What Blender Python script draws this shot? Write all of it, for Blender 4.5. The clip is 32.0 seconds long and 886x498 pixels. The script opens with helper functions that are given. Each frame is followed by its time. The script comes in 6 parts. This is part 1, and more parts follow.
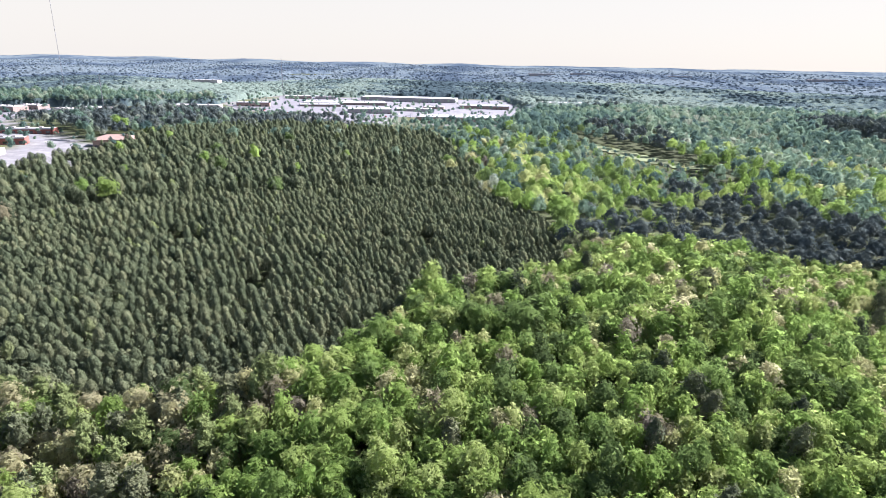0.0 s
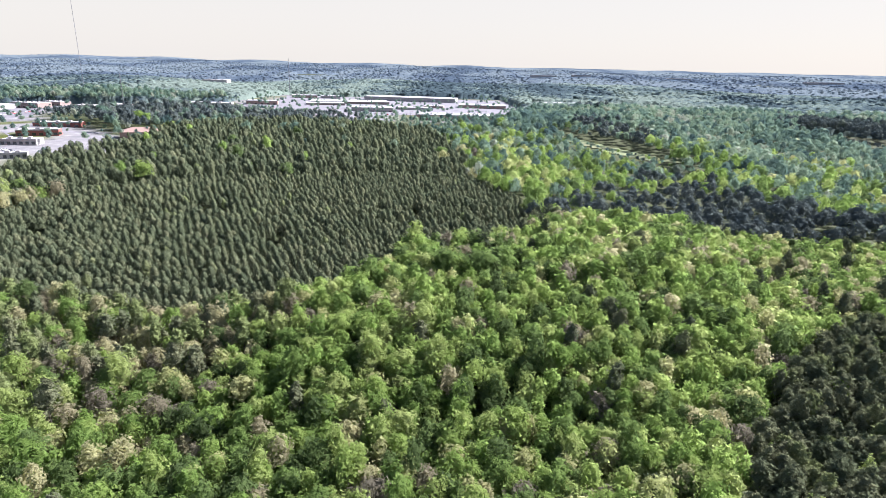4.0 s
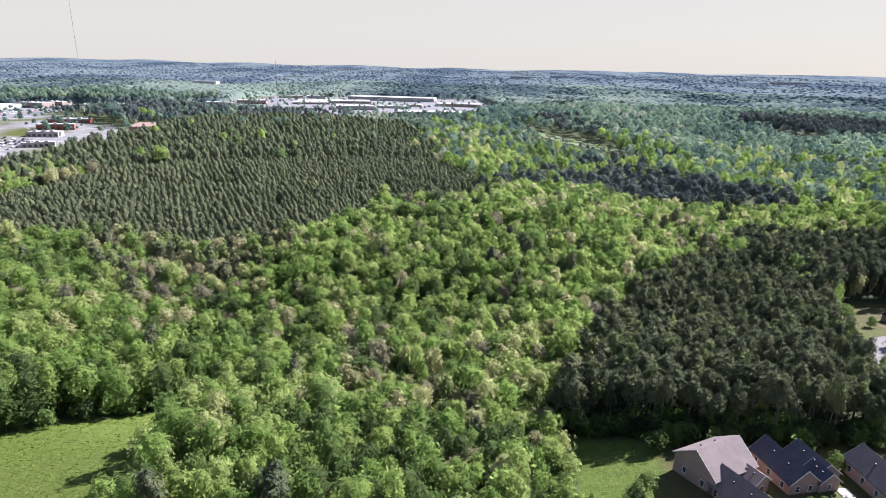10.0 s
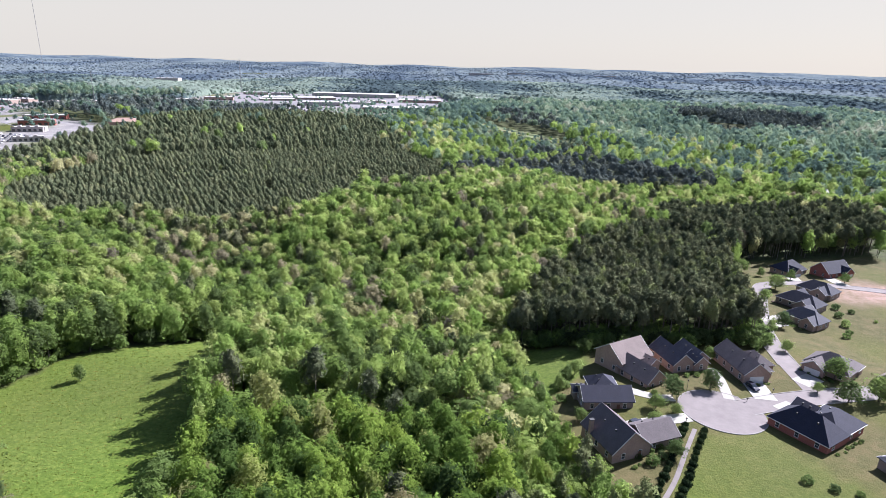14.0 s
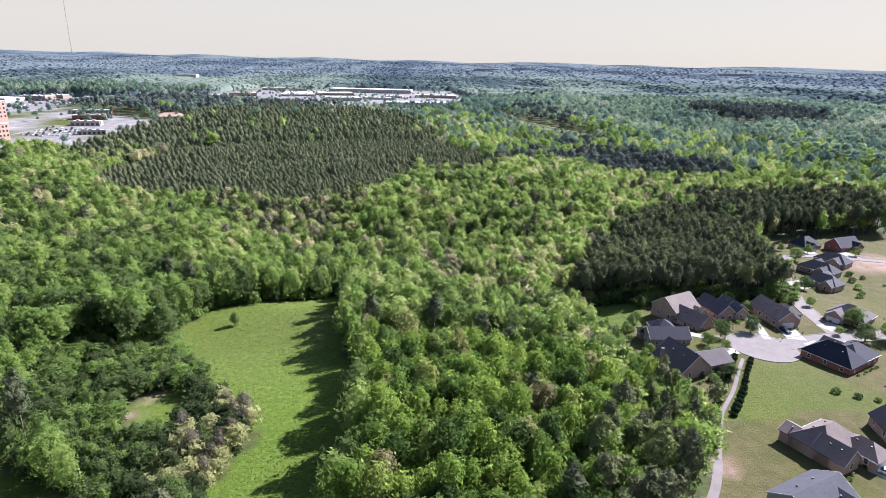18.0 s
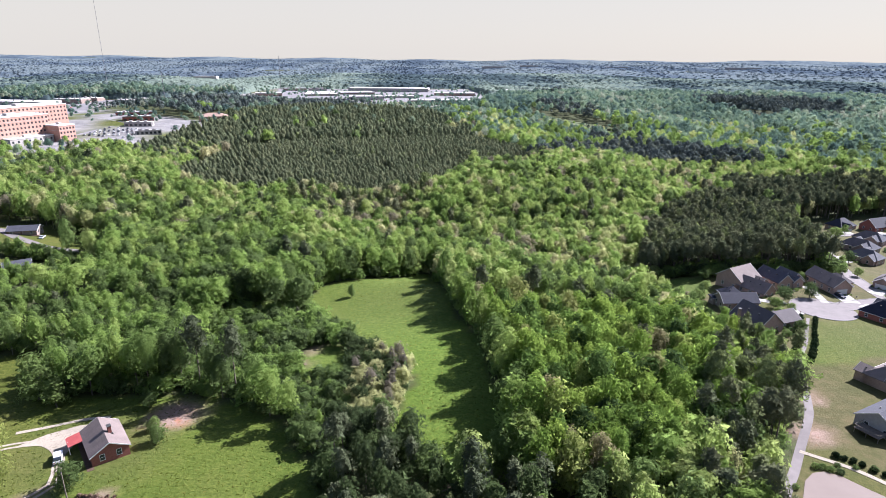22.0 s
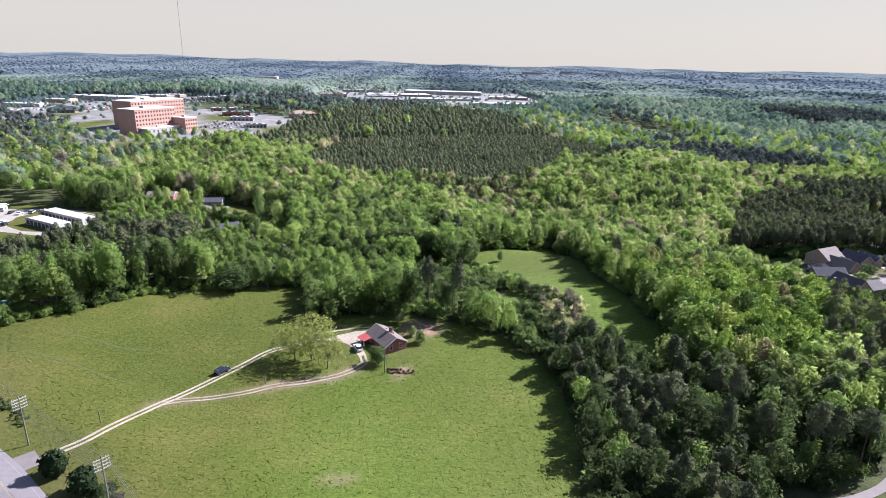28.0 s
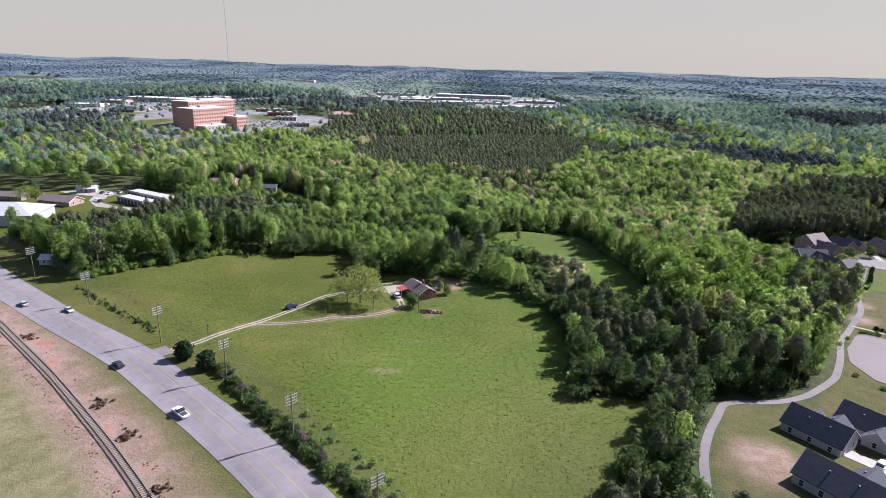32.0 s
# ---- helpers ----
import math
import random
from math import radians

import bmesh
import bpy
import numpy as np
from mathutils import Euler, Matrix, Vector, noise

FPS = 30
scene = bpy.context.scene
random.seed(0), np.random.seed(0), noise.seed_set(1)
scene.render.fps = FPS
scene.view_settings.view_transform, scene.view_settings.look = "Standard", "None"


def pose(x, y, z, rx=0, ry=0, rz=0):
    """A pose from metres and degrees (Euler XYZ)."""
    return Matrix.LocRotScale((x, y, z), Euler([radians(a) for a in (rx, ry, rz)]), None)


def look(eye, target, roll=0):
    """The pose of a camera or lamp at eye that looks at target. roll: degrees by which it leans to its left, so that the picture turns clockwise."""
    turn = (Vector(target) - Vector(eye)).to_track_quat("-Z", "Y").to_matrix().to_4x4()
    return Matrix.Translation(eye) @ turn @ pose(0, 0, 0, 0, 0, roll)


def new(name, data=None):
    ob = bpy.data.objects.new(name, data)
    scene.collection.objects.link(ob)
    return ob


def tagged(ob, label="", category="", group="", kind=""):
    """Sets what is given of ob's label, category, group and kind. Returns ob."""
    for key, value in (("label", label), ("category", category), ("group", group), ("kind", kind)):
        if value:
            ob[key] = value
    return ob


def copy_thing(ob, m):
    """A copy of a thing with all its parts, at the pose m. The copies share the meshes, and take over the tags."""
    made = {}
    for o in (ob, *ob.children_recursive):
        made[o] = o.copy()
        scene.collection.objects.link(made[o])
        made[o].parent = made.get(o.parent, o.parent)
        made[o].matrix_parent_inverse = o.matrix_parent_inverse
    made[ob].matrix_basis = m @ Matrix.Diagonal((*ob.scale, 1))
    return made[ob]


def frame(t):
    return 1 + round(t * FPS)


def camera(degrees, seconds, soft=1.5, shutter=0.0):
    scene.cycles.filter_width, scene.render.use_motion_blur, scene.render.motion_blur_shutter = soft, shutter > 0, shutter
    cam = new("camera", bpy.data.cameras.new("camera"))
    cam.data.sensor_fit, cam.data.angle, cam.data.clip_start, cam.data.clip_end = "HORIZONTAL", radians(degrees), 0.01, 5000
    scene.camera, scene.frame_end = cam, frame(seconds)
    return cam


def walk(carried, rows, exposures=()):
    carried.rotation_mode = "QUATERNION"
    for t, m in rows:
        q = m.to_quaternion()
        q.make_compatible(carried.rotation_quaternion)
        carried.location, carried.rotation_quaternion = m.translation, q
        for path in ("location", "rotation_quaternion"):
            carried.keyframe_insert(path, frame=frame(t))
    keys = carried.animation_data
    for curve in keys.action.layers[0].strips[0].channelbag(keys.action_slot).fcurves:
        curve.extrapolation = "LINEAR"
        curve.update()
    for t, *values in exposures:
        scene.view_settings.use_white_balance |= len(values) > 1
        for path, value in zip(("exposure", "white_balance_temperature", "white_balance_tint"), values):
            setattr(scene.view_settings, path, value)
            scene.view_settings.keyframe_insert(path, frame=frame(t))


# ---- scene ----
cam = camera(74, 32.0, soft=0.3)

# seconds, x, y, z, heading to the left of +y, pitch, roll
FLIGHT = [(0, 0.09, 0.19, 95.02, 2.065, -17.841, 1.273),
          (0.5, 0.89, -6.47, 95.15, 1.963, -17.852, 1.342),
          (1, 1.97, -13.07, 95.21, 1.943, -17.854, 1.381),
          (1.5, 3.27, -19.72, 95.26, 1.975, -17.823, 1.348),
          (2, 4.77, -26.36, 95.28, 2.099, -17.844, 1.274),
          (2.5, 6.42, -32.91, 95.27, 2.233, -17.824, 1.282),
          (3, 8.31, -39.49, 95.22, 2.337, -17.793, 1.378),
          (3.5, 10.25, -46.08, 95.16, 2.455, -17.762, 1.536),
          (5.5, 16.09, -69.63, 93.7, 2.194, -17.553, 1.354),
          (6, 17.98, -76.86, 93.83, 1.909, -17.537, 1.257),
          (6.5, 20.03, -84.2, 93.73, 1.801, -17.436, 1.197),
          (7, 21.81, -91.41, 93.77, 1.745, -17.411, 1.154),
          (7.5, 23.22, -98.59, 93.8, 1.662, -17.38, 1.19),
          (8, 24.37, -105.52, 93.73, 1.566, -17.377, 1.255),
          (8.5, 25.39, -112.12, 93.62, 1.422, -17.34, 1.341),
          (9, 26.57, -119.04, 93.71, 1.287, -17.361, 1.408),
          (9.5, 28.02, -125.77, 94.06, 1.251, -17.427, 1.339),
          (10, 29.29, -132.55, 94.49, 1.089, -17.494, 1.37),
          (10.5, 30.12, -139.6, 94.85, 0.73, -17.513, 1.404),
          (11, 30.46, -146.64, 95.24, 0.307, -17.524, 1.349),
          (11.5, 30.41, -153.64, 95.57, -0.084, -17.556, 1.373),
          (12, 29.91, -160.56, 95.81, -0.236, -17.59, 1.446),
          (12.5, 29.33, -167.63, 96.01, -0.421, -17.628, 1.511),
          (13, 28.11, -174.84, 96.08, -0.683, -17.541, 1.455),
          (13.5, 25.87, -181.66, 96.57, -1.608, -17.674, 1.507),
          (14, 22.95, -188.47, 97.05, -2.85, -17.719, 1.514),
          (14.5, 19.52, -195.21, 97.38, -3.911, -17.77, 1.546),
          (16.5, -0.03, -219.65, 98.32, -4.344, -17.913, 1.723),
          (17, -4.25, -223.31, 98.26, -4.053, -17.978, 1.622),
          (17.5, -8.65, -226.25, 98.32, -3.588, -18.043, 1.47),
          (18, -13.18, -228.78, 98.42, -2.877, -18.148, 1.355),
          (18.5, -17.69, -231.17, 98.42, -2.658, -18.109, 1.248),
          (19, -22.23, -234.17, 98.33, -2.486, -18.052, 1.145),
          (19.5, -27.14, -237.45, 98.57, -2.276, -18.168, 1.097),
          (20, -31.97, -241.16, 98.74, -2.157, -18.236, 0.985),
          (20.5, -36.8, -245.17, 98.78, -2.081, -18.305, 0.864),
          (21, -41.97, -249.23, 98.67, -2.147, -18.326, 0.68),
          (21.5, -47.45, -253.32, 98.5, -2.318, -18.334, 0.587),
          (22, -52.86, -256.86, 98.29, -2.508, -18.297, 0.493),
          (22.5, -58.31, -260.17, 98.2, -2.67, -18.301, 0.473),
          (23, -63.66, -263.6, 98.27, -3.103, -18.338, 0.445),
          (23.5, -69.04, -267.6, 98.09, -3.046, -18.304, 0.514),
          (24, -74.53, -271.79, 97.93, -2.996, -18.271, 0.565),
          (24.5, -80.07, -276.13, 97.82, -3.053, -18.25, 0.726),
          (25, -85.81, -280.78, 97.76, -3.202, -18.199, 0.877),
          (25.5, -91.4, -285.51, 97.63, -3.236, -18.172, 0.947),
          (27.5, -109.07, -306.21, 98.38, -0.438, -18.014, 1.405),
          (28, -111.75, -311.82, 98.55, 0.055, -17.937, 1.554),
          (28.5, -113.14, -317.81, 98.36, 0.352, -17.758, 1.502),
          (29, -113.69, -323.76, 98.25, 0.983, -17.666, 1.438),
          (29.5, -113.81, -329.72, 98.26, 2.391, -17.618, 1.469),
          (30, -112.92, -335.81, 98.4, 3.651, -17.614, 1.54),
          (30.5, -111.54, -341.68, 98.51, 4.003, -17.598, 1.513),
          (31, -110.41, -347.77, 98.33, 3.581, -17.483, 1.508),
          (31.5, -109.67, -353.86, 98.19, 3.235, -17.479, 1.544),
          (32, -109.06, -359.95, 98.26, 3.012, -17.577, 1.655)]


def aim(t, x, y, z, yaw, pitch, roll):
    a, b = radians(yaw), radians(pitch)
    eye = Vector((x, y, z))
    return t, look(eye, eye + Vector((-math.sin(a) * math.cos(b), math.cos(a) * math.cos(b), math.sin(b))), roll)


walk(cam, [aim(*r) for r in FLIGHT], [(0, 2.08, 5850, 20), (5, 1.98, 5850, 20), (9, 1.84, 5850, 20), (26, 1.82, 5850, 20), (29, 1.62, 5850, 20), (32, 1.4, 5850, 20)])

# ---- light ----
SUN_AZ, SUN_EL = radians(57), radians(37)   # azimuth from +y towards +x
world = bpy.data.worlds.new("sky")
scene.world = world
world.use_nodes = True
wn, wl = world.node_tree.nodes, world.node_tree.links
sky = wn.new("ShaderNodeTexSky")
sky.sky_type, sky.sun_disc = "NISHITA", False
sky.sun_elevation, sky.sun_rotation = SUN_EL, SUN_AZ
sky.dust_density, sky.air_density, sky.ozone_density, sky.altitude = 1.0, 1.0, 1.0, 100
clear = wn["Background"]
clear.inputs["Strength"].default_value = 0.055
wl.new(sky.outputs[0], clear.inputs["Color"])
veil = wn.new("ShaderNodeBackground")   # an even, milky haze over the whole sky
veil.inputs["Color"].default_value, veil.inputs["Strength"].default_value = (0.226, 0.215, 0.177, 1), 1.0
both = wn.new("ShaderNodeMixShader")
up, dome = wn.new("ShaderNodeSeparateXYZ"), wn.new("ShaderNodeMapRange")   # milky towards the horizon, clear blue overhead
dome.interpolation_type = "SMOOTHSTEP"
for key, v in (("From Min", 0.11), ("From Max", 0.32), ("To Min", 0.95), ("To Max", 0.05)):
    dome.inputs[key].default_value = v
wl.new(wn.new("ShaderNodeTexCoord").outputs["Generated"], up.inputs[0])
wl.new(up.outputs["Z"], dome.inputs["Value"])
wl.new(dome.outputs["Result"], both.inputs["Fac"])
wl.new(clear.outputs[0], both.inputs[1])
wl.new(veil.outputs[0], both.inputs[2])
wl.new(both.outputs[0], wn["World Output"].inputs["Surface"])
sun = new("sun", bpy.data.lights.new("sun", "SUN"))
sun.data.energy, sun.data.angle, sun.data.color = 5.0, radians(0.53), (1.0, 0.965, 0.91)
sun_way = Vector((math.sin(SUN_AZ) * math.cos(SUN_EL), math.cos(SUN_AZ) * math.cos(SUN_EL), math.sin(SUN_EL)))
sun.matrix_world = look(sun_way * 300, (0, 0, 0))


# ---- materials ----
def material(name, colors, scale=1.0, rough=0.85, bump=0.0, bump_scale=None, metal=0.0, spec=0.3, detail=6.0, big=0.0, coords="Object"):
    """Noise between colours at two scales, with bump."""
    m = bpy.data.materials.new(name)
    m.use_nodes = True
    nt = m.node_tree
    b = nt.nodes["Principled BSDF"]
    b.inputs["Roughness"].default_value, b.inputs["Metallic"].default_value = rough, metal
    b.inputs["Specular IOR Level"].default_value = spec
    tc = nt.nodes.new("ShaderNodeTexCoord")
    n = nt.nodes.new("ShaderNodeTexNoise")
    n.inputs["Scale"].default_value, n.inputs["Detail"].default_value, n.inputs["Roughness"].default_value = scale, detail, 0.65
    nt.links.new(tc.outputs[coords], n.inputs["Vector"])
    ramp = nt.nodes.new("ShaderNodeValToRGB")
    el = ramp.color_ramp.elements
    while len(el) < len(colors):
        el.new(0.5)
    for i, c in enumerate(colors):
        el[i].position = 0.3 + 0.4 * i / max(1, len(colors) - 1)
        el[i].color = (*c, 1)
    nt.links.new(n.outputs["Fac"], ramp.inputs["Fac"])
    out = ramp.outputs["Color"]
    if big:
        n2 = nt.nodes.new("ShaderNodeTexNoise")
        n2.inputs["Scale"].default_value, n2.inputs["Detail"].default_value = scale * 0.12, 3
        nt.links.new(tc.outputs[coords], n2.inputs["Vector"])
        mr = nt.nodes.new("ShaderNodeMapRange")
        mr.inputs["From Min"].default_value, mr.inputs["From Max"].default_value = 0.3, 0.7
        mr.inputs["To Min"].default_value, mr.inputs["To Max"].default_value = 1 - big, 1 + big
        nt.links.new(n2.outputs["Fac"], mr.inputs["Value"])
        mx = nt.nodes.new("ShaderNodeVectorMath")
        mx.operation = "MULTIPLY"
        nt.links.new(out, mx.inputs[0])
        nt.links.new(mr.outputs["Result"], mx.inputs[1])
        out = mx.outputs[0]
    nt.links.new(out, b.inputs["Base Color"])
    if bump:
        nb = nt.nodes.new("ShaderNodeTexNoise")
        nb.inputs["Scale"].default_value, nb.inputs["Detail"].default_value = bump_scale or scale * 4, 4
        nt.links.new(tc.outputs[coords], nb.inputs["Vector"])
        bp = nt.nodes.new("ShaderNodeBump")
        bp.inputs["Strength"].default_value, bp.inputs["Distance"].default_value = bump, 0.1
        nt.links.new(nb.outputs["Fac"], bp.inputs["Height"])
        nt.links.new(bp.outputs["Normal"], b.inputs["Normal"])
    return m


def foliage(name, stops, source, through_light=0.55, jitter=0.15, lace=0.0):
    """Leaves: a colour by tree (an attribute or the object's own random number), varied leaf by leaf."""
    m = bpy.data.materials.new(name)
    m.use_nodes = True
    nt = m.node_tree
    nt.nodes.remove(nt.nodes["Principled BSDF"])
    out = nt.nodes["Material Output"]
    if source == "attribute":
        src = nt.nodes.new("ShaderNodeAttribute")
        src.attribute_name = "tint"
        fac = src.outputs["Fac"]
    else:
        fac = nt.nodes.new("ShaderNodeObjectInfo").outputs["Random"]
    ramp = nt.nodes.new("ShaderNodeValToRGB")
    el = ramp.color_ramp.elements
    while len(el) < len(stops):
        el.new(0.5)
    for i, (p, c) in enumerate(stops):
        el[i].position, el[i].color = p, (*c, 1)
    nt.links.new(fac, ramp.inputs["Fac"])
    geo = nt.nodes.new("ShaderNodeNewGeometry")
    mr = nt.nodes.new("ShaderNodeMapRange")
    mr.inputs["To Min"].default_value, mr.inputs["To Max"].default_value = 1 - jitter, 1 + jitter
    nt.links.new(geo.outputs["Random Per Island"], mr.inputs["Value"])
    mx = nt.nodes.new("ShaderNodeVectorMath")
    mx.operation = "MULTIPLY"
    nt.links.new(ramp.outputs["Color"], mx.inputs[0])
    nt.links.new(mr.outputs["Result"], mx.inputs[1])
    tc, ns, sp, m2 = nt.nodes.new("ShaderNodeTexCoord"), nt.nodes.new("ShaderNodeTexNoise"), nt.nodes.new("ShaderNodeMapRange"), nt.nodes.new("ShaderNodeVectorMath")
    ns.inputs["Scale"].default_value, ns.inputs["Detail"].default_value = 2.6, 4
    nt.links.new(tc.outputs["Object"], ns.inputs["Vector"])
    sp.inputs["From Min"].default_value, sp.inputs["From Max"].default_value = 0.3, 0.7
    sp.inputs["To Min"].default_value, sp.inputs["To Max"].default_value = 0.74, 1.28
    nt.links.new(ns.outputs["Fac"], sp.inputs["Value"])
    m2.operation = "MULTIPLY"
    nt.links.new(mx.outputs[0], m2.inputs[0])
    nt.links.new(sp.outputs["Result"], m2.inputs[1])
    mx = m2
    d, t, mix = nt.nodes.new("ShaderNodeBsdfDiffuse"), nt.nodes.new("ShaderNodeBsdfTranslucent"), nt.nodes.new("ShaderNodeMixShader")
    mix.inputs["Fac"].default_value = through_light
    rel, bp = nt.nodes.new("ShaderNodeTexNoise"), nt.nodes.new("ShaderNodeBump")   # tufts of leaves
    rel.inputs["Scale"].default_value, rel.inputs["Detail"].default_value, rel.inputs["Roughness"].default_value = 2.6, 3, 0.75
    nt.links.new(tc.outputs["Object"], rel.inputs["Vector"])
    bp.inputs["Strength"].default_value, bp.inputs["Distance"].default_value = 0.9, 1.3
    nt.links.new(rel.outputs["Fac"], bp.inputs["Height"])
    nt.links.new(bp.outputs["Normal"], d.inputs["Normal"])
    nt.links.new(mx.outputs[0], d.inputs["Color"])
    nt.links.new(mx.outputs[0], t.inputs["Color"])
    nt.links.new(d.outputs[0], mix.inputs[1])
    nt.links.new(t.outputs[0], mix.inputs[2])
    if lace:   # gaps between the leaves of a spray
        ln, cut, gap, lay = nt.nodes.new("ShaderNodeTexNoise"), nt.nodes.new("ShaderNodeMath"), nt.nodes.new("ShaderNodeBsdfTransparent"), nt.nodes.new("ShaderNodeMixShader")
        ln.inputs["Scale"].default_value, ln.inputs["Detail"].default_value = 2.6, 3.0
        nt.links.new(tc.outputs["Object"], ln.inputs["Vector"])
        cut.operation = "GREATER_THAN"
        cut.inputs[1].default_value = lace
        nt.links.new(ln.outputs["Fac"], cut.inputs[0])
        nt.links.new(cut.outputs[0], lay.inputs["Fac"])
        nt.links.new(gap.outputs[0], lay.inputs[1])
        nt.links.new(mix.outputs[0], lay.inputs[2])
        mix = lay
    nt.links.new(mix.outputs[0], out.inputs["Surface"])
    return m


BARK = material("bark", [(0.075, 0.06, 0.045), (0.15, 0.128, 0.105)], 3.0, 0.9, 0.4)


def leafy(name, stops, source, through_light=0.55):
    """Materials of a tree: leaf sprays, bark, and the loose mass of foliage with gaps."""
    return [foliage(name, stops, source, through_light, lace=0.47), BARK, foliage(name + "_mass", stops, source, through_light, lace=0.46)]


# fresh spring hardwoods: greens, yellow-greens, khaki and pinkish buds, a few grey bare crowns
HARD = [(0.0, (0.0418, 0.058, 0.029)), (0.2, (0.116, 0.165, 0.058)), (0.42, (0.195, 0.289, 0.0731)), (0.6, (0.264, 0.346, 0.0974)), (0.74, (0.319, 0.377, 0.133)), (0.83, (0.371, 0.383, 0.168)), (0.92, (0.41, 0.39, 0.21)), (0.955, (0.28, 0.255, 0.155)), (1.0, (0.17, 0.152, 0.122))]
PINE = [(0.0, (0.0567, 0.0733, 0.0437)), (0.6, (0.102, 0.119, 0.0655)), (0.9, (0.142, 0.151, 0.083)), (1.0, (0.165, 0.201, 0.0764))]
LEAF = leafy("hardwood_leaves", [(0.0, (0.058, 0.095, 0.034)), (0.2, (0.11, 0.18, 0.042)), (0.5, (0.178, 0.27, 0.054)), (0.86, (0.245, 0.335, 0.068)), (0.95, (0.27, 0.3, 0.1)), (1.0, (0.29, 0.265, 0.14))], "object")
# blue-grey shift in these two leaf colours imitates haze over the distance
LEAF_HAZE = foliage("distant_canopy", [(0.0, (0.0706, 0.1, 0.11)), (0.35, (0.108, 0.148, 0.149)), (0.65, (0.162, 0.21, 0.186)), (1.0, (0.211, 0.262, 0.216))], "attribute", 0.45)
LEAF_HAZE_FAR = foliage("skyline_canopy", [(0.0, (0.0833, 0.113, 0.146)), (0.35, (0.113, 0.146, 0.179)), (0.65, (0.145, 0.182, 0.207)), (1.0, (0.174, 0.213, 0.229))], "attribute", 0.45)
LEAF_STUFF = leafy("hardwood_canopy", HARD, "attribute")
# middle-distance haze put into the colour of these leaves and far needles
LEAF_HAZE_MID = leafy("hazed_canopy", [(0.0, (0.047, 0.082, 0.0882)), (0.4, (0.125, 0.188, 0.137)), (0.7, (0.206, 0.275, 0.18)), (1.0, (0.284, 0.305, 0.232))], "attribute")
NEEDLE_HAZE = leafy("far_pine_canopy", [(0.0, (0.0529, 0.07, 0.071)), (0.6, (0.0931, 0.111, 0.099)), (1.0, (0.137, 0.159, 0.115))], "attribute", 0.15)
NEEDLE_STUFF = leafy("pine_canopy", PINE, "attribute", 0.15)

# ---- lie of the land ----
NEAR = [(103,-35,0),(128,-20,-2),(105,0,-4),(135,-5,-3),(200,45,-8),(79,-101,-.4),(110,-95,0.5),(60,-130,1),(0,-160,3),(-53,-121,2.5),(-139,-145,5),(-175,-158,6.5),(-199,-207,13),(-155,-245,13),(-276,-134,11),(-293,-25,13),(-89,-93,4),(-46,-15,1),(-83,-15,-2),(-150,-60,3),(-240,-300,12),(60,-230,3),(150,-150,0),(-60,-260,8),(-350,-220,11)]
BEYOND = [(25,35,-14),(-5,54,-14),(-45,22,-12),(51,30,-13),(35,77,-14),(112,94,-14),(150,153,-10),(196,149,-14),(14,152,4),(-28,150,3),(27,167,4),(106,180,1),(-150,190,4),(25,126,1),(0,300,6),(-200,300,8),(43,838,15),(-250,650,14),(-400,340,19),(-430,410,20),(500,600,2),(300,300,-4),(-300,150,9),(-150,60,0)]
KNOTS = np.array(NEAR + BEYOND, float)


def ground(x, y):
    """Height of the land: soft mean of the spot heights, rolling hills further out."""
    x, y = np.asarray(x, float), np.asarray(y, float)
    w = 1 / ((x[..., None] - KNOTS[:, 0]) ** 2 + (y[..., None] - KNOTS[:, 1]) ** 2 + 900) ** 2
    near = (w * KNOTS[:, 2]).sum(-1) / w.sum(-1)
    d = np.hypot(x + 60, y - 50)
    k = np.clip((d - 600) / 700, 0, 1)
    k = k * k * (3 - 2 * k)
    far = 14 + 8 * np.sin(x / 310 + 1) * np.sin(y / 270) + 6 * np.sin(x / 140 + y / 190) + np.clip((d - 1800) / 3000, 0, 1.2) ** 1.3 * 30
    return near * (1 - k) + far * k


def gz(x, y):
    return float(ground(np.array([x]), np.array([y]))[0])


def inside(poly, x, y):
    """Which of the points lie in the polygon."""
    r = np.zeros(np.shape(x), bool)
    for (x0, y0), (x1, y1) in zip(poly, poly[1:] + poly[:1]):
        c = ((y0 > y) != (y1 > y)) & (x < (x1 - x0) * (y - y0) / ((y1 - y0) or 1e-9) + x0)
        r ^= c
    return r


def along(line, x, y):
    """Distance from the points to a polyline."""
    best = np.full(np.shape(x), 1e9)
    for (x0, y0), (x1, y1) in zip(line, line[1:]):
        dx, dy = x1 - x0, y1 - y0
        s = np.clip(((x - x0) * dx + (y - y0) * dy) / (dx * dx + dy * dy), 0, 1)
        best = np.minimum(best, np.hypot(x - x0 - s * dx, y - y0 - s * dy))
    return best


MEADOW = [(-94, -2), (-80, 5), (-46, 33), (-43, 13), (-37, -42), (-29, -69), (-29, -92), (-26, -114), (-30, -128), (-33, -137), (-40, -146), (-54, -133), (-63, -126), (-60, -115), (-55, -97), (-60, -84), (-71, -76), (-82, -62), (-94, -46), (-105, -28)]
POCKET = [(-93, -85), (-90, -74), (-78, -76), (-72, -85), (-77, -96), (-87, -102)]
FIELD = [(-270, -150), (-255, -131), (-242, -122), (-231, -102), (-214, -91), (-199, -83), (-171, -76), (-161, -108), (-140, -106), (-120, -104), (-102, -110), (-90, -120), (-75, -142), (-73, -174), (-78, -203), (-80, -212), (-66, -204), (-52, -208), (-62, -226), (-76, -250), (-92, -310), (-200, -420), (-520, -420), (-520, -70), (-350, -120)]
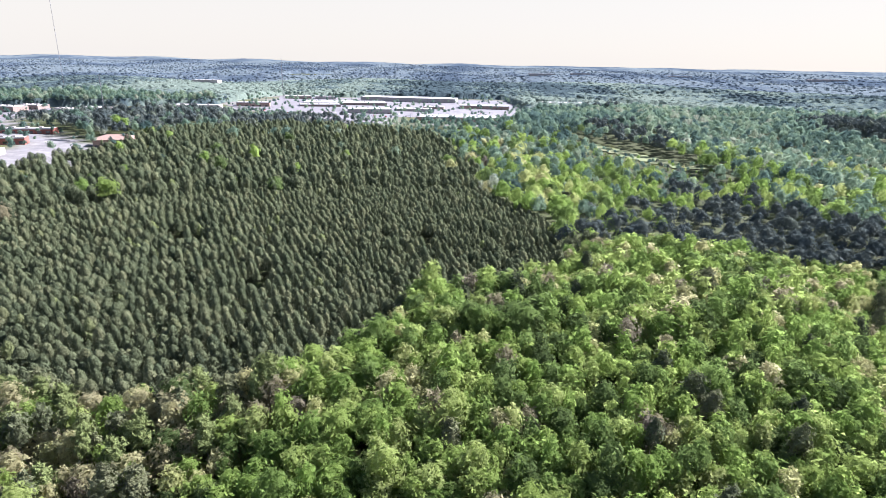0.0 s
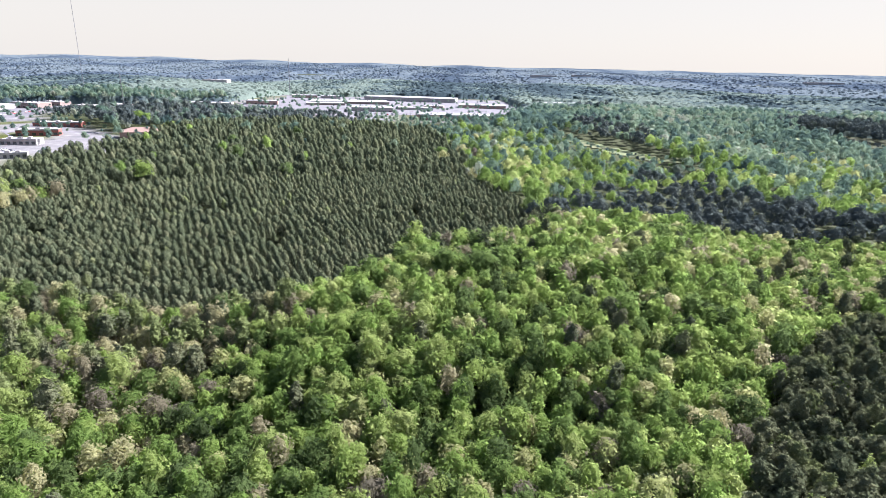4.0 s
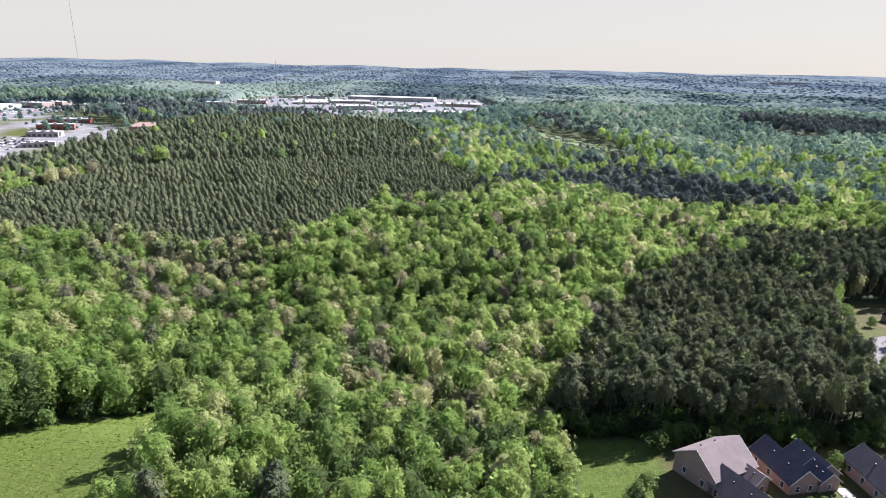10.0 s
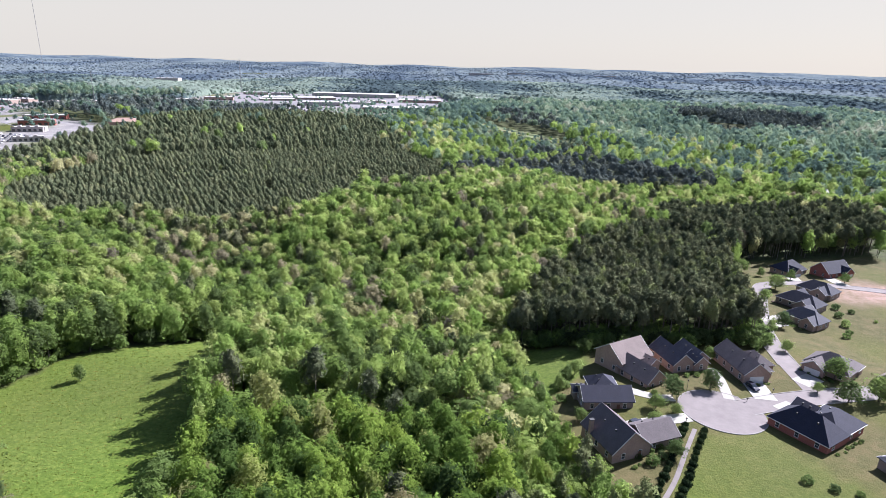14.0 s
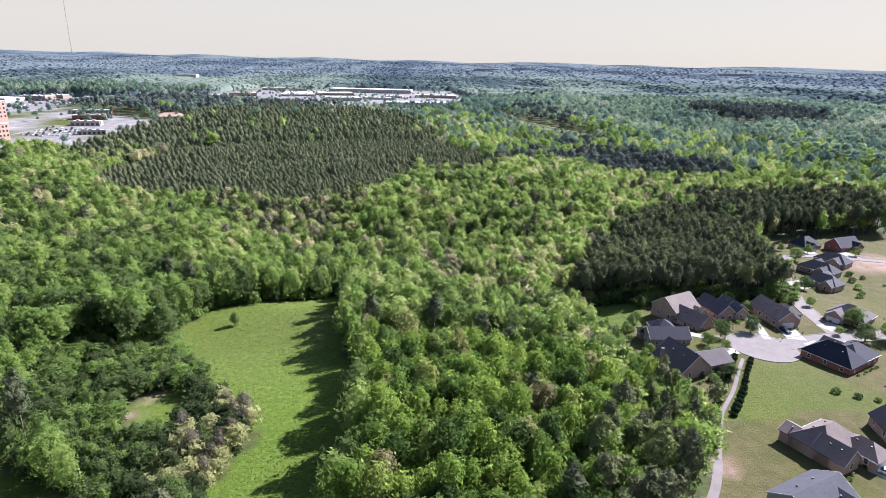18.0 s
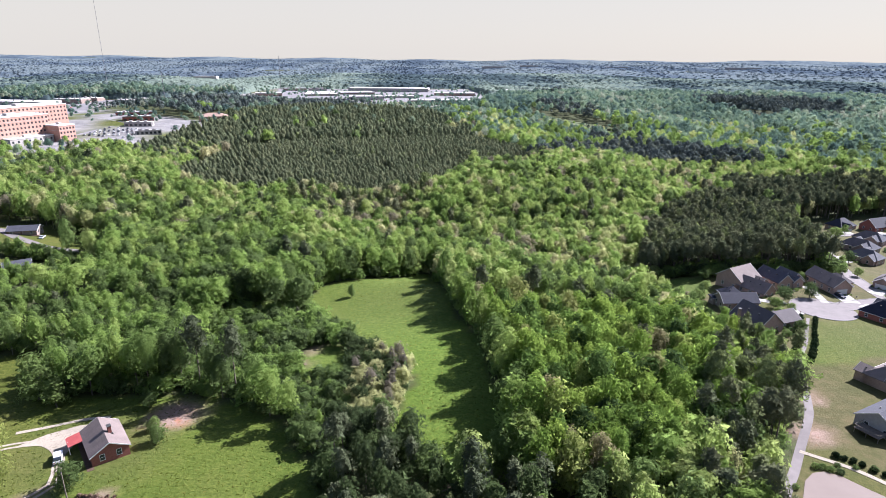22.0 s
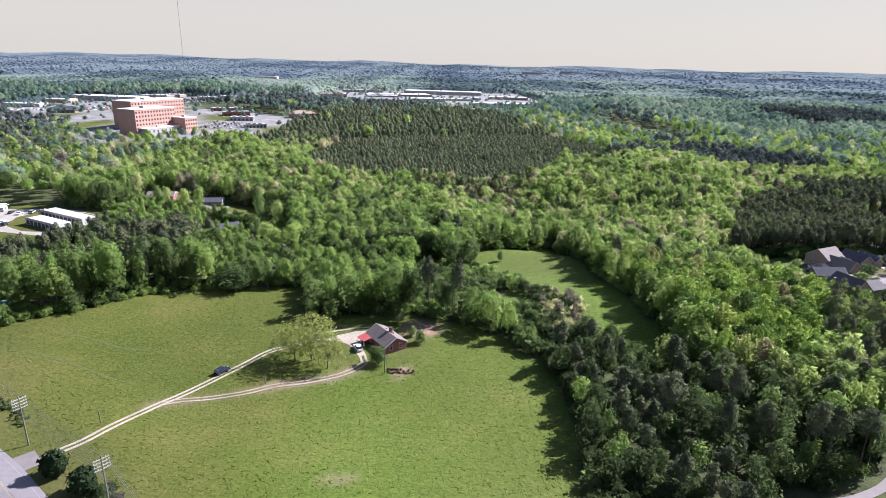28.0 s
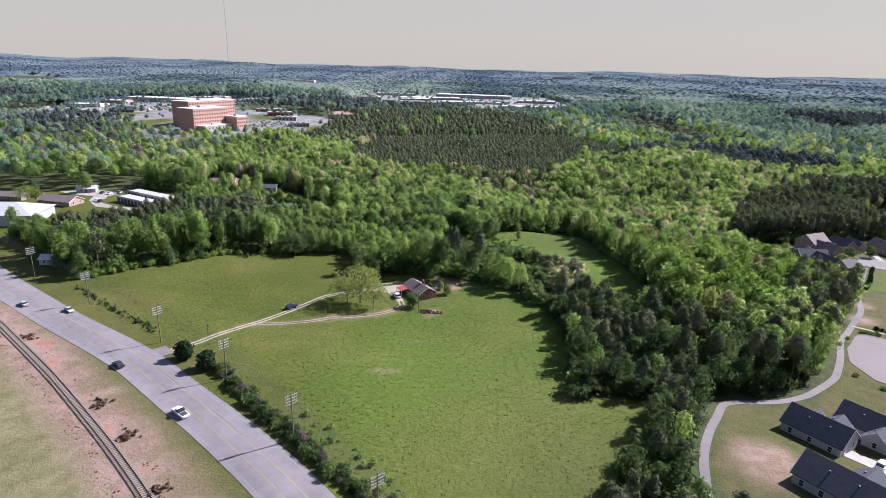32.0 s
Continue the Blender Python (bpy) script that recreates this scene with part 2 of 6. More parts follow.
ESTATE = [(63, -48), (66, -66), (75, -84), (64, -109), (41, -137), (34, -150), (20, -171), (11, -183), (-5, -197), (-15, -201), (-34, -202), (-41, -219), (-49, -237), (-60, -300), (300, -300), (300, 140), (215, 140), (195, 95), (165, 33), (155, 14), (95, 12), (62, 25), (60, -15), (66, -30)]
PLANTATION = [(46, 245), (20, 214), (-16, 193), (-22, 161), (-38, 145), (-60, 132), (-112, 128), (-165, 130), (-212, 141), (-235, 190), (-219, 258), (-190, 310), (-136, 335), (-74, 370), (8, 375), (44, 302)]
PINE_STAND = [(60, 24), (95, 11), (156, 10), (165, 36), (190, 101), (198, 150), (170, 173), (115, 123), (88, 81), (70, 47)]
PINE_WOOD = [(-240, 200), (-219, 258), (-190, 310), (-136, 335), (-74, 370), (8, 375), (10, 450), (-30, 620), (-200, 640), (-330, 520), (-380, 300)]
HOSPITAL = [(-370, 268), (-318, 285), (-290, 325), (-290, 470), (-380, 560), (-560, 700), (-640, 870), (-840, 870), (-840, 470), (-700, 430), (-520, 340), (-490, 280), (-445, 232), (-400, 236)]
STRIP = [(-720, 800), (-560, 785), (-400, 850), (-320, 945), (-330, 1020), (-420, 960), (-600, 895), (-720, 890)]
TOWN_WEST = [(-350, 500), (-290, 488), (-272, 535), (-325, 556)]
MALL = [(60, 840), (30, 760), (-120, 770), (-240, 820), (-420, 980), (-420, 1330), (-250, 1400), (80, 1360), (110, 1100)]
HAMLET = [(-420, -110), (-300, -80), (-285, -50), (-285, 0), (-345, 20), (-420, -10)]
CLEARINGS = [[(100, 681), (144, 662), (196, 609), (231, 564), (190, 569), (148, 622)], [(440, 775), (500, 775), (500, 722), (445, 722)], [(260, 1500), (380, 1500), (400, 1430), (260, 1420)], [(130, 1175), (280, 1175), (280, 1245), (130, 1245)], [(-60, 1900), (90, 1900), (90, 1830), (-60, 1830)], [(500, 1700), (640, 1720), (640, 1640), (500, 1640)]]
LANE_WEST = [(-330, 60), (-300, 44), (-275, 52), (-257, 36), (-235, 25), (-211, 29), (-190, 40)]
HAMLET_EAST = [(-305, 62), (-272, 66), (-245, 56), (-215, 46), (-196, 30), (-214, 14), (-242, 10), (-280, 22), (-305, 36)]
YARD_EAST = [(-242, 4), (-218, 3), (-214, -14), (-238, -19)]
OPEN = [MEADOW, POCKET, FIELD, ESTATE, HOSPITAL, TOWN_WEST, STRIP, MALL, HAMLET, HAMLET_EAST, YARD_EAST] + CLEARINGS
LOT = [(105, -48), (114, -50), (122, -46), (128, -62), (137, -79), (115, -83), (98, -84), (79, -85), (92, -66)]
ROAD = [(-1200, 470), (-700, 130), (-500, -6), (-296, -153), (-206, -211), (-168, -240.7), (-147, -258.5), (-120, -285), (-60, -345), (40, -470)]
RAIL = [(-1190, 440), (-700, 105), (-480, -40), (-266, -189), (-220, -225), (-191, -249), (-173, -265), (-90, -350), (10, -470)]
TRACK = [(-206, -210), (-201, -206), (-194, -197), (-187, -175), (-181, -164), (-176, -155), (-172, -148), (-168, -140), (-162, -135), (-155, -130), (-147, -128), (-142, -131), (-138, -137), (-136, -144)]
TRACK_LOW = [(-187, -175), (-183, -172), (-176, -170), (-167, -166), (-160, -161), (-152, -158), (-143, -153), (-138, -148), (-136, -144)]

GREENWAY = [(66, -104), (60, -115), (46, -132), (38, -142), (32, -148), (22, -166), (12, -181), (-4, -194), (-15, -199), (-33, -202), (-37, -210), (-44, -221), (-50, -233), (-55, -250)]

def wooded(x, y):
    r = np.ones(np.shape(x), bool)
    for p in OPEN:
        r &= ~inside(p, x, y)
    return r & (along(ROAD, x, y) > 22) & (along(RAIL, x, y) > 14) & (along(GREENWAY, x, y) > 4.6)


# ---- mesh helpers ----
def quads(name, v, f, mats, index=None, tint=None, smooth=False):
    """A mesh from arrays of corners and quads."""
    me = bpy.data.meshes.new(name)
    v, f = np.ascontiguousarray(v, np.float32), np.ascontiguousarray(f, np.int32)
    me.vertices.add(len(v))
    me.vertices.foreach_set("co", v.ravel())
    me.loops.add(f.size)
    me.loops.foreach_set("vertex_index", f.ravel())
    me.polygons.add(len(f))
    me.polygons.foreach_set("loop_start", np.arange(0, f.size, f.shape[1], dtype=np.int32))
    if index is not None:
        me.polygons.foreach_set("material_index", np.ascontiguousarray(index, np.int32))
    me.polygons.foreach_set("use_smooth", np.full(len(f), smooth))
    if tint is not None:
        a = me.attributes.new("tint", "FLOAT", "POINT")
        a.data.foreach_set("value", np.ascontiguousarray(tint, np.float32))
    for m in mats:
        me.materials.append(m)
    me.update(calc_edges=True)
    me.validate()
    return me


def part(name, bm, mat, parent, label=""):
    """Links a bmesh (or a mesh) as one mesh object under a thing or a part."""
    me = bm
    if isinstance(bm, bmesh.types.BMesh):
        me = bpy.data.meshes.new(name)
        bm.to_mesh(me)
        bm.free()
    if mat is not None and not me.materials:
        me.materials.append(mat)
    ob = new(name, me)
    ob.parent = parent
    return tagged(ob, label)


def box(bm, x0, x1, y0, y1, z0, z1):
    v = [bm.verts.new(p) for p in ((x0, y0, z0), (x1, y0, z0), (x1, y1, z0), (x0, y1, z0), (x0, y0, z1), (x1, y0, z1), (x1, y1, z1), (x0, y1, z1))]
    for f in ((0, 3, 2, 1), (4, 5, 6, 7), (0, 1, 5, 4), (1, 2, 6, 5), (2, 3, 7, 6), (3, 0, 4, 7)):
        bm.faces.new([v[i] for i in f])
    return bm


def boxed(*dims):
    return box(bmesh.new(), *dims)


# ---- trees ----
def cards(rng, c, n, size, rough=0.27):
    """Leaf sprays: one small three-cornered tuft at each centre, facing about along n."""
    n = n + rng.normal(0, rough, n.shape)
    n /= np.linalg.norm(n, axis=1)[:, None] + 1e-9
    u = np.cross(n, rng.normal(0, 1, n.shape))
    u /= np.linalg.norm(u, axis=1)[:, None] + 1e-9
    w = np.cross(u, n)
    s = (size * rng.uniform(0.6, 1.5, len(c)))[:, None]
    q = np.stack([c - u * s * 0.5 - w * s * 0.34, c + u * s * 0.52 - w * s * 0.26, c + u * s * rng.uniform(-0.3, 0.3, (len(c), 1)) + w * s * 0.62], 1)
    return q.reshape(-1, 3), np.arange(3 * len(c)).reshape(-1, 3)


def split(f):
    """Quads as triangles."""
    return np.concatenate([f[:, [0, 1, 2]], f[:, [0, 2, 3]]])


def join(*pieces):
    """Joins (corners, faces[, kinds]); kinds: 0 leaf spray, 1 bark, 2 mass of foliage."""
    vs, fs, ks, n = [], [], [], 0
    for v, f, *k in pieces:
        vs.append(v)
        fs.append(f + n)
        ks.append(k[0] if k else np.zeros(len(f), int))
        n += len(v)
    return np.concatenate(vs), np.concatenate(fs), np.concatenate(ks)


def stem(r, z0, z1, lean=(0, 0), top=0.45, at=(0, 0), sides=5):
    a = np.arange(sides) * 2 * np.pi / sides
    c = np.stack([np.cos(a), np.sin(a)], 1)
    v = np.concatenate([np.c_[c * r + at, np.full(sides, z0)], np.c_[c * r * top + np.array(at) + lean, np.full(sides, z1)]])
    i = np.arange(sides)
    j = (i + 1) % sides
    return v, split(np.stack([i, j, j + sides, i + sides], 1))


def swell(out, knobs, wide, depth):
    """How far a crown reaches in each direction: rounded knobs of foliage with creases between."""
    ang = np.arccos(np.clip(out @ knobs.T, -1, 1))
    return 1 - depth + depth * 1.3 * (np.sqrt(np.clip(1 - (ang / wide) ** 2, 0, 1)) * (0.75 + 0.45 * np.sin(np.arange(len(knobs)) * 2.7))).max(1)


def crown(seed, n, size, low, high, rad, core=None, tip=0.0, span=1.5, lobes=0.3, rough=0.5, wide=0.75, inner=None, waist=0.6):
    """A broadleaf crown: a knobbly closed mass of foliage (core, inner: columns and rows of an outer and an inner layer) with leaf sprays all over it."""
    rng = np.random.default_rng(seed)
    mid, half = low + (high - low) * waist, (high - low) * (1 - waist)
    count = int(5.5 / wide ** 2)
    q = np.arange(count) + 0.5
    kz = 1 - 1.7 * q / count + rng.normal(0, 0.06, count)
    ka = q * 2.399963 + rng.normal(0, 0.35, count)
    kr = np.sqrt(np.clip(1 - kz * kz, 0, 1))
    knobs = np.stack([np.cos(ka) * kr, np.sin(ka) * kr, kz], 1)
    knobs /= np.linalg.norm(knobs, axis=1)[:, None]
    lean, oval = rng.normal(0, 0.1, 2) * rad, rng.uniform(0.86, 1.14)

    def skin(out, push):
        r = swell(out, knobs, wide, lobes) * push
        c = np.clip(out[:, 2], 0, 1)
        shape = (1 - tip * c) * np.where(out[:, 2] < 0, np.clip(1 - out[:, 2] ** 2, 0.05, 1) ** -0.3, 1)
        z = mid + out[:, 2] * np.where(out[:, 2] > 0, half, mid - low) * (0.45 + 0.55 * r)
        return np.stack([out[:, 0] * rad * oval * r * shape + lean[0] * c, out[:, 1] * rad / oval * r * shape + lean[1] * c, z], 1)
    i = np.arange(n) + 0.5
    cz = np.clip(1 - span * i / n + rng.normal(0, 0.03, n), -0.98, 0.995)
    a = i * 2.399963 + rng.normal(0, 0.3, n)
    rr = np.sqrt(1 - cz * cz)
    out = np.stack([np.cos(a) * rr, np.sin(a) * rr, cz], 1)
    m = out / (rad, rad, half)
    m /= np.linalg.norm(m, axis=1)[:, None]
    bits = [cards(rng, skin(out, rng.uniform(0.9, 1.12, n) if core else rng.uniform(0.8, 1.1, n)), m + (0, 0, 0.3), size * rng.uniform(1.0, 1.9, n), rough)]
    for (cols, rows), lo, hi in ((core or (0, 0), 0.8, 1.08), (inner or (0, 0), 0.7, 0.84)):
        if not cols:
            continue
        t, ph = np.meshgrid(np.linspace(0, math.acos(max(-1, 1 - span * 1.08)), rows + 1), np.arange(cols) * 2 * np.pi / cols, indexing="ij")
        ph = ph + (np.arange(rows + 1) % 2)[:, None] * np.pi / cols
        d = np.stack([np.sin(t) * np.cos(ph), np.sin(t) * np.sin(ph), np.cos(t)], 2).reshape(-1, 3)
        push = rng.uniform(lo, hi, (rows + 1, cols))
        push[0] = (lo + hi) / 2
        k, c = np.meshgrid(np.arange(rows), np.arange(cols), indexing="ij")
        k, c, e = k.ravel() * cols, c.ravel(), (c.ravel() + 1) % cols
        bits.append((skin(d, push.ravel()), split(np.stack([k + c, k + cols + c, k + cols + e, k + e], 1)), np.full(2 * cols * rows, 2)))
    return join(*bits)


def conifer(seed, n, low=3.0, high=14.0, rad=1.9, size=1.0, cols=7, rows=4, point=0.38):
    """A pointed conifer: an uneven cone of foliage with drooping needle sprays."""
    rng = np.random.default_rng(seed)
    lean = rng.normal(0, 0.12, 2)

    def skin(f, a, push):
        r = rad * (f ** point) * np.where(f > 0.8, 1 - (f - 0.8) * 2.2, 1) * push
        return np.stack([np.cos(a) * r + lean[0] * (1 - f), np.sin(a) * r + lean[1] * (1 - f), high - (high - low) * f], 1)
    i = np.arange(n) + 0.5
    f, a = np.sqrt(i / n) * 0.95, i * 2.399963 + rng.normal(0, 0.3, n)
    m = np.stack([np.cos(a), np.sin(a), np.full(n, 0.6)], 1)
    bits = [cards(rng, skin(f, a, rng.uniform(0.85, 1.2, n)), m, size * (0.6 + 0.5 * f), 0.4)]
    f, a = np.meshgrid(np.linspace(0, 1, rows + 1) ** 1.5, np.arange(cols) * 2 * np.pi / cols, indexing="ij")
    a = a + (np.arange(rows + 1) % 2)[:, None] * np.pi / cols
    k, c = np.meshgrid(np.arange(rows), np.arange(cols), indexing="ij")
    k, c, e = k.ravel() * cols, c.ravel(), (c.ravel() + 1) % cols
    bits.append((skin(f.ravel(), a.ravel(), rng.uniform(0.7, 1.0, f.size)), split(np.stack([k + c, k + cols + c, k + cols + e, k + e], 1)), np.full(2 * cols * rows, 2)))
    return join(*bits)


def scatter(name, protos, pick, x, y, scale, tint, mats, label, category, seed, lift=0.0):
    """Joins many trees into one object of stuff; protos are (leaves, stems) pairs."""
    rng = np.random.default_rng(seed)
    z = ground(x, y) - 0.2 + lift
    rot = rng.uniform(0, 6.283, len(x))
    squash = rng.uniform(0.8, 1.2, len(x))
    vs, fs, ti, mi, n = [], [], [], [], 0
    for k, (leaves, stems) in enumerate(protos):
        sel = np.flatnonzero(pick == k)
        if not len(sel):
            continue
        for m, piece in enumerate((leaves, stems)):
            if piece is None:
                continue
            v, f, *kind = piece
            c, s = np.cos(rot[sel])[:, None], np.sin(rot[sel])[:, None]
            sc = scale[sel][:, None]
            sw = sc * squash[sel][:, None]
            px = (v[None, :, 0] * c - v[None, :, 1] * s) * sw + x[sel][:, None]
            py = (v[None, :, 0] * s + v[None, :, 1] * c) * sw + y[sel][:, None]
            pz = v[None, :, 2] * sc + z[sel][:, None]
            vs.append(np.stack([px, py, pz], 2).reshape(-1, 3))
            fs.append((f[None] + (n + np.arange(len(sel)) * len(v))[:, None, None]).reshape(-1, 3))
            ti.append(np.repeat(tint[sel], len(v)))
            mi.append(np.tile(kind[0], len(sel)) if kind else np.full(len(sel) * len(f), m))
            n += len(v) * len(sel)
    me = quads(name, np.concatenate(vs), np.concatenate(fs), mats, np.concatenate(mi), np.concatenate(ti), smooth=True)
    return tagged(new(name, me), label, category, kind="stuff")


def sites(x0, x1, y0, y1, step, seed, jitter=0.42):
    rng = np.random.default_rng(seed)
    gx, gy = np.meshgrid(np.arange(x0, x1, step), np.arange(y0, y1, step))
    gx = gx + (np.arange(len(gx)) % 2)[:, None] * step / 2
    gx, gy = gx.ravel() + rng.uniform(-jitter, jitter, gx.size) * step, gy.ravel() + rng.uniform(-jitter, jitter, gx.size) * step
    return gx, gy, rng


def patches(x, y, size, seed):
    """Smooth random field, about 0..1."""
    return 0.5 + 0.25 * (np.sin(x / size + seed) + np.sin(y / size * 0.83 + seed * 2.1 + np.sin(x / size * 0.61 + seed)) * 0.7 + np.sin((x + y) / size * 0.47 + seed * 3.3) * 0.6)


# ---- ground sheet ----
def lines(lo, hi, step, far, grow=1.055):
    mid = list(np.arange(lo, hi + 0.1, step))
    s, p, up = step, hi, []
    while p < far:
        s *= grow
        p += s
        up.append(p)
    s, p, dn = step, lo, []
    while p > -far:
        s *= grow
        p -= s
        dn.append(p)
    return np.array(dn[::-1] + mid + up)


gx, gy = lines(-340, 260, 4.0, 6400, 1.07), lines(-380, 240, 4.0, 6400, 1.07)
XX, YY = np.meshgrid(gx, gy)
ZZ = ground(XX, YY)
nx, ny = len(gx), len(gy)
ii = (np.arange(ny - 1)[:, None] * nx + np.arange(nx - 1)).ravel()
grass = np.zeros(XX.shape)
for p in (MEADOW, POCKET, FIELD, ESTATE, HOSPITAL, TOWN_WEST, STRIP, MALL, HAMLET, HAMLET_EAST, YARD_EAST, *CLEARINGS):
    grass = np.maximum(grass, inside(p, XX, YY))
wob = np.clip(patches(XX, YY, 6, 2) + 0.3 * (patches(XX, YY, 2.3, 7) - 0.5), 0, 1)
south = inside(RAIL[1:] + [(-200, -700), (-1000, -400)], XX, YY)   # beyond the railway
dirt = np.clip(1.75 - along(RAIL, XX, YY) / np.where(south, 5.5, 8), 0, 1) * np.clip(0.74 + 0.5 * wob, 0, 1)
tan = np.where(south, np.clip(0.5 + 0.6 * wob, 0, 0.9), 0)
dirt = np.maximum(dirt, 0.55 * np.clip(1.4 - along(TRACK_LOW, XX, YY) / 2.6, 0, 1) * np.clip(0.3 + wob, 0, 1))
for (cx, cy, r) in ((248, 75, 19), (54, -125, 5), (66, -106, 3), (-32, -232, 8), (-92, -88, 4), (-94, -97, 3), (-89, -78, 3), (-40, -143, 5), (-120, -116, 5), (-124, -149, 3), (-134, -203, 2.5), (-245, -187, 7), (-205, -228, 6), (-190, -242, 5)):
    dirt = np.maximum(dirt, np.clip(1.5 - np.hypot(XX - cx, YY - cy) / r + (wob - 0.5), 0, 1))
dry = np.where(inside(ESTATE, XX, YY), np.clip(0.45 + wob * 0.8, 0, 1), 0) * ~inside(LOT, XX, YY)
dry = np.where(inside([(55, 0), (60, 22), (90, 9), (82, -10), (70, -24), (64, -36), (57, -24)], XX, YY), 0, dry)
dry = np.maximum(dry, np.clip(2.2 - along(ROAD, XX, YY) / 11, 0, 1) * 0.6 * wob)
dry = np.maximum(dry, np.where(inside(ROAD[1:8] + [(-200, -600), (-900, -300)], XX, YY), 0.3 + 0.5 * wob, 0))
dry = np.maximum(dry, 0.75 * np.clip(1.5 - np.hypot(XX + 135, YY + 130) / 15, 0, 1) * np.clip(0.4 + wob, 0, 1))   # worn yard round the farmhouse
dry = np.maximum(dry, 0.5 * np.clip(patches(XX, YY, 31, 4) - 0.55, 0, 1) * 2)
lush = np.where(inside(MEADOW, XX, YY) | inside(POCKET, XX, YY), 0.8, np.clip((XX + 165) / 60, 0, 0.5) * inside(FIELD, XX, YY) * (YY > -300)) * np.clip(0.6 + 0.6 * patches(XX, YY, 14, 6), 0, 1)
lush = np.maximum(lush, 0.35 * inside(LOT, XX, YY))
lush = np.maximum(lush, 0.9 * inside([(55, 0), (60, 22), (90, 9), (82, -10), (70, -24), (64, -36), (57, -24)], XX, YY))
paved = (inside(HOSPITAL, XX, YY) | inside(MALL, XX, YY) | inside(STRIP, XX, YY)) * np.clip(patches(XX, YY, 17, 3) * 2.6 - 0.35, 0, 1)
grass = np.maximum(grass, (along(ROAD, XX, YY) < 24) | (along(RAIL, XX, YY) < 16))
me = quads("ground", np.stack([XX, YY, ZZ], 2).reshape(-1, 3), np.stack([ii, ii + 1, ii + nx + 1, ii + nx], 1), [], smooth=True)
for key, val in (("grass", grass), ("dirt", dirt), ("dry", dry), ("lush", lush), ("paved", paved), ("tan", tan)):
    a = me.attributes.new(key, "FLOAT", "POINT")
    a.data.foreach_set("value", val.ravel().astype(np.float32))


def ground_material():
    m = bpy.data.materials.new("ground")
    m.use_nodes = True
    nt = m.node_tree
    b = nt.nodes["Principled BSDF"]
    b.inputs["Roughness"].default_value, b.inputs["Specular IOR Level"].default_value = 0.95, 0.1
    tc = nt.nodes.new("ShaderNodeTexCoord")

    def noisy(scale, stops, detail=6):
        n = nt.nodes.new("ShaderNodeTexNoise")
        n.inputs["Scale"].default_value, n.inputs["Detail"].default_value, n.inputs["Roughness"].default_value = scale, detail, 0.7
        nt.links.new(tc.outputs["Object"], n.inputs["Vector"])
        r = nt.nodes.new("ShaderNodeValToRGB")
        el = r.color_ramp.elements
        while len(el) < len(stops):
            el.new(0.5)
        for i, c in enumerate(stops):
            el[i].position, el[i].color = 0.32 + 0.36 * i / (len(stops) - 1), (*c, 1)
        nt.links.new(n.outputs["Fac"], r.inputs["Fac"])
        return r.outputs["Color"], n.outputs["Fac"]

    def mix(f, a, c, kind="MIX"):
        x = nt.nodes.new("ShaderNodeMix")
        x.data_type, x.blend_type = "RGBA", kind
        if isinstance(f, float):
            x.inputs["Factor"].default_value = f
        else:
            nt.links.new(f, x.inputs["Factor"])
        nt.links.new(a, x.inputs["A"])
        nt.links.new(c, x.inputs["B"])
        return x.outputs["Result"]

    def attr(name):
        a = nt.nodes.new("ShaderNodeAttribute")
        a.attribute_name = name
        return a.outputs["Fac"]
    floor, _ = noisy(0.25, [(0.03, 0.034, 0.016), (0.05, 0.056, 0.024), (0.052, 0.075, 0.024)])
    fine, fac = noisy(1.3, [(0.015, 0.0259, 0.0038), (0.0552, 0.0691, 0.0104), (0.125, 0.121, 0.0285)], 10)
    wide, _ = noisy(0.035, [(0.0326, 0.0506, 0.009), (0.0627, 0.0726, 0.015), (0.125, 0.103, 0.038)], 7)
    lawn = mix(0.45, fine, wide)
    soil, _ = noisy(0.12, [(0.27, 0.125, 0.085), (0.235, 0.165, 0.14), (0.17, 0.118, 0.085), (0.22, 0.155, 0.13)], 7)
    lush, _ = noisy(0.8, [(0.0358, 0.0678, 0.0081), (0.0648, 0.11, 0.0144), (0.112, 0.151, 0.0261)], 9)
    lawn = mix(attr("lush"), lawn, lush)
    straw, _ = noisy(0.2, [(0.05, 0.052, 0.019), (0.072, 0.066, 0.027), (0.1, 0.081, 0.04)], 8)
    c = mix(attr("grass"), floor, mix(attr("dry"), lawn, straw))
    sand, _ = noisy(0.3, [(0.1, 0.095, 0.045), (0.15, 0.135, 0.07), (0.2, 0.17, 0.1)], 8)
    c = mix(attr("tan"), c, sand)
    c = mix(attr("dirt"), c, soil)
    worn, _ = noisy(0.06, [(0.12, 0.116, 0.118), (0.17, 0.162, 0.16), (0.25, 0.24, 0.23)], 6)
    c = mix(attr("paved"), c, worn)
    nt.links.new(c, b.inputs["Base Color"])
    bp = nt.nodes.new("ShaderNodeBump")
    bp.inputs["Strength"].default_value, bp.inputs["Distance"].default_value = 0.9, 0.35
    nt.links.new(fac, bp.inputs["Height"])
    nt.links.new(bp.outputs["Normal"], b.inputs["Normal"])
    return m


me.materials.append(ground_material())
tagged(new("ground", me), "rolling land of pasture grass, leaf litter and red soil", "ground", kind="structure")


# ---- woods ----
SHAPES = [(0.98, 3.6, 0.06), (0.9, 4.1, 0.0), (1.06, 3.2, 0.2), (0.86, 3.5, 0.0), (1.02, 3.3, 0.14), (0.98, 4.4, 0.04), (0.94, 3.8, 0.08), (1.04, 3.4, 0.12)]


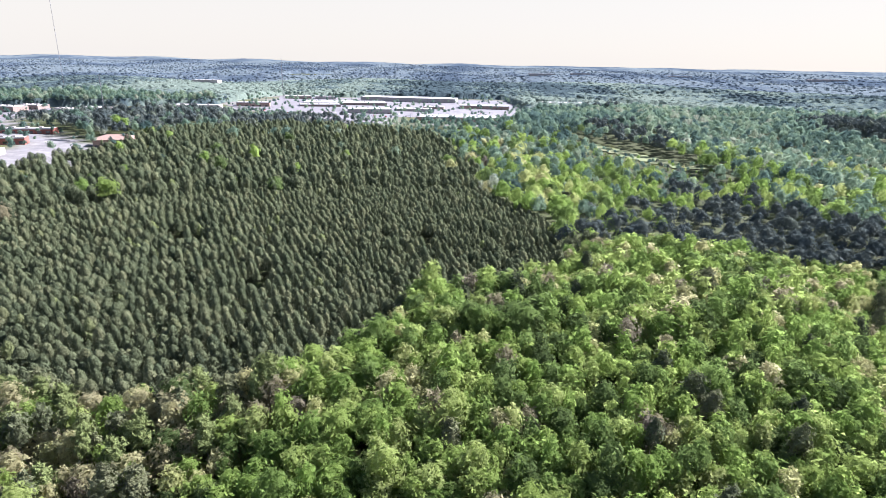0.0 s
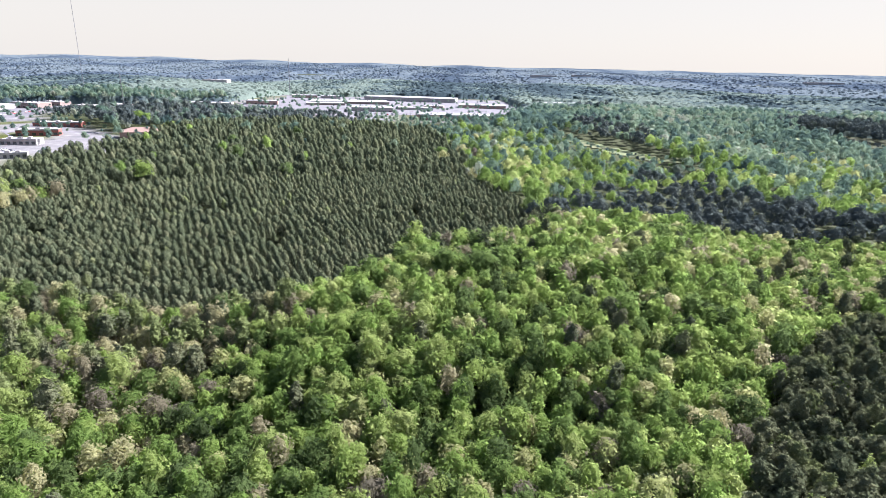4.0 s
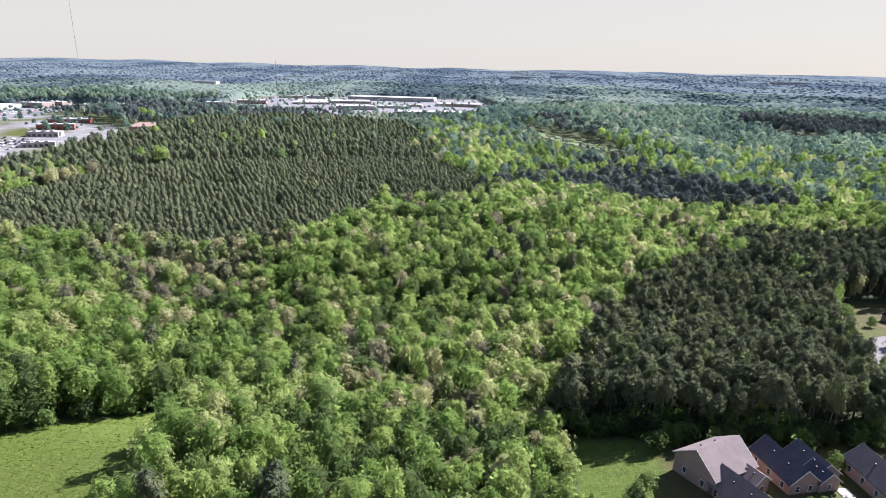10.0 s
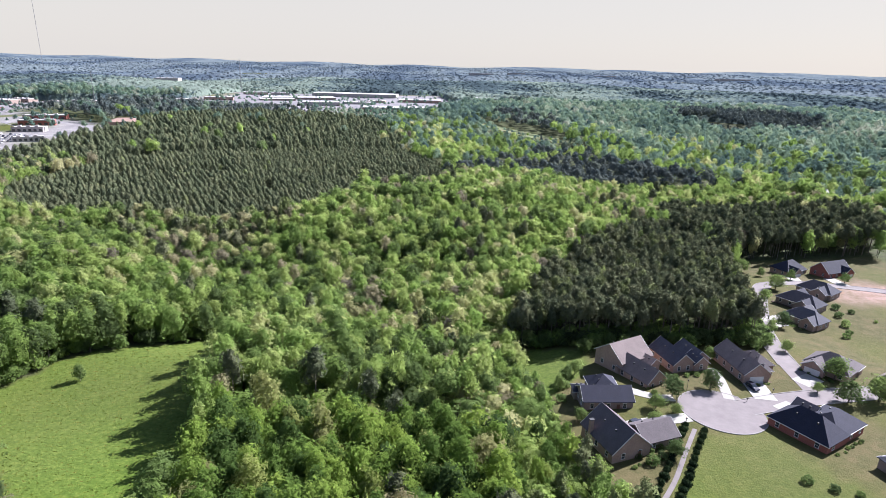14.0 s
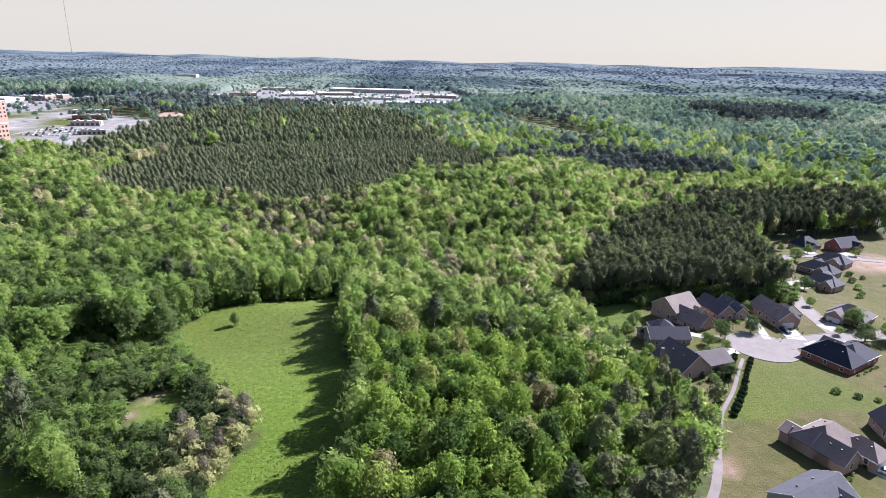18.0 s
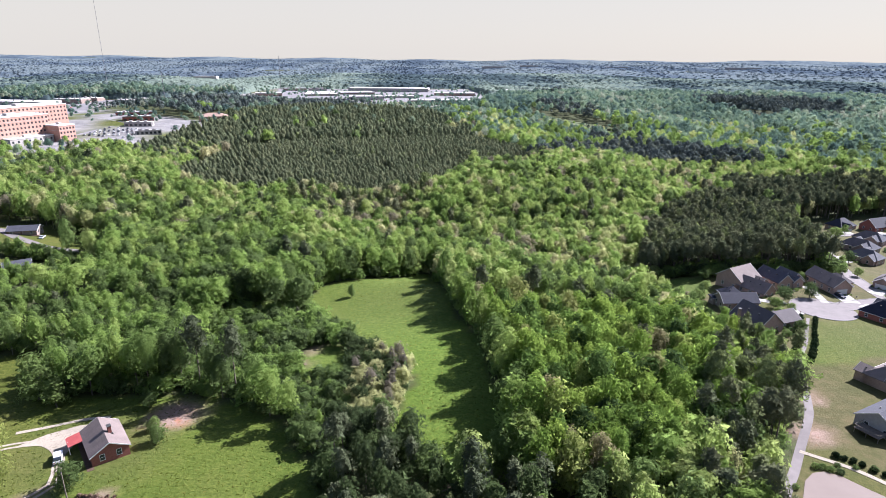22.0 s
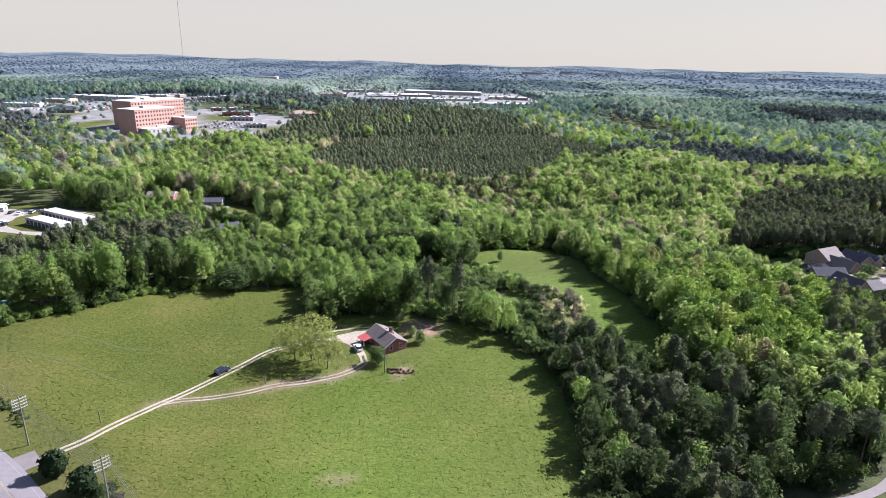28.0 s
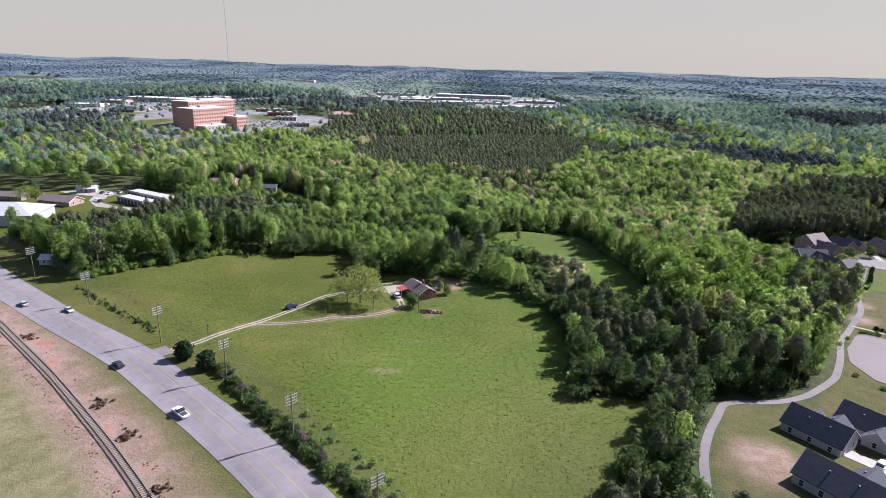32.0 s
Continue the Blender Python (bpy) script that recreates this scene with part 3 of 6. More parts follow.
def hard_proto(k, n, size, full):
    tall, wide, tip = SHAPES[k % len(SHAPES)]
    return crown(10 + k, n, size, (3.2 if full else 6.0) * tall, 17.0 * tall, wide * (1.12 if full else 1.06), None, tip, 1.8 if full else 1.35, 0.5, 0.5, (0.7, 0.55, 0.62, 0.8)[k % 4], (8, 5) if full else (7, 4), (0.62, 0.5, 0.42)[k % 3]), stem(0.2, 0, 9, (0.3, 0.2), sides=4) if full else None


HARD_MID = [hard_proto(k, 230, 0.72, True) for k in range(8)] + [hard_proto(k, 150, 0.74, False) for k in range(8)]
HARD_FAR = [(crown(30 + k, 46, 1.25, 5, 17.5, 4.4, None, 0.1, 1.2, 0.45, 0.55, 0.7, (6, 3)), None) for k in range(4)] + [(crown(35 + k, 64, 1.05, 5, 17.5, 4.2, None, 0.12, 1.25, 0.45, 0.55, 0.65, (7, 3)), None) for k in range(4)]
HARD_HORIZON = [(crown(50 + k, 4, 2.6, 3, (12.5, 11.5, 13.5, 11)[k], (7.5, 8.5, 6.8, 8.0)[k], (5, 2), 0.0, 1.05, 0.25, 0.5), None) for k in range(4)]
PINE_PLANT = [(conifer(70 + k, 30, 7.5, 13.4, 2.4, 1.15, 6, 3), None) for k in range(5)]
PINE_TALL = [(crown(80 + k, 170, 0.85, 7.0, 19.5, 3.2, None, 0.35, 1.5, 0.55, 0.6, 0.6, (7, 5)), stem(0.25, 0, 13, sides=4)) for k in range(4)]
PINE_FAR = [(crown(90 + k, 46, 1.3, 7, 18, 4.7, None, 0.4, 1.3, 0.45, 0.6, 0.7, (6, 3)), None) for k in range(3)]
PINE_OLD = [(conifer(76 + k, 26, 9.0, 16.6, 3.1, 1.5, 6, 3, 0.34), None) for k in range(4)]
SHRUB = [(crown(95 + k, 64, 0.5, -0.6, 3.6, 1.9, None, 0.0, 1.4, 0.45, 0.6, 0.7, (6, 3)), None) for k in range(3)]

OAKS = [(-175, -112), (-150, -100), (-118, -98), (-122, -60), (-180, -40), (-215, -60), (-205, -90)]   # broad dark oaks behind the farmhouse
HEDGEROW = [(-84, -62), (-72, -84), (-60, -84), (-55, -97), (-60, -115), (-72, -118), (-76, -100), (-70, -88), (-77, -74)]   # grey-brown thicket between pocket and meadow
LOW = [(-125, -45), (-66, -45), (-54, -75), (-54, -100), (-58, -124), (-75, -135), (-100, -105), (-125, -98)]
DUSKY = [(-100, -60), (-60, -55), (-54, -100), (-62, -126), (-40, -150), (-20, -150), (10, -190), (-30, -215), (-45, -270), (-95, -320), (-85, -215), (-76, -160), (-76, -120), (-100, -100)]
MIXED = [(20, -165), (34, -150), (41, -137), (64, -109), (88, -72), (60, -66), (30, -110), (0, -160)]
SCREEN = [(-350, -115), (-262, -118), (-235, -95), (-235, -20), (-285, -40), (-300, -55), (-350, -60)]   # low growth before the sheds
SCREEN_EAST = [(-300, 34), (-280, 20), (-242, 8), (-200, 12), (-190, -30), (-200, -50), (-300, -50)]
KNOLL = [(-30, 180), (0, 200), (40, 240), (75, 262), (150, 262), (128, 200), (60, 165), (0, 160)]   # tall round oaks beside the plantation
PINE_POINT = [(26, 246), (45, 262), (60, 292), (80, 318), (98, 302), (78, 270), (52, 244)]
PINE_BELT = [(-720, 590), (-560, 540), (-330, 540), (-250, 680), (-330, 850), (-560, 785), (-720, 795)]
BRIGHT_EDGE = [(-330, 700), (-310, 800), (-150, 780), (-130, 690)]
SCRUB = [(-240, 140), (-150, 132), (-128, 100), (-104, 88), (-70, 92), (-56, 112), (-40, 130), (-62, 136), (-112, 132), (-165, 134)]   # dusky mixed growth before the plantation
PINE_GROVE = [(192, 100), (212, 138), (335, 138), (335, 205), (205, 215), (180, 175)]
GROVE = [(-300, -120), (-225, -85), (-220, -50), (-270, -30), (-330, -60)]
NEAREST = [(-28, -160), (40, -130), (62, -96), (66, -36), (-30, -36), (-26, -100)]


def tints(rng, x, y, n):
    """Each tree its own green; pale and bare ones stand in loose groups."""
    g = patches(x, y, 13, 3)
    v = 0.05 + 0.2 * g + 0.6 * rng.beta(1.15, 1.15, n)
    odd = rng.random(n) < np.where(y > 20, 1.0, 0.35) * (0.09 + 0.45 * np.clip(patches(x, y, 22, 6) - 0.5, 0, 1))
    v = np.where(odd, rng.uniform(0.8, 1.0, n), v)
    v = np.where(inside(DUSKY, x, y), v * np.where(rng.random(n) < 0.16, 0.6, 0.2), np.where(inside(GROVE, x, y) | inside(SCREEN, x, y), v * 0.5, np.where((x < -60) & (y < 40), v * np.where(y < -50, 0.64, 0.76), v)))
    v = np.where(inside(LOW, x, y) & (x < -78), rng.uniform(0.08, 0.5, n), v)
    v = np.where(inside(SCRUB, x, y) & (rng.random(n) < 0.5), rng.uniform(0.88, 0.985, n), v)
    v = np.where(inside(HEDGEROW, x, y) & (rng.random(n) < 0.7), rng.uniform(0.985, 1.0, n), v)
    return np.clip(v, 0, 1)


def piney(rng, x, y):
    r = rng.random(len(x))
    return (inside(PINE_GROVE, x, y) & (r < 0.8)) | (inside(PINE_POINT, x, y) & (r < 0.85)) | (inside(MIXED, x, y) & (r < 0.55)) | (inside(SCRUB, x, y) & (r < 0.36)) | (inside(GROVE, x, y) & (r < 0.6)) | (inside(DUSKY, x, y) & ~inside(LOW, x, y) & (r < 0.28)) | (r < 0.015)


x, y, rng = sites(-330, 330, -330, 262, 4.75, 11)
x2, y2, _ = sites(-130, 20, -325, -40, 5.3, 12)
small = inside(DUSKY, x2, y2) | inside(LOW, x2, y2)
big = ~(inside(DUSKY, x, y) | inside(LOW, x, y))
x, y = np.r_[x[big], x2[small]], np.r_[y[big], y2[small]]
ok = wooded(x, y) & ~inside(PLANTATION, x, y) & ~inside(PINE_STAND, x, y) & (x < 75 + 0.8 * (y + 150)) & ((x < 62) | (y > 26) & (x < 155) | (y > 120) | (along(PINE_STAND + PINE_STAND[:1], x, y) > 14)) & (x > -150 - 0.85 * (y + 360))
x, y = x[ok], y[ok]
tint, size, pine = tints(rng, x, y, len(x)), rng.uniform(0.82, 1.1, len(x)) + (rng.random(len(x)) < 0.12) * 0.16 + 0.24 * (patches(x, y, 17, 9) - 0.5), piney(rng, x, y)
low = inside(LOW, x, y)
fringe = (x > 46) & (y > -105) & (y < 28)
size = np.where(fringe | inside(SCREEN, x, y), size * 0.6, np.where(inside(SCREEN_EAST, x, y), size * 0.48, size))
size = np.where(low, size * np.where(inside(HEDGEROW, x, y), 0.56, np.where(x < -93, 0.36, 0.46)), size) * np.where(inside(DUSKY, x, y), 0.86, 1) * np.where(y < -190, 0.8, 1) * np.where(inside(KNOLL, x, y), 1.2, 1) * np.where(inside(OAKS, x, y), 0.78, 1)
near = inside(NEAREST, x, y) & ~pine
TREES = np.stack([x[near], y[near], size[near], tint[near]], 1)[:300]
deep = wooded(x + 11, y) & wooded(x - 11, y) & wooded(x, y + 11) & wooded(x, y - 11)
scatter("hardwood_forest", HARD_MID, rng.integers(0, 8, len(x)) + np.where(deep, 8, 0) + np.where(near | pine, 99, 0), x, y, size, tint, LEAF_STUFF,
        "fresh spring-green hardwood forest with crowns packed close", "forest", 12)
scatter("mixed_pines", PINE_TALL, rng.integers(0, 4, len(x)) + np.where(pine, 0, 99), x, y, size, np.clip(rng.beta(3, 2, len(x)) + 0.3 * inside(MIXED, x, y) + 0.35 * inside(SCRUB, x, y), 0, 1), NEEDLE_STUFF,
        "dark pines scattered among the hardwoods", "forest", 21)
# brush along the edges of the woods
x, y, rng = sites(-330, 130, -260, 60, 3.0, 23)
edge = wooded(x, y) & ~(wooded(x + 6, y) & wooded(x - 6, y) & wooded(x, y + 6) & wooded(x, y - 6))
edge &= rng.random(len(x)) < 0.92
edge |= inside(LOW, x, y) & wooded(x, y)
x, y = x[edge], y[edge]
scatter("edge_brush", SHRUB, rng.integers(0, 3, len(x)), x, y, rng.uniform(0.7, 2.0, len(x)), np.clip(tints(rng, x, y, len(x)) * 0.85, 0, 1), LEAF_STUFF,
        "low green brush along the edges of the woods", "brush", 24)
# young growth filling the gaps under the nearer crowns
x, y, rng = sites(-140, 120, -110, 150, 6.2, 33)
ok = wooded(x, y) & ~inside(PLANTATION, x, y) & ~inside(PINE_STAND, x, y) & wooded(x + 7, y) & wooded(x - 7, y) & wooded(x, y + 7) & wooded(x, y - 7) & ~inside(LOW, x, y)
x, y = x[ok], y[ok]
scatter("understorey", SHRUB, rng.integers(0, 3, len(x)), x, y, rng.uniform(1.7, 2.9, len(x)), tints(rng, x, y, len(x)), LEAF_STUFF,
        "young spring-green trees filling gaps under the forest crowns", "undergrowth", 34)
# planted pines in rows
x, y, rng = sites(-260, 70, 120, 385, 3.7, 13, 0.26)
ok = inside(PLANTATION, x, y) & (rng.random(len(x)) < 0.95)
x, y = x[ok], y[ok]
gap = patches(x, y, 9, 4) + rng.normal(0, 0.05, len(x)) > 0.97
x, y = x[~gap], y[~gap]
scatter("pine_plantation", PINE_PLANT, rng.integers(0, 5, len(x)), x, y, rng.uniform(0.86, 1.12, len(x)), rng.beta(3, 2.2, len(x)), NEEDLE_STUFF,
        "dark green planted pines in close even rows", "forest", 14)
# the pine stand beside the houses
x, y, rng = sites(50, 210, 10, 180, 4.4, 15)
ok = inside(PINE_STAND, x, y)
x, y = x[ok], y[ok]
scatter("pine_stand", PINE_TALL, rng.integers(0, 4, len(x)), x, y, rng.uniform(0.7, 1.0, len(x)), np.clip(rng.beta(3, 2, len(x)) + 0.15, 0, 0.97), NEEDLE_STUFF,
        "dark tall pines standing close behind the houses", "forest", 16)
broad = rng.random(len(x)) < 0.04
scatter("stand_hardwoods", HARD_MID, np.where(broad, rng.integers(0, 8, len(x)), 99), x, y, rng.uniform(0.6, 0.95, len(x)), rng.uniform(0.3, 0.7, len(x)), LEAF_STUFF,
        "few green hardwoods among the dark pines", "forest", 29)
bx, by = [], []
for (x0, y0), (x1, y1) in zip(PINE_STAND[:4], PINE_STAND[1:5]):
    k = rng.random(int(math.hypot(x1 - x0, y1 - y0) * 1.6))
    bx.append(x0 + (x1 - x0) * k + rng.normal(0, 1.6, len(k)))
    by.append(y0 + (y1 - y0) * k + rng.normal(0, 1.6, len(k)))
bx, by = np.concatenate(bx), np.concatenate(by)
scatter("stand_brush", SHRUB, rng.integers(0, 3, len(bx)), bx, by, rng.uniform(0.7, 1.9, len(bx)), rng.uniform(0.0, 0.4, len(bx)), LEAF_STUFF,
        "dark brush and young trees along the edge of the pines", "brush", 30)
# beyond the plantation
x, y, rng = sites(-1300, 900, -150, 1000, 8.9, 17)
ok = wooded(x, y) & ~inside(PLANTATION, x, y) & ((y > 262) | (np.abs(x) > 330)) & (x < 270 + 0.8 * y) & (np.abs(x + 50) < 470 + np.clip(y, -150, 2000) * 0.88)
x, y = x[ok], y[ok]
view = np.ones(len(x))   # lower growth on the near side of the open ground
for p in (HOSPITAL, MALL, TOWN_WEST, STRIP):
    for k in (25, 60, 95, 130):
        view = np.where(inside(p, x, y + k), 0.4 if p in (STRIP, TOWN_WEST) else 0.62, view)
for p in CLEARINGS:
    for k in (15, 40, 70, 100, 130):
        view = np.where(inside(p, x, y + k), 0.4, view)
# share of hardwoods in the haze-tinted colour rises with distance
hazed = rng.random(len(x)) < np.clip((np.hypot(x, y) - 300) / 420, 0, 1)
keep = ~(inside(PINE_WOOD, x, y) & (rng.random(len(x)) < 0.95))   # the pine wood follows by itself
x, y, view, hazed = x[keep], y[keep], view[keep], hazed[keep]
pine = ((inside(PINE_POINT, x, y) | inside(PINE_BELT, x, y)) & (rng.random(len(x)) < 0.85)) | (patches(x, y, 60, 5) + rng.normal(0, 0.06, len(x)) > np.where(x > 150, 0.72, 0.86))
for p, q, name, protos, mats, label in ((False, False, "far_hardwoods", HARD_FAR, LEAF_STUFF, "spring-green hardwood forest on rolling land"), (False, True, "budding_hardwoods", HARD_FAR, LEAF_HAZE_MID, "hardwood forest greyed by painted haze on rolling land"),
                                     (True, None, "far_pines", PINE_FAR, NEEDLE_HAZE, "dark pine wood on rolling land")):
    s = (pine == p) & (True if q is None else hazed == q)
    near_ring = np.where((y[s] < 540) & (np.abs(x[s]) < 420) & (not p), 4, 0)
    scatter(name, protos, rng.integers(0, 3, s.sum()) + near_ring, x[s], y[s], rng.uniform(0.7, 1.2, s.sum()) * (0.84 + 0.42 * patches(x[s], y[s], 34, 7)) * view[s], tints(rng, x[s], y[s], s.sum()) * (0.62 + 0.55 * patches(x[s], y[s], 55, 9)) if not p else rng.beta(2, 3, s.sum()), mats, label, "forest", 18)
x, y, rng = sites(-390, 60, 190, 650, 6.1, 26, 0.45)
ok = inside(PINE_WOOD, x, y) & wooded(x, y) & ~inside(PLANTATION, x, y) & ~inside(BRIGHT_EDGE, x, y)
x, y = x[ok], y[ok]
low = np.ones(len(x))
for p in (HOSPITAL, TOWN_WEST, STRIP):
    for q in (25, 60, 95):
        low = np.where(inside(p, x, y + q), 0.6, low)
scatter("pine_wood", PINE_OLD, rng.integers(0, 4, len(x)), x, y, rng.uniform(0.85, 1.2, len(x)) * low, rng.beta(2, 2.4, len(x)), NEEDLE_STUFF, "tall dark pine wood behind the plantation", "forest", 27)
# woods to the skyline: crowns standing out of a closed canopy
def far_kind(x, y, noise):
    """0 dark pine woods to 1 pale hardwoods, in uneven patches."""
    p = 0.5 * patches(x, y, 150, 8) + 0.3 * patches(x, y, 57, 3) + 0.2 * patches(x, y * 1.6, 24, 5)
    return np.clip(0.5 + (0.53 - p) * 4 + noise, 0, 1)


def far_open(x, y):
    return ~wooded(x, y) | (patches(x, y, 150, 12) > 0.97)


x, y, rng = sites(-2050, 2050, 560, 2050, 15.5, 20)
d = np.hypot(x + 40, y)
ok = ~far_open(x, y) & (d > 975) & (d < 2050) & ((y > 985) | (x > 880) | (x < -1290)) & (np.abs(x + 50) < 340 + y * 0.88)
x, y = x[ok], y[ok]
scatter("distant_trees", HARD_HORIZON, rng.integers(0, 4, len(x)), x, y, rng.uniform(0.76, 1.1, len(x)), far_kind(x, y, rng.normal(0, 0.22, len(x))), [LEAF_HAZE, BARK, LEAF_HAZE], "distant green crowns paled by painted haze above closed woods", "forest", 20)
x, y, rng = sites(-3700, 3700, 1000, 4500, 34, 22)
d = np.hypot(x + 40, y)
ok = ~far_open(x, y) & (d > 2050) & (d < 4500) & (np.abs(x + 50) < 340 + y * 0.85)
x, y = x[ok], y[ok]
scatter("skyline_trees", HARD_HORIZON, rng.integers(0, 4, len(x)), x, y, rng.uniform(0.9, 1.25, len(x)), far_kind(x, y, rng.normal(0, 0.16, len(x))), [LEAF_HAZE_FAR, BARK, LEAF_HAZE_FAR], "crowns painted haze-blue above the woods toward the skyline", "forest", 25)
rng = np.random.default_rng(21)
ring = 960 * (6300 / 960) ** (np.arange(181) / 180)
aa, rr = np.meshgrid(np.linspace(radians(-50), radians(50), 420), ring)
rr = rr * (1 + rng.uniform(-0.004, 0.004, rr.shape))
aa = aa + rng.uniform(-0.0022, 0.0022, aa.shape)
cx, cy = -40 + rr * np.sin(aa), rr * np.cos(aa)
lift = np.where(~far_open(cx, cy) & (rr > 975), 8.3 + 3 * patches(cx, cy, 45, 2) + rng.uniform(-2.2, 2.2, cx.shape) * np.clip(1800 / rr, 0.45, 0.9), -2.0)
kind = far_kind(cx, cy, rng.normal(0, 0.28, cx.shape))
k = (np.arange(180)[:, None] * 420 + np.arange(419))
for name, sel, mat, label in (("distant_canopy", slice(0, 73), LEAF_HAZE, "closed green woods paled by painted haze beyond the town"), ("skyline_canopy", slice(73, 180), LEAF_HAZE_FAR, "closed woods painted haze-blue rolling to the skyline")):
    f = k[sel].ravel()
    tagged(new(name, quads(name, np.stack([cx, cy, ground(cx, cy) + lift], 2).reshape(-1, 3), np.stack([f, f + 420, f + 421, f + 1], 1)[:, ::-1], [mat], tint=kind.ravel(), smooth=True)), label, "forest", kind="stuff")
# trees standing about the car parks
x, y, rng = sites(-880, 90, 260, 1330, 19, 27, 0.5)
ok = (inside(HOSPITAL, x, y) | inside(MALL, x, y) | inside(STRIP, x, y) | inside(TOWN_WEST, x, y)) & (rng.random(len(x)) < np.where(inside(MALL, x, y), 0.45, np.where(inside(STRIP, x, y), 0.2, 0.6))) & (np.hypot(x + 425, y - 360) > 70) & (np.hypot(x + 400, y - 310) > 70) & ~inside([(-396, 350), (-322, 298), (-302, 325), (-318, 350), (-333, 433), (-394, 420)], x, y)
x, y = x[ok], y[ok]
scatter("town_trees", HARD_FAR, rng.integers(0, 4, len(x)), x, y, rng.uniform(0.35, 0.8, len(x)), 0.7 * tints(rng, x, y, len(x)), LEAF_HAZE_MID, "green trees standing between car parks and shops", "trees", 28)

# ---- paving ----
def ribbon(name, line, width, mat, lift, label, category, step=3.0, offset=0.0, cross=2, smooth=6, parent=None):
    """A strip laid on the land along a line, with a small edge."""
    p = np.array(line, float)
    s = np.r_[0, np.cumsum(np.hypot(*np.diff(p, axis=0).T))]
    q = np.arange(0, s[-1] + step, step).clip(0, s[-1])
    x, y = np.interp(q, s, p[:, 0]), np.interp(q, s, p[:, 1])
    for _ in range(smooth):
        x[1:-1], y[1:-1] = (x[:-2] + 2 * x[1:-1] + x[2:]) / 4, (y[:-2] + 2 * y[1:-1] + y[2:]) / 4
    t = np.stack([np.gradient(x), np.gradient(y)], 1)
    t /= np.linalg.norm(t, axis=1)[:, None] + 1e-9
    o = np.linspace(-width / 2, width / 2, cross + 1) + offset
    vx, vy = x[:, None] - t[:, 1:] * o, y[:, None] + t[:, :1] * o
    V = np.stack([vx, vy, ground(vx, vy) + lift], 2)
    low = V[:, [0, -1]].copy()
    low[:, :, 2] -= lift + 0.3
    V = np.concatenate([low[:, :1], V, low[:, 1:]], 1)
    m = V.shape[1]
    k = (np.arange(len(q) - 1)[:, None] * m + np.arange(m - 1)).ravel()
    ob = new(name, quads(name, V.reshape(-1, 3), np.stack([k, k + m, k + m + 1, k + 1], 1)[:, ::-1], [mat]))
    if parent:
        ob.parent = parent
        return tagged(ob, label)
    return tagged(ob, label, category, kind="structure")


def patch(name, poly, mat, lift, label, category, kind="structure"):
    """A flat-edged area of paving or water on the land."""
    bm = bmesh.new()
    top = [bm.verts.new((x, y, gz(x, y) + lift)) for x, y in poly]
    low = [bm.verts.new((x, y, gz(x, y) - 0.3)) for x, y in poly]
    bm.faces.new(top)
    for i in range(len(poly)):
        j = (i + 1) % len(poly)
        bm.faces.new((top[i], low[i], low[j], top[j]))
    bmesh.ops.triangulate(bm, faces=bm.faces[:1])
    bmesh.ops.recalc_face_normals(bm, faces=bm.faces)
    me = bpy.data.meshes.new(name)
    bm.to_mesh(me)
    bm.free()
    me.materials.append(mat)
    return tagged(new(name, me), label, category, kind=kind)


def circle(cx, cy, r, n=28, a0=0.0, a1=6.2832):
    return [(cx + r * math.cos(a0 + (a1 - a0) * i / n), cy + r * math.sin(a0 + (a1 - a0) * i / n)) for i in range(n)]


ASPHALT = material("asphalt", [(0.142, 0.128, 0.136), (0.186, 0.168, 0.174)], 0.35, 0.9, 0.15, 30, big=0.14)
STREET = material("street_asphalt", [(0.118, 0.103, 0.102), (0.152, 0.134, 0.132)], 0.3, 0.9, 0.15, 30, big=0.12)
KERBSTONE = material("kerb_concrete", [(0.15, 0.142, 0.136), (0.2, 0.19, 0.182)], 0.6, 0.9, 0.1, 20)
CONCRETE = material("concrete", [(0.234, 0.222, 0.203), (0.296, 0.281, 0.257)], 0.6, 0.9, 0.1, 20, big=0.1)
GRAVEL = material("gravel", [(0.16, 0.13, 0.095), (0.27, 0.235, 0.19), (0.19, 0.155, 0.12)], 1.2, 0.95, 0.3, 12, big=0.15)
BALLAST = material("ballast", [(0.17, 0.122, 0.1), (0.26, 0.195, 0.165)], 2.5, 0.95, 0.6, 20, big=0.2)
YELLOW = material("yellow_paint", [(0.19, 0.165, 0.115), (0.27, 0.22, 0.14)], 0.5, 0.8)
WHITE_LINE = material("white_paint", [(0.175, 0.162, 0.166), (0.205, 0.19, 0.194)], 0.5, 0.8)
TAR = material("tar", [(0.039, 0.039, 0.0429), (0.0624, 0.0624, 0.0663)], 0.5, 0.7)
STEEL = material("rail_steel", [(0.04, 0.03, 0.026), (0.07, 0.055, 0.047)], 2.0, 0.5, metal=0.7)
SLEEPER = material("sleeper_wood", [(0.17, 0.135, 0.112), (0.25, 0.205, 0.17)], 2.0, 0.9)

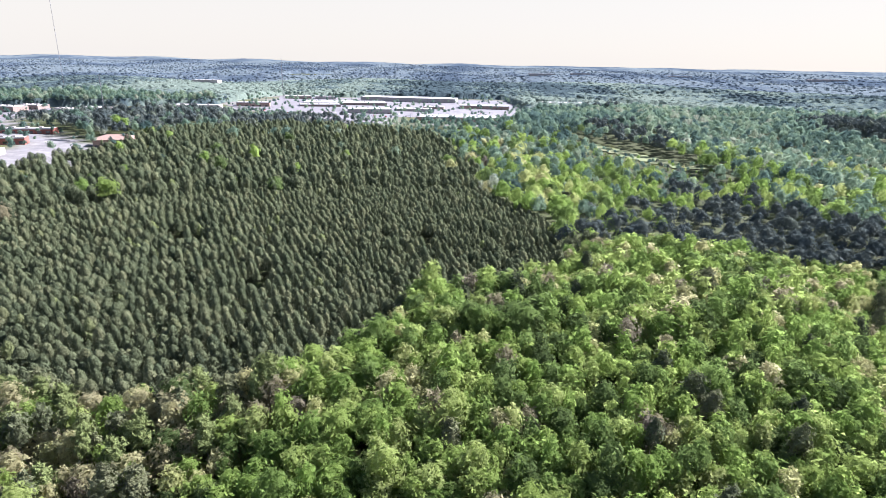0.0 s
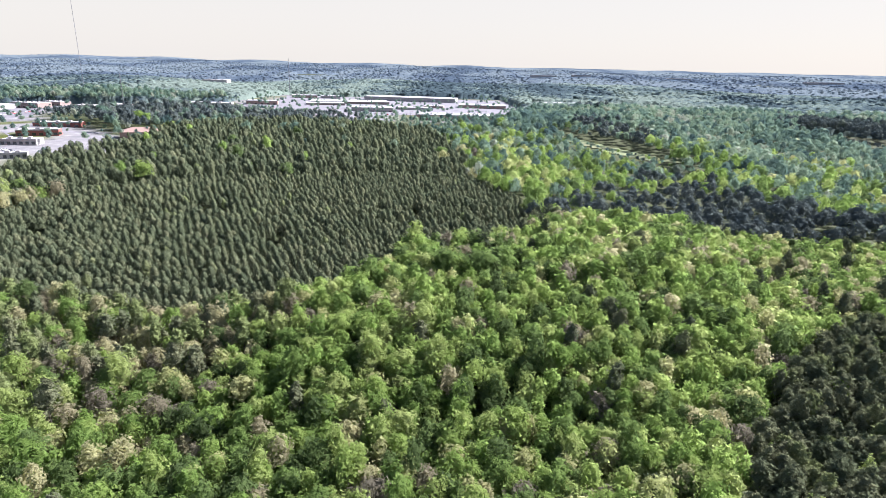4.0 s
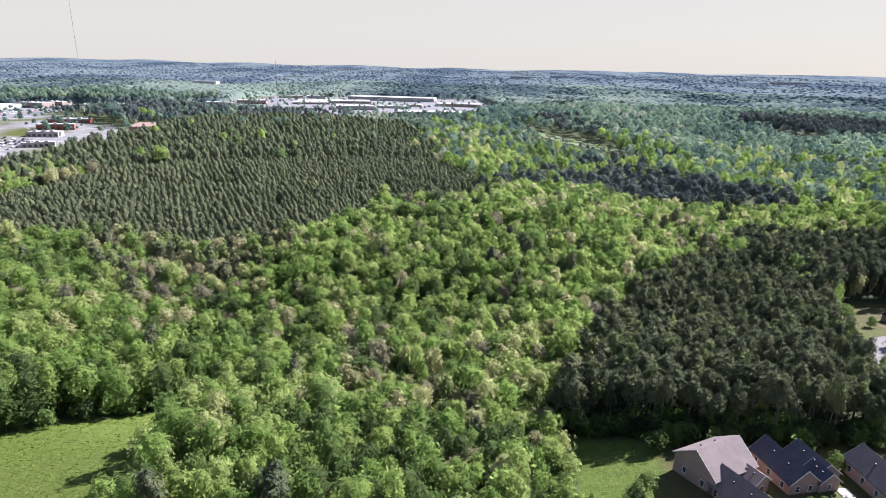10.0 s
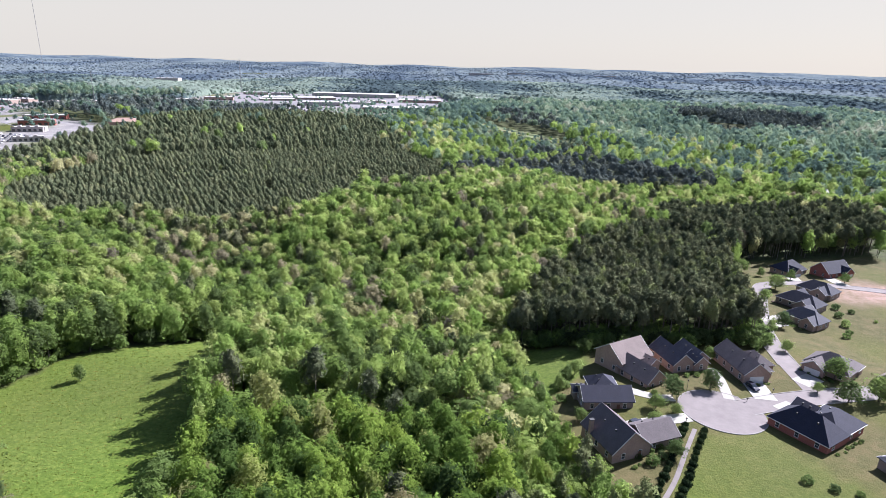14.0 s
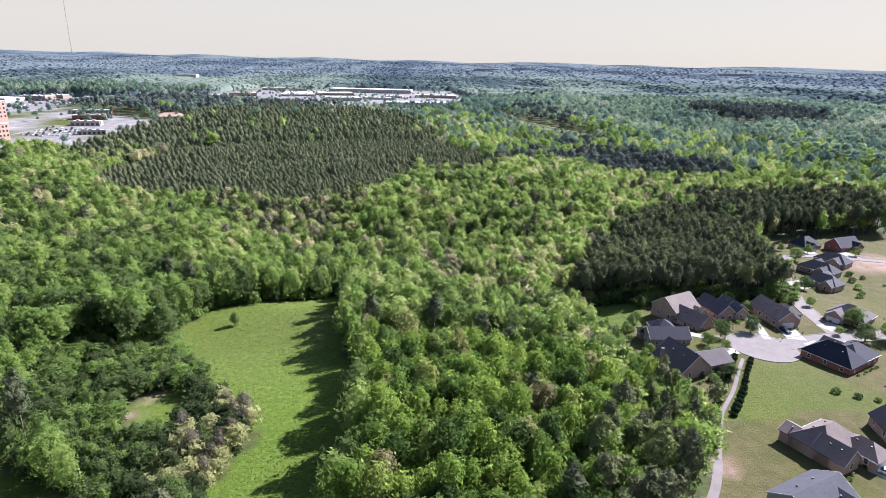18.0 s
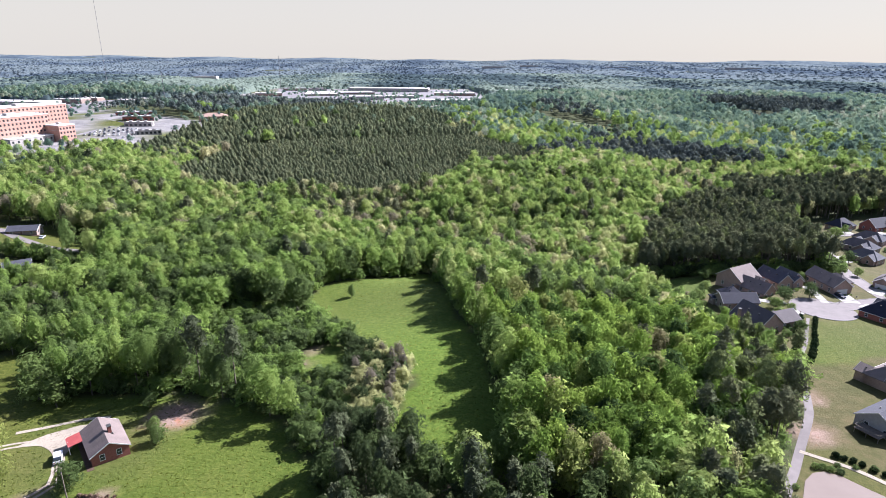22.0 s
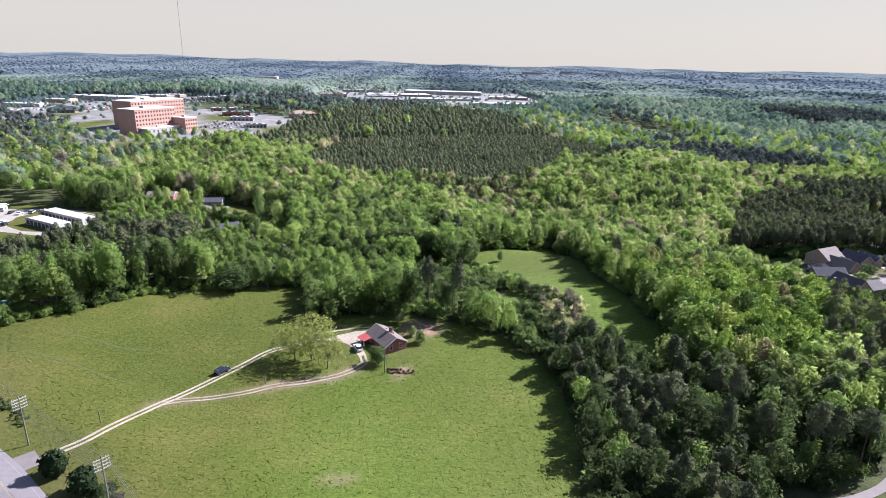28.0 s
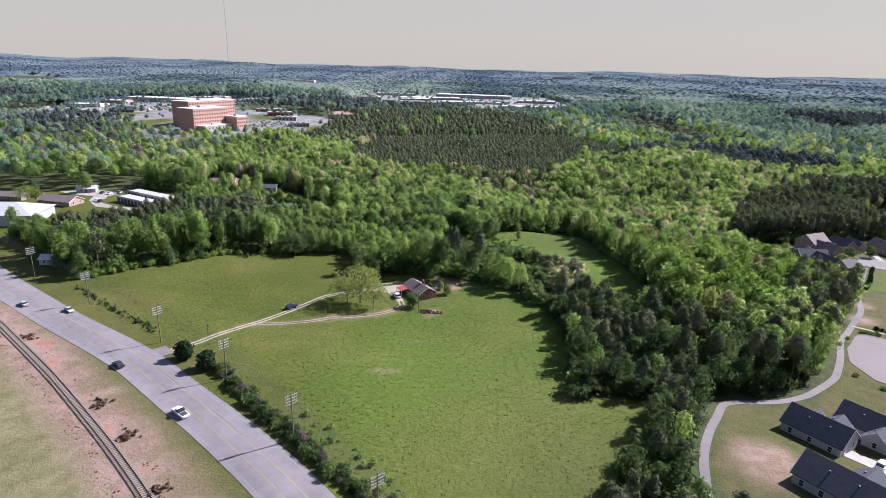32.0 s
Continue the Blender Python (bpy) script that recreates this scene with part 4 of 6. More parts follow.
ribbon("road", ROAD, 12.8, ASPHALT, 0.08, "worn grey asphalt three-lane highway", "road", cross=8)
for o in (-1.95, -1.7, 1.7, 1.95):
    ribbon("lane_line", ROAD, 0.13, YELLOW, 0.09, "faded yellow centre line on the highway", "road marking", offset=o, cross=1)
for o in (-5.35, 5.35):
    ribbon("edge_line", ROAD, 0.14, WHITE_LINE, 0.09, "faded white edge line on the highway", "road marking", offset=o, cross=1)
seam_rng = random.Random(4)
rp = np.array(ROAD, float)
rs = np.r_[0, np.cumsum(np.hypot(*np.diff(rp, axis=0).T))]
for i in range(6):   # tar seams along the lanes
    q, off = seam_rng.uniform(rs[3], rs[6]), seam_rng.uniform(-5, 4.5)
    line = []
    for k in range(5):
        x, y = np.interp(q + 4 * k, rs, rp[:, 0]), np.interp(q + 4 * k, rs, rp[:, 1])
        x1, y1 = np.interp(q + 4 * k + 6, rs, rp[:, 0]), np.interp(q + 4 * k + 6, rs, rp[:, 1])
        d = math.hypot(x1 - x, y1 - y)
        line.append((x - (y1 - y) / d * off, y + (x1 - x) / d * off))
        off += seam_rng.uniform(-0.2, 0.2)
    ribbon("tar_seam", line, 0.08, TAR, 0.092, "dark tar seam in the asphalt", "road marking", cross=1, smooth=1)

ribbon("lane", LANE_WEST, 5.0, STREET, 0.09, "grey asphalt lane past wooded lots", "road", cross=2)
CUL = (116, -38)
LANE = [(124, -36), (140, -31), (163, -27), (205, -20), (300, 0)]
LANE_UP = [(153, -29), (156, -8), (160, 10), (170, 33), (187, 65), (203, 90), (225, 94), (300, 62)]
patch("cul_de_sac", circle(*CUL, 12.5), STREET, 0.1, "pale asphalt turning circle among brick houses", "road")
ribbon("street", LANE, 8.0, STREET, 0.07, "pale asphalt residential street", "road", cross=4)
ribbon("street_branch", LANE_UP, 7.0, STREET, 0.085, "pale asphalt street past the pine stand", "road", cross=4)
for o in (-4.2, 4.2):
    ribbon("kerb", LANE[:3] if o > 0 else LANE, 0.32, KERBSTONE, 0.18, "low pale concrete kerb of the street", "kerb", offset=o, cross=1)
    ribbon("kerb", LANE_UP[1:], 0.32, KERBSTONE, 0.18, "low pale concrete kerb of the branch street", "kerb", offset=o * 0.88, cross=1)
ribbon("kerb", circle(*CUL, 12.7, 40, radians(40), radians(340)), 0.32, KERBSTONE, 0.18, "low pale concrete kerb round the turning circle", "kerb", step=1.5, cross=1)
DRIVES = [([(104, -31), (99, -31), (92, -26)], 4), ([(104, -42), (93, -44), (84, -46)], 4.5), ([(122, -31), (126, -17), (126, -10)], 3.2), ([(134, -31), (136, -19.5)], 7),
          ([(137, -33), (141, -41)], 7), ([(152, -20), (160, -16)], 6), ([(167, 30), (184, 38)], 4), ([(172, 40), (187, 46)], 4), ([(226, 97), (230, 108)], 6), ([(246, 87), (247, 101)], 6), ([(105, -107), (112, -118), (130, -128)], 5), ([(-10, -224), (2, -236), (12, -250)], 5)]
for line, w in DRIVES:
    ribbon("driveway", line, w, CONCRETE, 0.12, "pale concrete driveway of a brick house", "driveway", step=1.5, smooth=2)
ribbon("footpath", [(103, -48), (96, -58), (88, -70), (78, -82), (70, -97), (62, -112), (54, -122), (46, -132)], 1.2, STREET, 0.1, "pale concrete footpath between clipped shrubs", "path", step=1.5)
ribbon("greenway", GREENWAY, 2.3, STREET, 0.1, "pale gravel path along the edge of the woods", "path", step=2)
ribbon("greenway_branch", [(46, -132), (49, -135), (52, -136), (56, -139.5), (59, -144), (66, -153), (73, -165)], 1.4, GRAVEL, 0.11, "pale gravel path above the pond", "path", step=2)
EARTH = material("worn_earth", [(0.13, 0.1, 0.075), (0.22, 0.18, 0.145), (0.15, 0.115, 0.085)], 0.9, 0.95, 0.3, 10, big=0.25)
for line, surface in ((TRACK, GRAVEL), (TRACK_LOW, EARTH)):
    for o in (-0.8, 0.8):
        ribbon("wheel_track", line, 0.75, surface, 0.07, "pale gravel wheel track through the pasture", "track", offset=o, cross=1, step=1.5, smooth=3)
ribbon("farm_apron", [(-206, -210), (-200, -203)], 6.5, STREET, 0.075, "gravel mouth of the farm track at the highway", "track", step=1.5, smooth=1)
patch("farm_yard", [(-153, -130.5), (-148, -125), (-142, -121), (-137, -120), (-136, -123), (-139, -127), (-139, -133), (-137, -139), (-138.5, -140), (-142, -132.5), (-147, -129.5)], GRAVEL, 0.06, "pale bare gravel yard beside the farmhouse", "yard")
ribbon("yard_track", [(-156, -124.5), (-149, -121.5), (-142, -118), (-136, -117)], 1.2, GRAVEL, 0.065, "pale gravel track behind the farmhouse", "track", step=1.5, smooth=2)

TRAMPLED = material("trampled_grass", [(0.045, 0.058, 0.018), (0.07, 0.078, 0.026)], 0.8, 0.95, 0.3, 8)
for line in ([(-249, -152), (-239, -151.5), (-229, -154), (-217, -158), (-206, -163), (-198, -165)], [(-237, -137), (-225, -140), (-214, -144), (-203, -144)]):
    ribbon("trampled_line", line, 0.5, TRAMPLED, 0.02, "faint trampled line through pasture grass", "track", step=1.5, cross=1, smooth=4)
WATER = material("pond_water", [(0.15, 0.115, 0.095), (0.175, 0.138, 0.115)], 0.05, 0.06, 0.01, 1.5, spec=0.6)
patch("pond", [(36, -149), (40, -143.5), (44, -140.5), (47, -140), (50, -141.5), (54, -147), (60, -154), (66, -166), (64, -182), (48, -192), (34, -190), (25, -180), (24, -168), (30, -156)], WATER, 0.12, "still muddy brown pond with grassy banks", "water")

HAY = material("hay_field", [(0.1, 0.13, 0.05), (0.14, 0.165, 0.07), (0.17, 0.17, 0.085)], 0.05, 0.95, big=0.15)
for p in CLEARINGS:
    px, py = np.array(p).T
    ux, uy = np.meshgrid(np.arange(px.min(), px.max() + 8, 8.0), np.arange(py.min(), py.max() + 8, 8.0))
    nu = ux.shape[1]
    k = (np.arange(ux.shape[0] - 1)[:, None] * nu + np.arange(nu - 1)).ravel()
    k = k[inside(p, ux.ravel()[k] + 4, uy.ravel()[k] + 4)]
    tagged(new("hay_field", quads("hay_field", np.stack([ux, uy, ground(ux, uy) + 0.9], 2).reshape(-1, 3), np.stack([k, k + 1, k + nu + 1, k + nu], 1), [HAY], smooth=True)), "pale green hay field enclosed by woods", "field", kind="structure")

# ---- railway ----
track = tagged(new("railway_track"), "rusty steel railway track on pale stone ballast", "railway")
ribbon("ballast_bed", RAIL[2:8], 2.9, BALLAST, 0.18, "pale stone ballast", "", parent=track, cross=2)
for o in (-0.7175, 0.7175):
    ribbon("rail", RAIL[2:8], 0.13, STEEL, 0.5, "rusty steel rail", "", offset=o, cross=1, parent=track)
bm = boxed(-1.3, 1.3, -0.13, 0.13, 0, 0.2)
sleeper_mesh = bpy.data.meshes.new("sleeper")
bm.to_mesh(sleeper_mesh)
bm.free()
sleeper_mesh.materials.append(SLEEPER)
pr = np.array(RAIL, float)
sr = np.r_[0, np.cumsum(np.hypot(*np.diff(pr, axis=0).T))]
for q in np.arange(sr[3] - 45, sr[6] + 26, 0.72)[:300]:
    x, y = np.interp(q, sr, pr[:, 0]), np.interp(q, sr, pr[:, 1])
    x1, y1 = np.interp(q + 1, sr, pr[:, 0]), np.interp(q + 1, sr, pr[:, 1])
    o = new("sleeper", sleeper_mesh)
    o.parent = track
    o.matrix_world = pose(x, y, gz(x, y) + 0.2, 0, 0, math.degrees(math.atan2(y1 - y, x1 - x)) + 90)

# ---- houses ----
BRICK_TAN = material("tan_brick", [(0.245, 0.165, 0.132), (0.33, 0.235, 0.19)], 2.5, 0.9, 0.2, 14, big=0.08)
BRICK_RED = material("red_brick", [(0.203, 0.0702, 0.0546), (0.265, 0.101, 0.078)], 2.5, 0.9, 0.2, 14, big=0.1)
BRICK_BROWN = material("brown_brick", [(0.187, 0.14, 0.117), (0.25, 0.195, 0.172)], 2.5, 0.9, 0.2, 14, big=0.08)
SIDING = material("grey_siding", [(0.281, 0.273, 0.273), (0.343, 0.335, 0.335)], 1.5, 0.8, 0.1, 8)
WHITE = material("white_trim", [(0.5, 0.49, 0.47), (0.6, 0.59, 0.57)], 1.0, 0.6)
SHINGLE_DARK = material("charcoal_shingle", [(0.009, 0.0105, 0.023), (0.02, 0.022, 0.038)], 3.0, 0.85, 0.3, 9, big=0.12)
SHINGLE_GREY = material("grey_shingle", [(0.036, 0.038, 0.052), (0.064, 0.064, 0.078)], 3.0, 0.85, 0.3, 9, big=0.12)
SHINGLE_TAUPE = material("taupe_shingle", [(0.062, 0.053, 0.058), (0.098, 0.083, 0.086)], 3.0, 0.85, 0.3, 9, big=0.12)
SHINGLE_BROWN = material("weathered_shingle", [(0.12, 0.093, 0.088), (0.168, 0.135, 0.126)], 3.0, 0.85, 0.3, 9, big=0.12)
GLASS = material("window_glass", [(0.02, 0.025, 0.03), (0.04, 0.045, 0.05)], 0.5, 0.05, spec=0.8)
DOOR = material("door_paint", [(0.0936, 0.0468, 0.0312), (0.125, 0.0624, 0.0468)], 1.0, 0.5)
DARK = material("dark_metal", [(0.03, 0.03, 0.03), (0.06, 0.06, 0.06)], 2.0, 0.5)
MULCH = material("mulch", [(0.0468, 0.0273, 0.0195), (0.0858, 0.0546, 0.039)], 2.0, 0.95, 0.4, 9)


POST = material("weathered_timber", [(0.1, 0.08, 0.065), (0.17, 0.14, 0.115)], 2.0, 0.9, 0.2, 9)


def shell(top, faces, thick):
    """A roof of even thickness from its upper corners."""
    bm = bmesh.new()
    a = [bm.verts.new(p) for p in top]
    b = [bm.verts.new((p[0], p[1], p[2] - thick)) for p in top]
    edges = {}
    for f in faces:
        bm.faces.new([a[i] for i in f])
        bm.faces.new([b[i] for i in f[::-1]])
        for i, j in zip(f, f[1:] + f[:1]):
            edges[(i, j)] = edges.get((i, j), 0) + 1
    for i, j in edges:
        if (j, i) not in edges:
            bm.faces.new((a[j], a[i], b[i], b[j]))
    return bm


def gable_roof(L, W, h, p, over=0.45):
    x, y, e = L / 2 + over, W / 2 + over, h - over * p
    r = h + W / 2 * p
    return shell([(-x, -y, e), (x, -y, e), (x, 0, r), (-x, 0, r), (x, y, e), (-x, y, e)], [[0, 1, 2, 3], [3, 2, 4, 5]], 0.2)


def hip_roof(L, W, h, p, over=0.45):
    x, y, e = L / 2 + over, W / 2 + over, h - over * p
    r, k = h + W / 2 * p, max(0.3, (L - W) / 2)
    return shell([(-x, -y, e), (x, -y, e), (x, y, e), (-x, y, e), (-k, 0, r), (k, 0, r)], [[0, 1, 5, 4], [1, 2, 5], [2, 3, 4, 5], [3, 0, 4]], 0.2)


def walls(L, W, h, p, gable, base=-1.6):
    bm = bmesh.new()
    x, y = L / 2, W / 2
    if not gable:
        return box(bm, -x, x, -y, y, base, h - 0.12)
    prof = [(-y, base), (y, base), (y, h - 0.15), (0, h + y * p - 0.24), (-y, h - 0.15)]
    a, b = [bm.verts.new((-x, q, z)) for q, z in prof], [bm.verts.new((x, q, z)) for q, z in prof]
    bm.faces.new(a[::-1])
    bm.faces.new(b)
    for i in range(5):
        j = (i + 1) % 5
        bm.faces.new((a[i], a[j], b[j], b[i]))
    return bm


def mesh_of(name, bm, mat):
    me = bpy.data.meshes.new(name)
    bm.to_mesh(me)
    bm.free()
    me.materials.append(mat)
    return me


def frame_bm(w, h):
    bm = bmesh.new()
    for d in ((-w / 2 - 0.09, w / 2 + 0.09, -0.07, 0.02, h / 2, h / 2 + 0.1), (-w / 2 - 0.13, w / 2 + 0.13, -0.12, 0.02, -h / 2 - 0.1, -h / 2),
              (-w / 2 - 0.09, -w / 2, -0.07, 0.02, -h / 2, h / 2), (w / 2, w / 2 + 0.09, -0.07, 0.02, -h / 2, h / 2), (-w / 2, w / 2, -0.05, 0.02, -0.03, 0.03)):
        box(bm, *d)
    return bm


WINDOW_FRAME = mesh_of("window", frame_bm(1.0, 1.5), WHITE)
WINDOW_PANE = mesh_of("pane", boxed(-0.5, 0.5, -0.02, 0.02, -0.75, 0.75), GLASS)
GARAGE_PANEL = mesh_of("panel", boxed(-2.35, 2.35, -0.03, 0.03, -0.26, 0.26), WHITE)
VENT = mesh_of("roof_vent", boxed(-0.18, 0.18, -0.18, 0.18, -0.3, 0.35), DARK)


def under(name, me, parent, m):
    o = new(name, me)
    o.parent = parent
    o.matrix_local = m
    return o


def add_window(house, x, y, z, rot):
    w = under("window", WINDOW_FRAME, house, pose(x, y, z, 0, 0, rot))
    under("pane", WINDOW_PANE, w, pose(0, 0.0, 0))


def house_at(x, y, rot, blocks, wall, roof, label, garage=None, door=None, chimney=None, stories=1, name="house", second=None):
    """A house of gabled and hipped blocks; the street side is local -y.
    blocks: centre x, centre y, length, width, eaves, pitch, kind, whether the ridge runs along y."""
    o = tagged(new(name), label, "house")
    base = min(gz(x + a, y + b) for a in (-5, 5) for b in (-5, 5)) * 0.5 + gz(x, y) * 0.5
    o.matrix_world = pose(x, y, base + 0.25, 0, 0, rot)
    for k, (cx, cy, L, W, h, p, kind, turned) in enumerate(blocks):
        m = pose(cx, cy, 0, 0, 0, 90 if turned else 0)
        part("wall", walls(L, W, h, p, kind == "gable"), wall if k == 0 or second is None else second, o).matrix_local = m
        r = part("roof", (gable_roof if kind == "gable" else hip_roof)(L, W, h, p), roof, o)
        r.matrix_local = m
        if kind == "gable":   # pale boards along the gable ends
            for sx in (-1, 1):
                ys, e, top = W / 2 + 0.45, h - 0.45 * p, h + W / 2 * p
                for sy in (-1, 1):
                    bm = bmesh.new()
                    q = [bm.verts.new((sx * (L / 2 + 0.46) + d, yy, zz + dz)) for d in (0, 0.05) for yy, zz in ((sy * ys, e), (0, top)) for dz in (-0.26, 0.03)]
                    for f in ((0, 1, 3, 2), (4, 6, 7, 5), (0, 4, 5, 1), (2, 3, 7, 6), (1, 5, 7, 3), (0, 2, 6, 4)):
                        bm.faces.new([q[i] for i in f])
                    part("bargeboard", bm, WHITE, o).matrix_local = m
        else:
            for sy in (-1, 1):
                part("gutter", boxed(-L / 2 - 0.45, L / 2 + 0.45, sy * (W / 2 + 0.5) - 0.06, sy * (W / 2 + 0.5) + 0.06, h - 0.45 * p - 0.2, h - 0.45 * p - 0.05), WHITE, o).matrix_local = m
        for i in range(2):
            under("roof_vent", VENT, r, pose(L * (-0.2 + 0.35 * i), W * 0.2, h + W * 0.3 * p))
        # windows on every free wall
        rw = 90 if turned else 0
        for s in range(stories if k == 0 else 1):
            z = 1.65 + 2.9 * s
            if z > h - 0.6 and s:
                break
            for side, n, span in ((-1, L, W), (1, L, W)):
                for i in range(max(1, int(n // 4.2))):
                    q = -n / 2 + n * (i + 0.5) / max(1, int(n // 4.2))
                    pt = m @ Vector((q, side * (span / 2 + 0.03), z))
                    if not any(j != k and abs((Vector((pt.x - b[0], pt.y - b[1]))).dot(Vector((0, 1) if not b[7] else (1, 0)))) < b[3] / 2 + 0.3 and abs((Vector((pt.x - b[0], pt.y - b[1]))).dot(Vector((1, 0) if not b[7] else (0, 1)))) < b[2] / 2 + 0.3 for j, b in enumerate(blocks)):
                        add_window(o, pt.x, pt.y, z, rw + (0 if side < 0 else 180))
            for side in (-1, 1):
                for q in ((-W * 0.22, W * 0.22) if W > 7 else (0,)):
                    pt = m @ Vector((side * (L / 2 + 0.03), q, z))
                    if not any(j != k and abs(pt.x - b[0]) < (b[3] if b[7] else b[2]) / 2 + 0.3 and abs(pt.y - b[1]) < (b[2] if b[7] else b[3]) / 2 + 0.3 for j, b in enumerate(blocks)) and not (garage and abs(pt.x - garage[0]) < 3 and abs(pt.y - garage[1]) < 0.8):
                        add_window(o, pt.x, pt.y, z, rw + (-90 if side < 0 else 90))
    if garage:
        g = part("garage_door", boxed(-2.5, 2.5, -0.05, 0.02, 0, 2.3), WHITE, o)
        g.matrix_local = pose(garage[0], garage[1] - 0.04, 0.05, 0, 0, garage[2])
        for i in range(4):
            under("panel", GARAGE_PANEL, g, pose(0, -0.06, 0.3 + 0.57 * i))
    if door:
        d = part("front_door", boxed(-0.5, 0.5, -0.06, 0.02, 0, 2.1), DOOR, o)
        d.matrix_local = pose(door[0], door[1] - 0.04, 0.05, 0, 0, door[2])
        part("door_handle", boxed(0.35, 0.42, -0.12, -0.05, 0.95, 1.1), DARK, d)
    if chimney:
        c = part("chimney", boxed(-0.55, 0.55, -0.4, 0.4, -1, chimney[2]), wall, o)
        c.matrix_local = pose(chimney[0], chimney[1], 0)
        part("chimney_cap", boxed(-0.65, 0.65, -0.5, 0.5, chimney[2], chimney[2] + 0.18), DARK, c)
    bed = part("planting_bed", boxed(-blocks[0][2] / 2 - 1.2, blocks[0][2] / 2 + 1.2, -blocks[0][3] / 2 - 1.3, -blocks[0][3] / 2 + 0.2, -0.9, -0.02), MULCH, o, "dark mulch bed")
    bed.matrix_local = pose(blocks[0][0], blocks[0][1], 0, 0, 0, 90 if blocks[0][7] else 0)
    return o


G, H = "gable", "hip"
DARKH, REDH, GREYH = "brick house with a charcoal shingle roof", "red brick house with a charcoal hipped roof", "grey-tan house with a grey shingle roof"
house_at(98, -9, 27, [(0, 3.5, 14, 12.5, 5.0, 0.72, G, False), (-2.8, -7.5, 13, 8.4, 3.3, 0.9, G, True), (4.5, -3.6, 6, 5, 4.0, 0.7, G, True)], BRICK_TAN, SHINGLE_BROWN, "tan brick house with a weathered shingle roof and long garage wing", stories=2, door=(4.5, -6.7, 0))
house_at(81.5, -30.5, 0, [(0, -2, 15, 8.6, 3.4, 0.66, G, False), (1, 4, 8, 8.5, 3.6, 0.7, H, True), (-6.5, 2.5, 4, 4, 2.8, 0.5, H, False)], BRICK_BROWN, SHINGLE_DARK, DARKH + " beside the woods", door=(3, -6.4, 0))
house_at(117, -6, 12, [(-3, 1, 14, 8, 3.6, 0.85, G, True), (5, 1, 10, 7.4, 3.4, 0.8, G, True), (3.8, -3.6, 5.5, 5.6, 3.2, 0.85, G, True)], BRICK_TAN, SHINGLE_GREY, "tan brick house with twin grey gables facing the turning circle", door=(6.4, -4.1, 0))
house_at(137, -11, 5, [(-1, 0, 18, 9, 3.7, 0.8, G, True), (6, 2, 10, 6.5, 3.2, 0.7, H, True), (5, -4.2, 3, 4, 2.9, 0.6, H, False)], BRICK_TAN, SHINGLE_TAUPE, "tan brick house with a long grey-brown gable over its garage", garage=(-1, -9.05, 0), door=(5, -5.75, 0))
house_at(82, -53, 18, [(-4.5, 0, 14, 12, 3.4, 0.86, G, True), (6.5, -1.2, 11, 9, 3.0, 0.62, G, False)], BRICK_TAN, SHINGLE_TAUPE, "tan brick house with a low garage wing beside the footpath", door=(-2, -7.1, 0), chimney=(-10.5, 3, 7))
house_at(139, -47, 29, [(-4.8, 0, 16.5, 10.5, 3.3, 0.86, H, True), (3.2, -2.6, 14.5, 10.8, 3.3, 0.66, H, False), (4.5, 5, 6, 6, 3.1, 0.6, G, True)], BRICK_RED, SHINGLE_DARK, REDH, garage=(-4.8, 8.9, 180))
house_at(193, 39, -62, [(0, 0, 15, 9, 3.3, 0.75, H, False), (-3, 4, 8, 7, 3.2, 0.8, G, True), (4, -4, 6, 6, 3.1, 0.8, G, True)], BRICK_TAN, SHINGLE_GREY, GREYH)
house_at(203, 58, -60, [(0, 0, 18, 10, 3.3, 0.7, H, False), (4, -4, 8, 7, 3.2, 0.75, G, True), (-4, 5, 7, 7, 3.2, 0.8, G, True)], BRICK_BROWN, SHINGLE_DARK, DARKH + " above the curved street")
house_at(222, 74, -58, [(0, 0, 16, 10, 3.3, 0.7, H, False), (3, -4, 7, 7, 3.2, 0.7, G, True)], BRICK_BROWN, SHINGLE_DARK, DARKH + " behind its neighbours")
house_at(233, 115, 20, [(0, 0, 15, 11, 3.3, 0.8, H, False), (-3.5, -5, 7, 6, 3.2, 0.85, G, True)], BRICK_TAN, SHINGLE_DARK, "brick house with a dark roof below the wood", garage=(-3.5, -8.6, 0))
house_at(253, 109, 18, [(0, 0, 17, 11, 3.4, 0.85, G, False), (4, -4.5, 7, 7, 3.2, 0.8, G, True)], BRICK_RED, SHINGLE_DARK, "brick house with a broad dark gabled roof", garage=(4, -8.1, 0))
house_at(288, 84, 18, [(0, 0, 16, 11, 3.4, 0.8, H, False), (-4, -4.5, 7, 7, 3.2, 0.8, G, True)], BRICK_BROWN, SHINGLE_GREY, GREYH + " by the bare red lot")
house_at(169, -11, -55, [(0, 0, 14, 11, 3.3, 0.7, H, False), (-3, -5, 7, 7, 3.1, 0.7, G, True), (4, 5, 6, 6, 3.0, 0.6, H, True)], BRICK_TAN, SHINGLE_TAUPE, "tan house with a grey-brown roof and a shaded garage", garage=(-3, -8.6, 0))
house_at(153, -69, 10, [(0, 0, 16, 12, 3.3, 0.6, H, False), (3, -6, 7, 6, 3.1, 0.6, G, True)], BRICK_BROWN, SHINGLE_GREY, "brown brick house with a plain grey hipped roof")
house_at(187, -24, -62, [(0, 0, 15, 10, 3.3, 0.7, H, False), (-3, -4.5, 7, 6, 3.2, 0.75, G, True)], BRICK_TAN, SHINGLE_BROWN, "tan brick house with a brown roof behind street trees", garage=(-3, -8.1, 0))
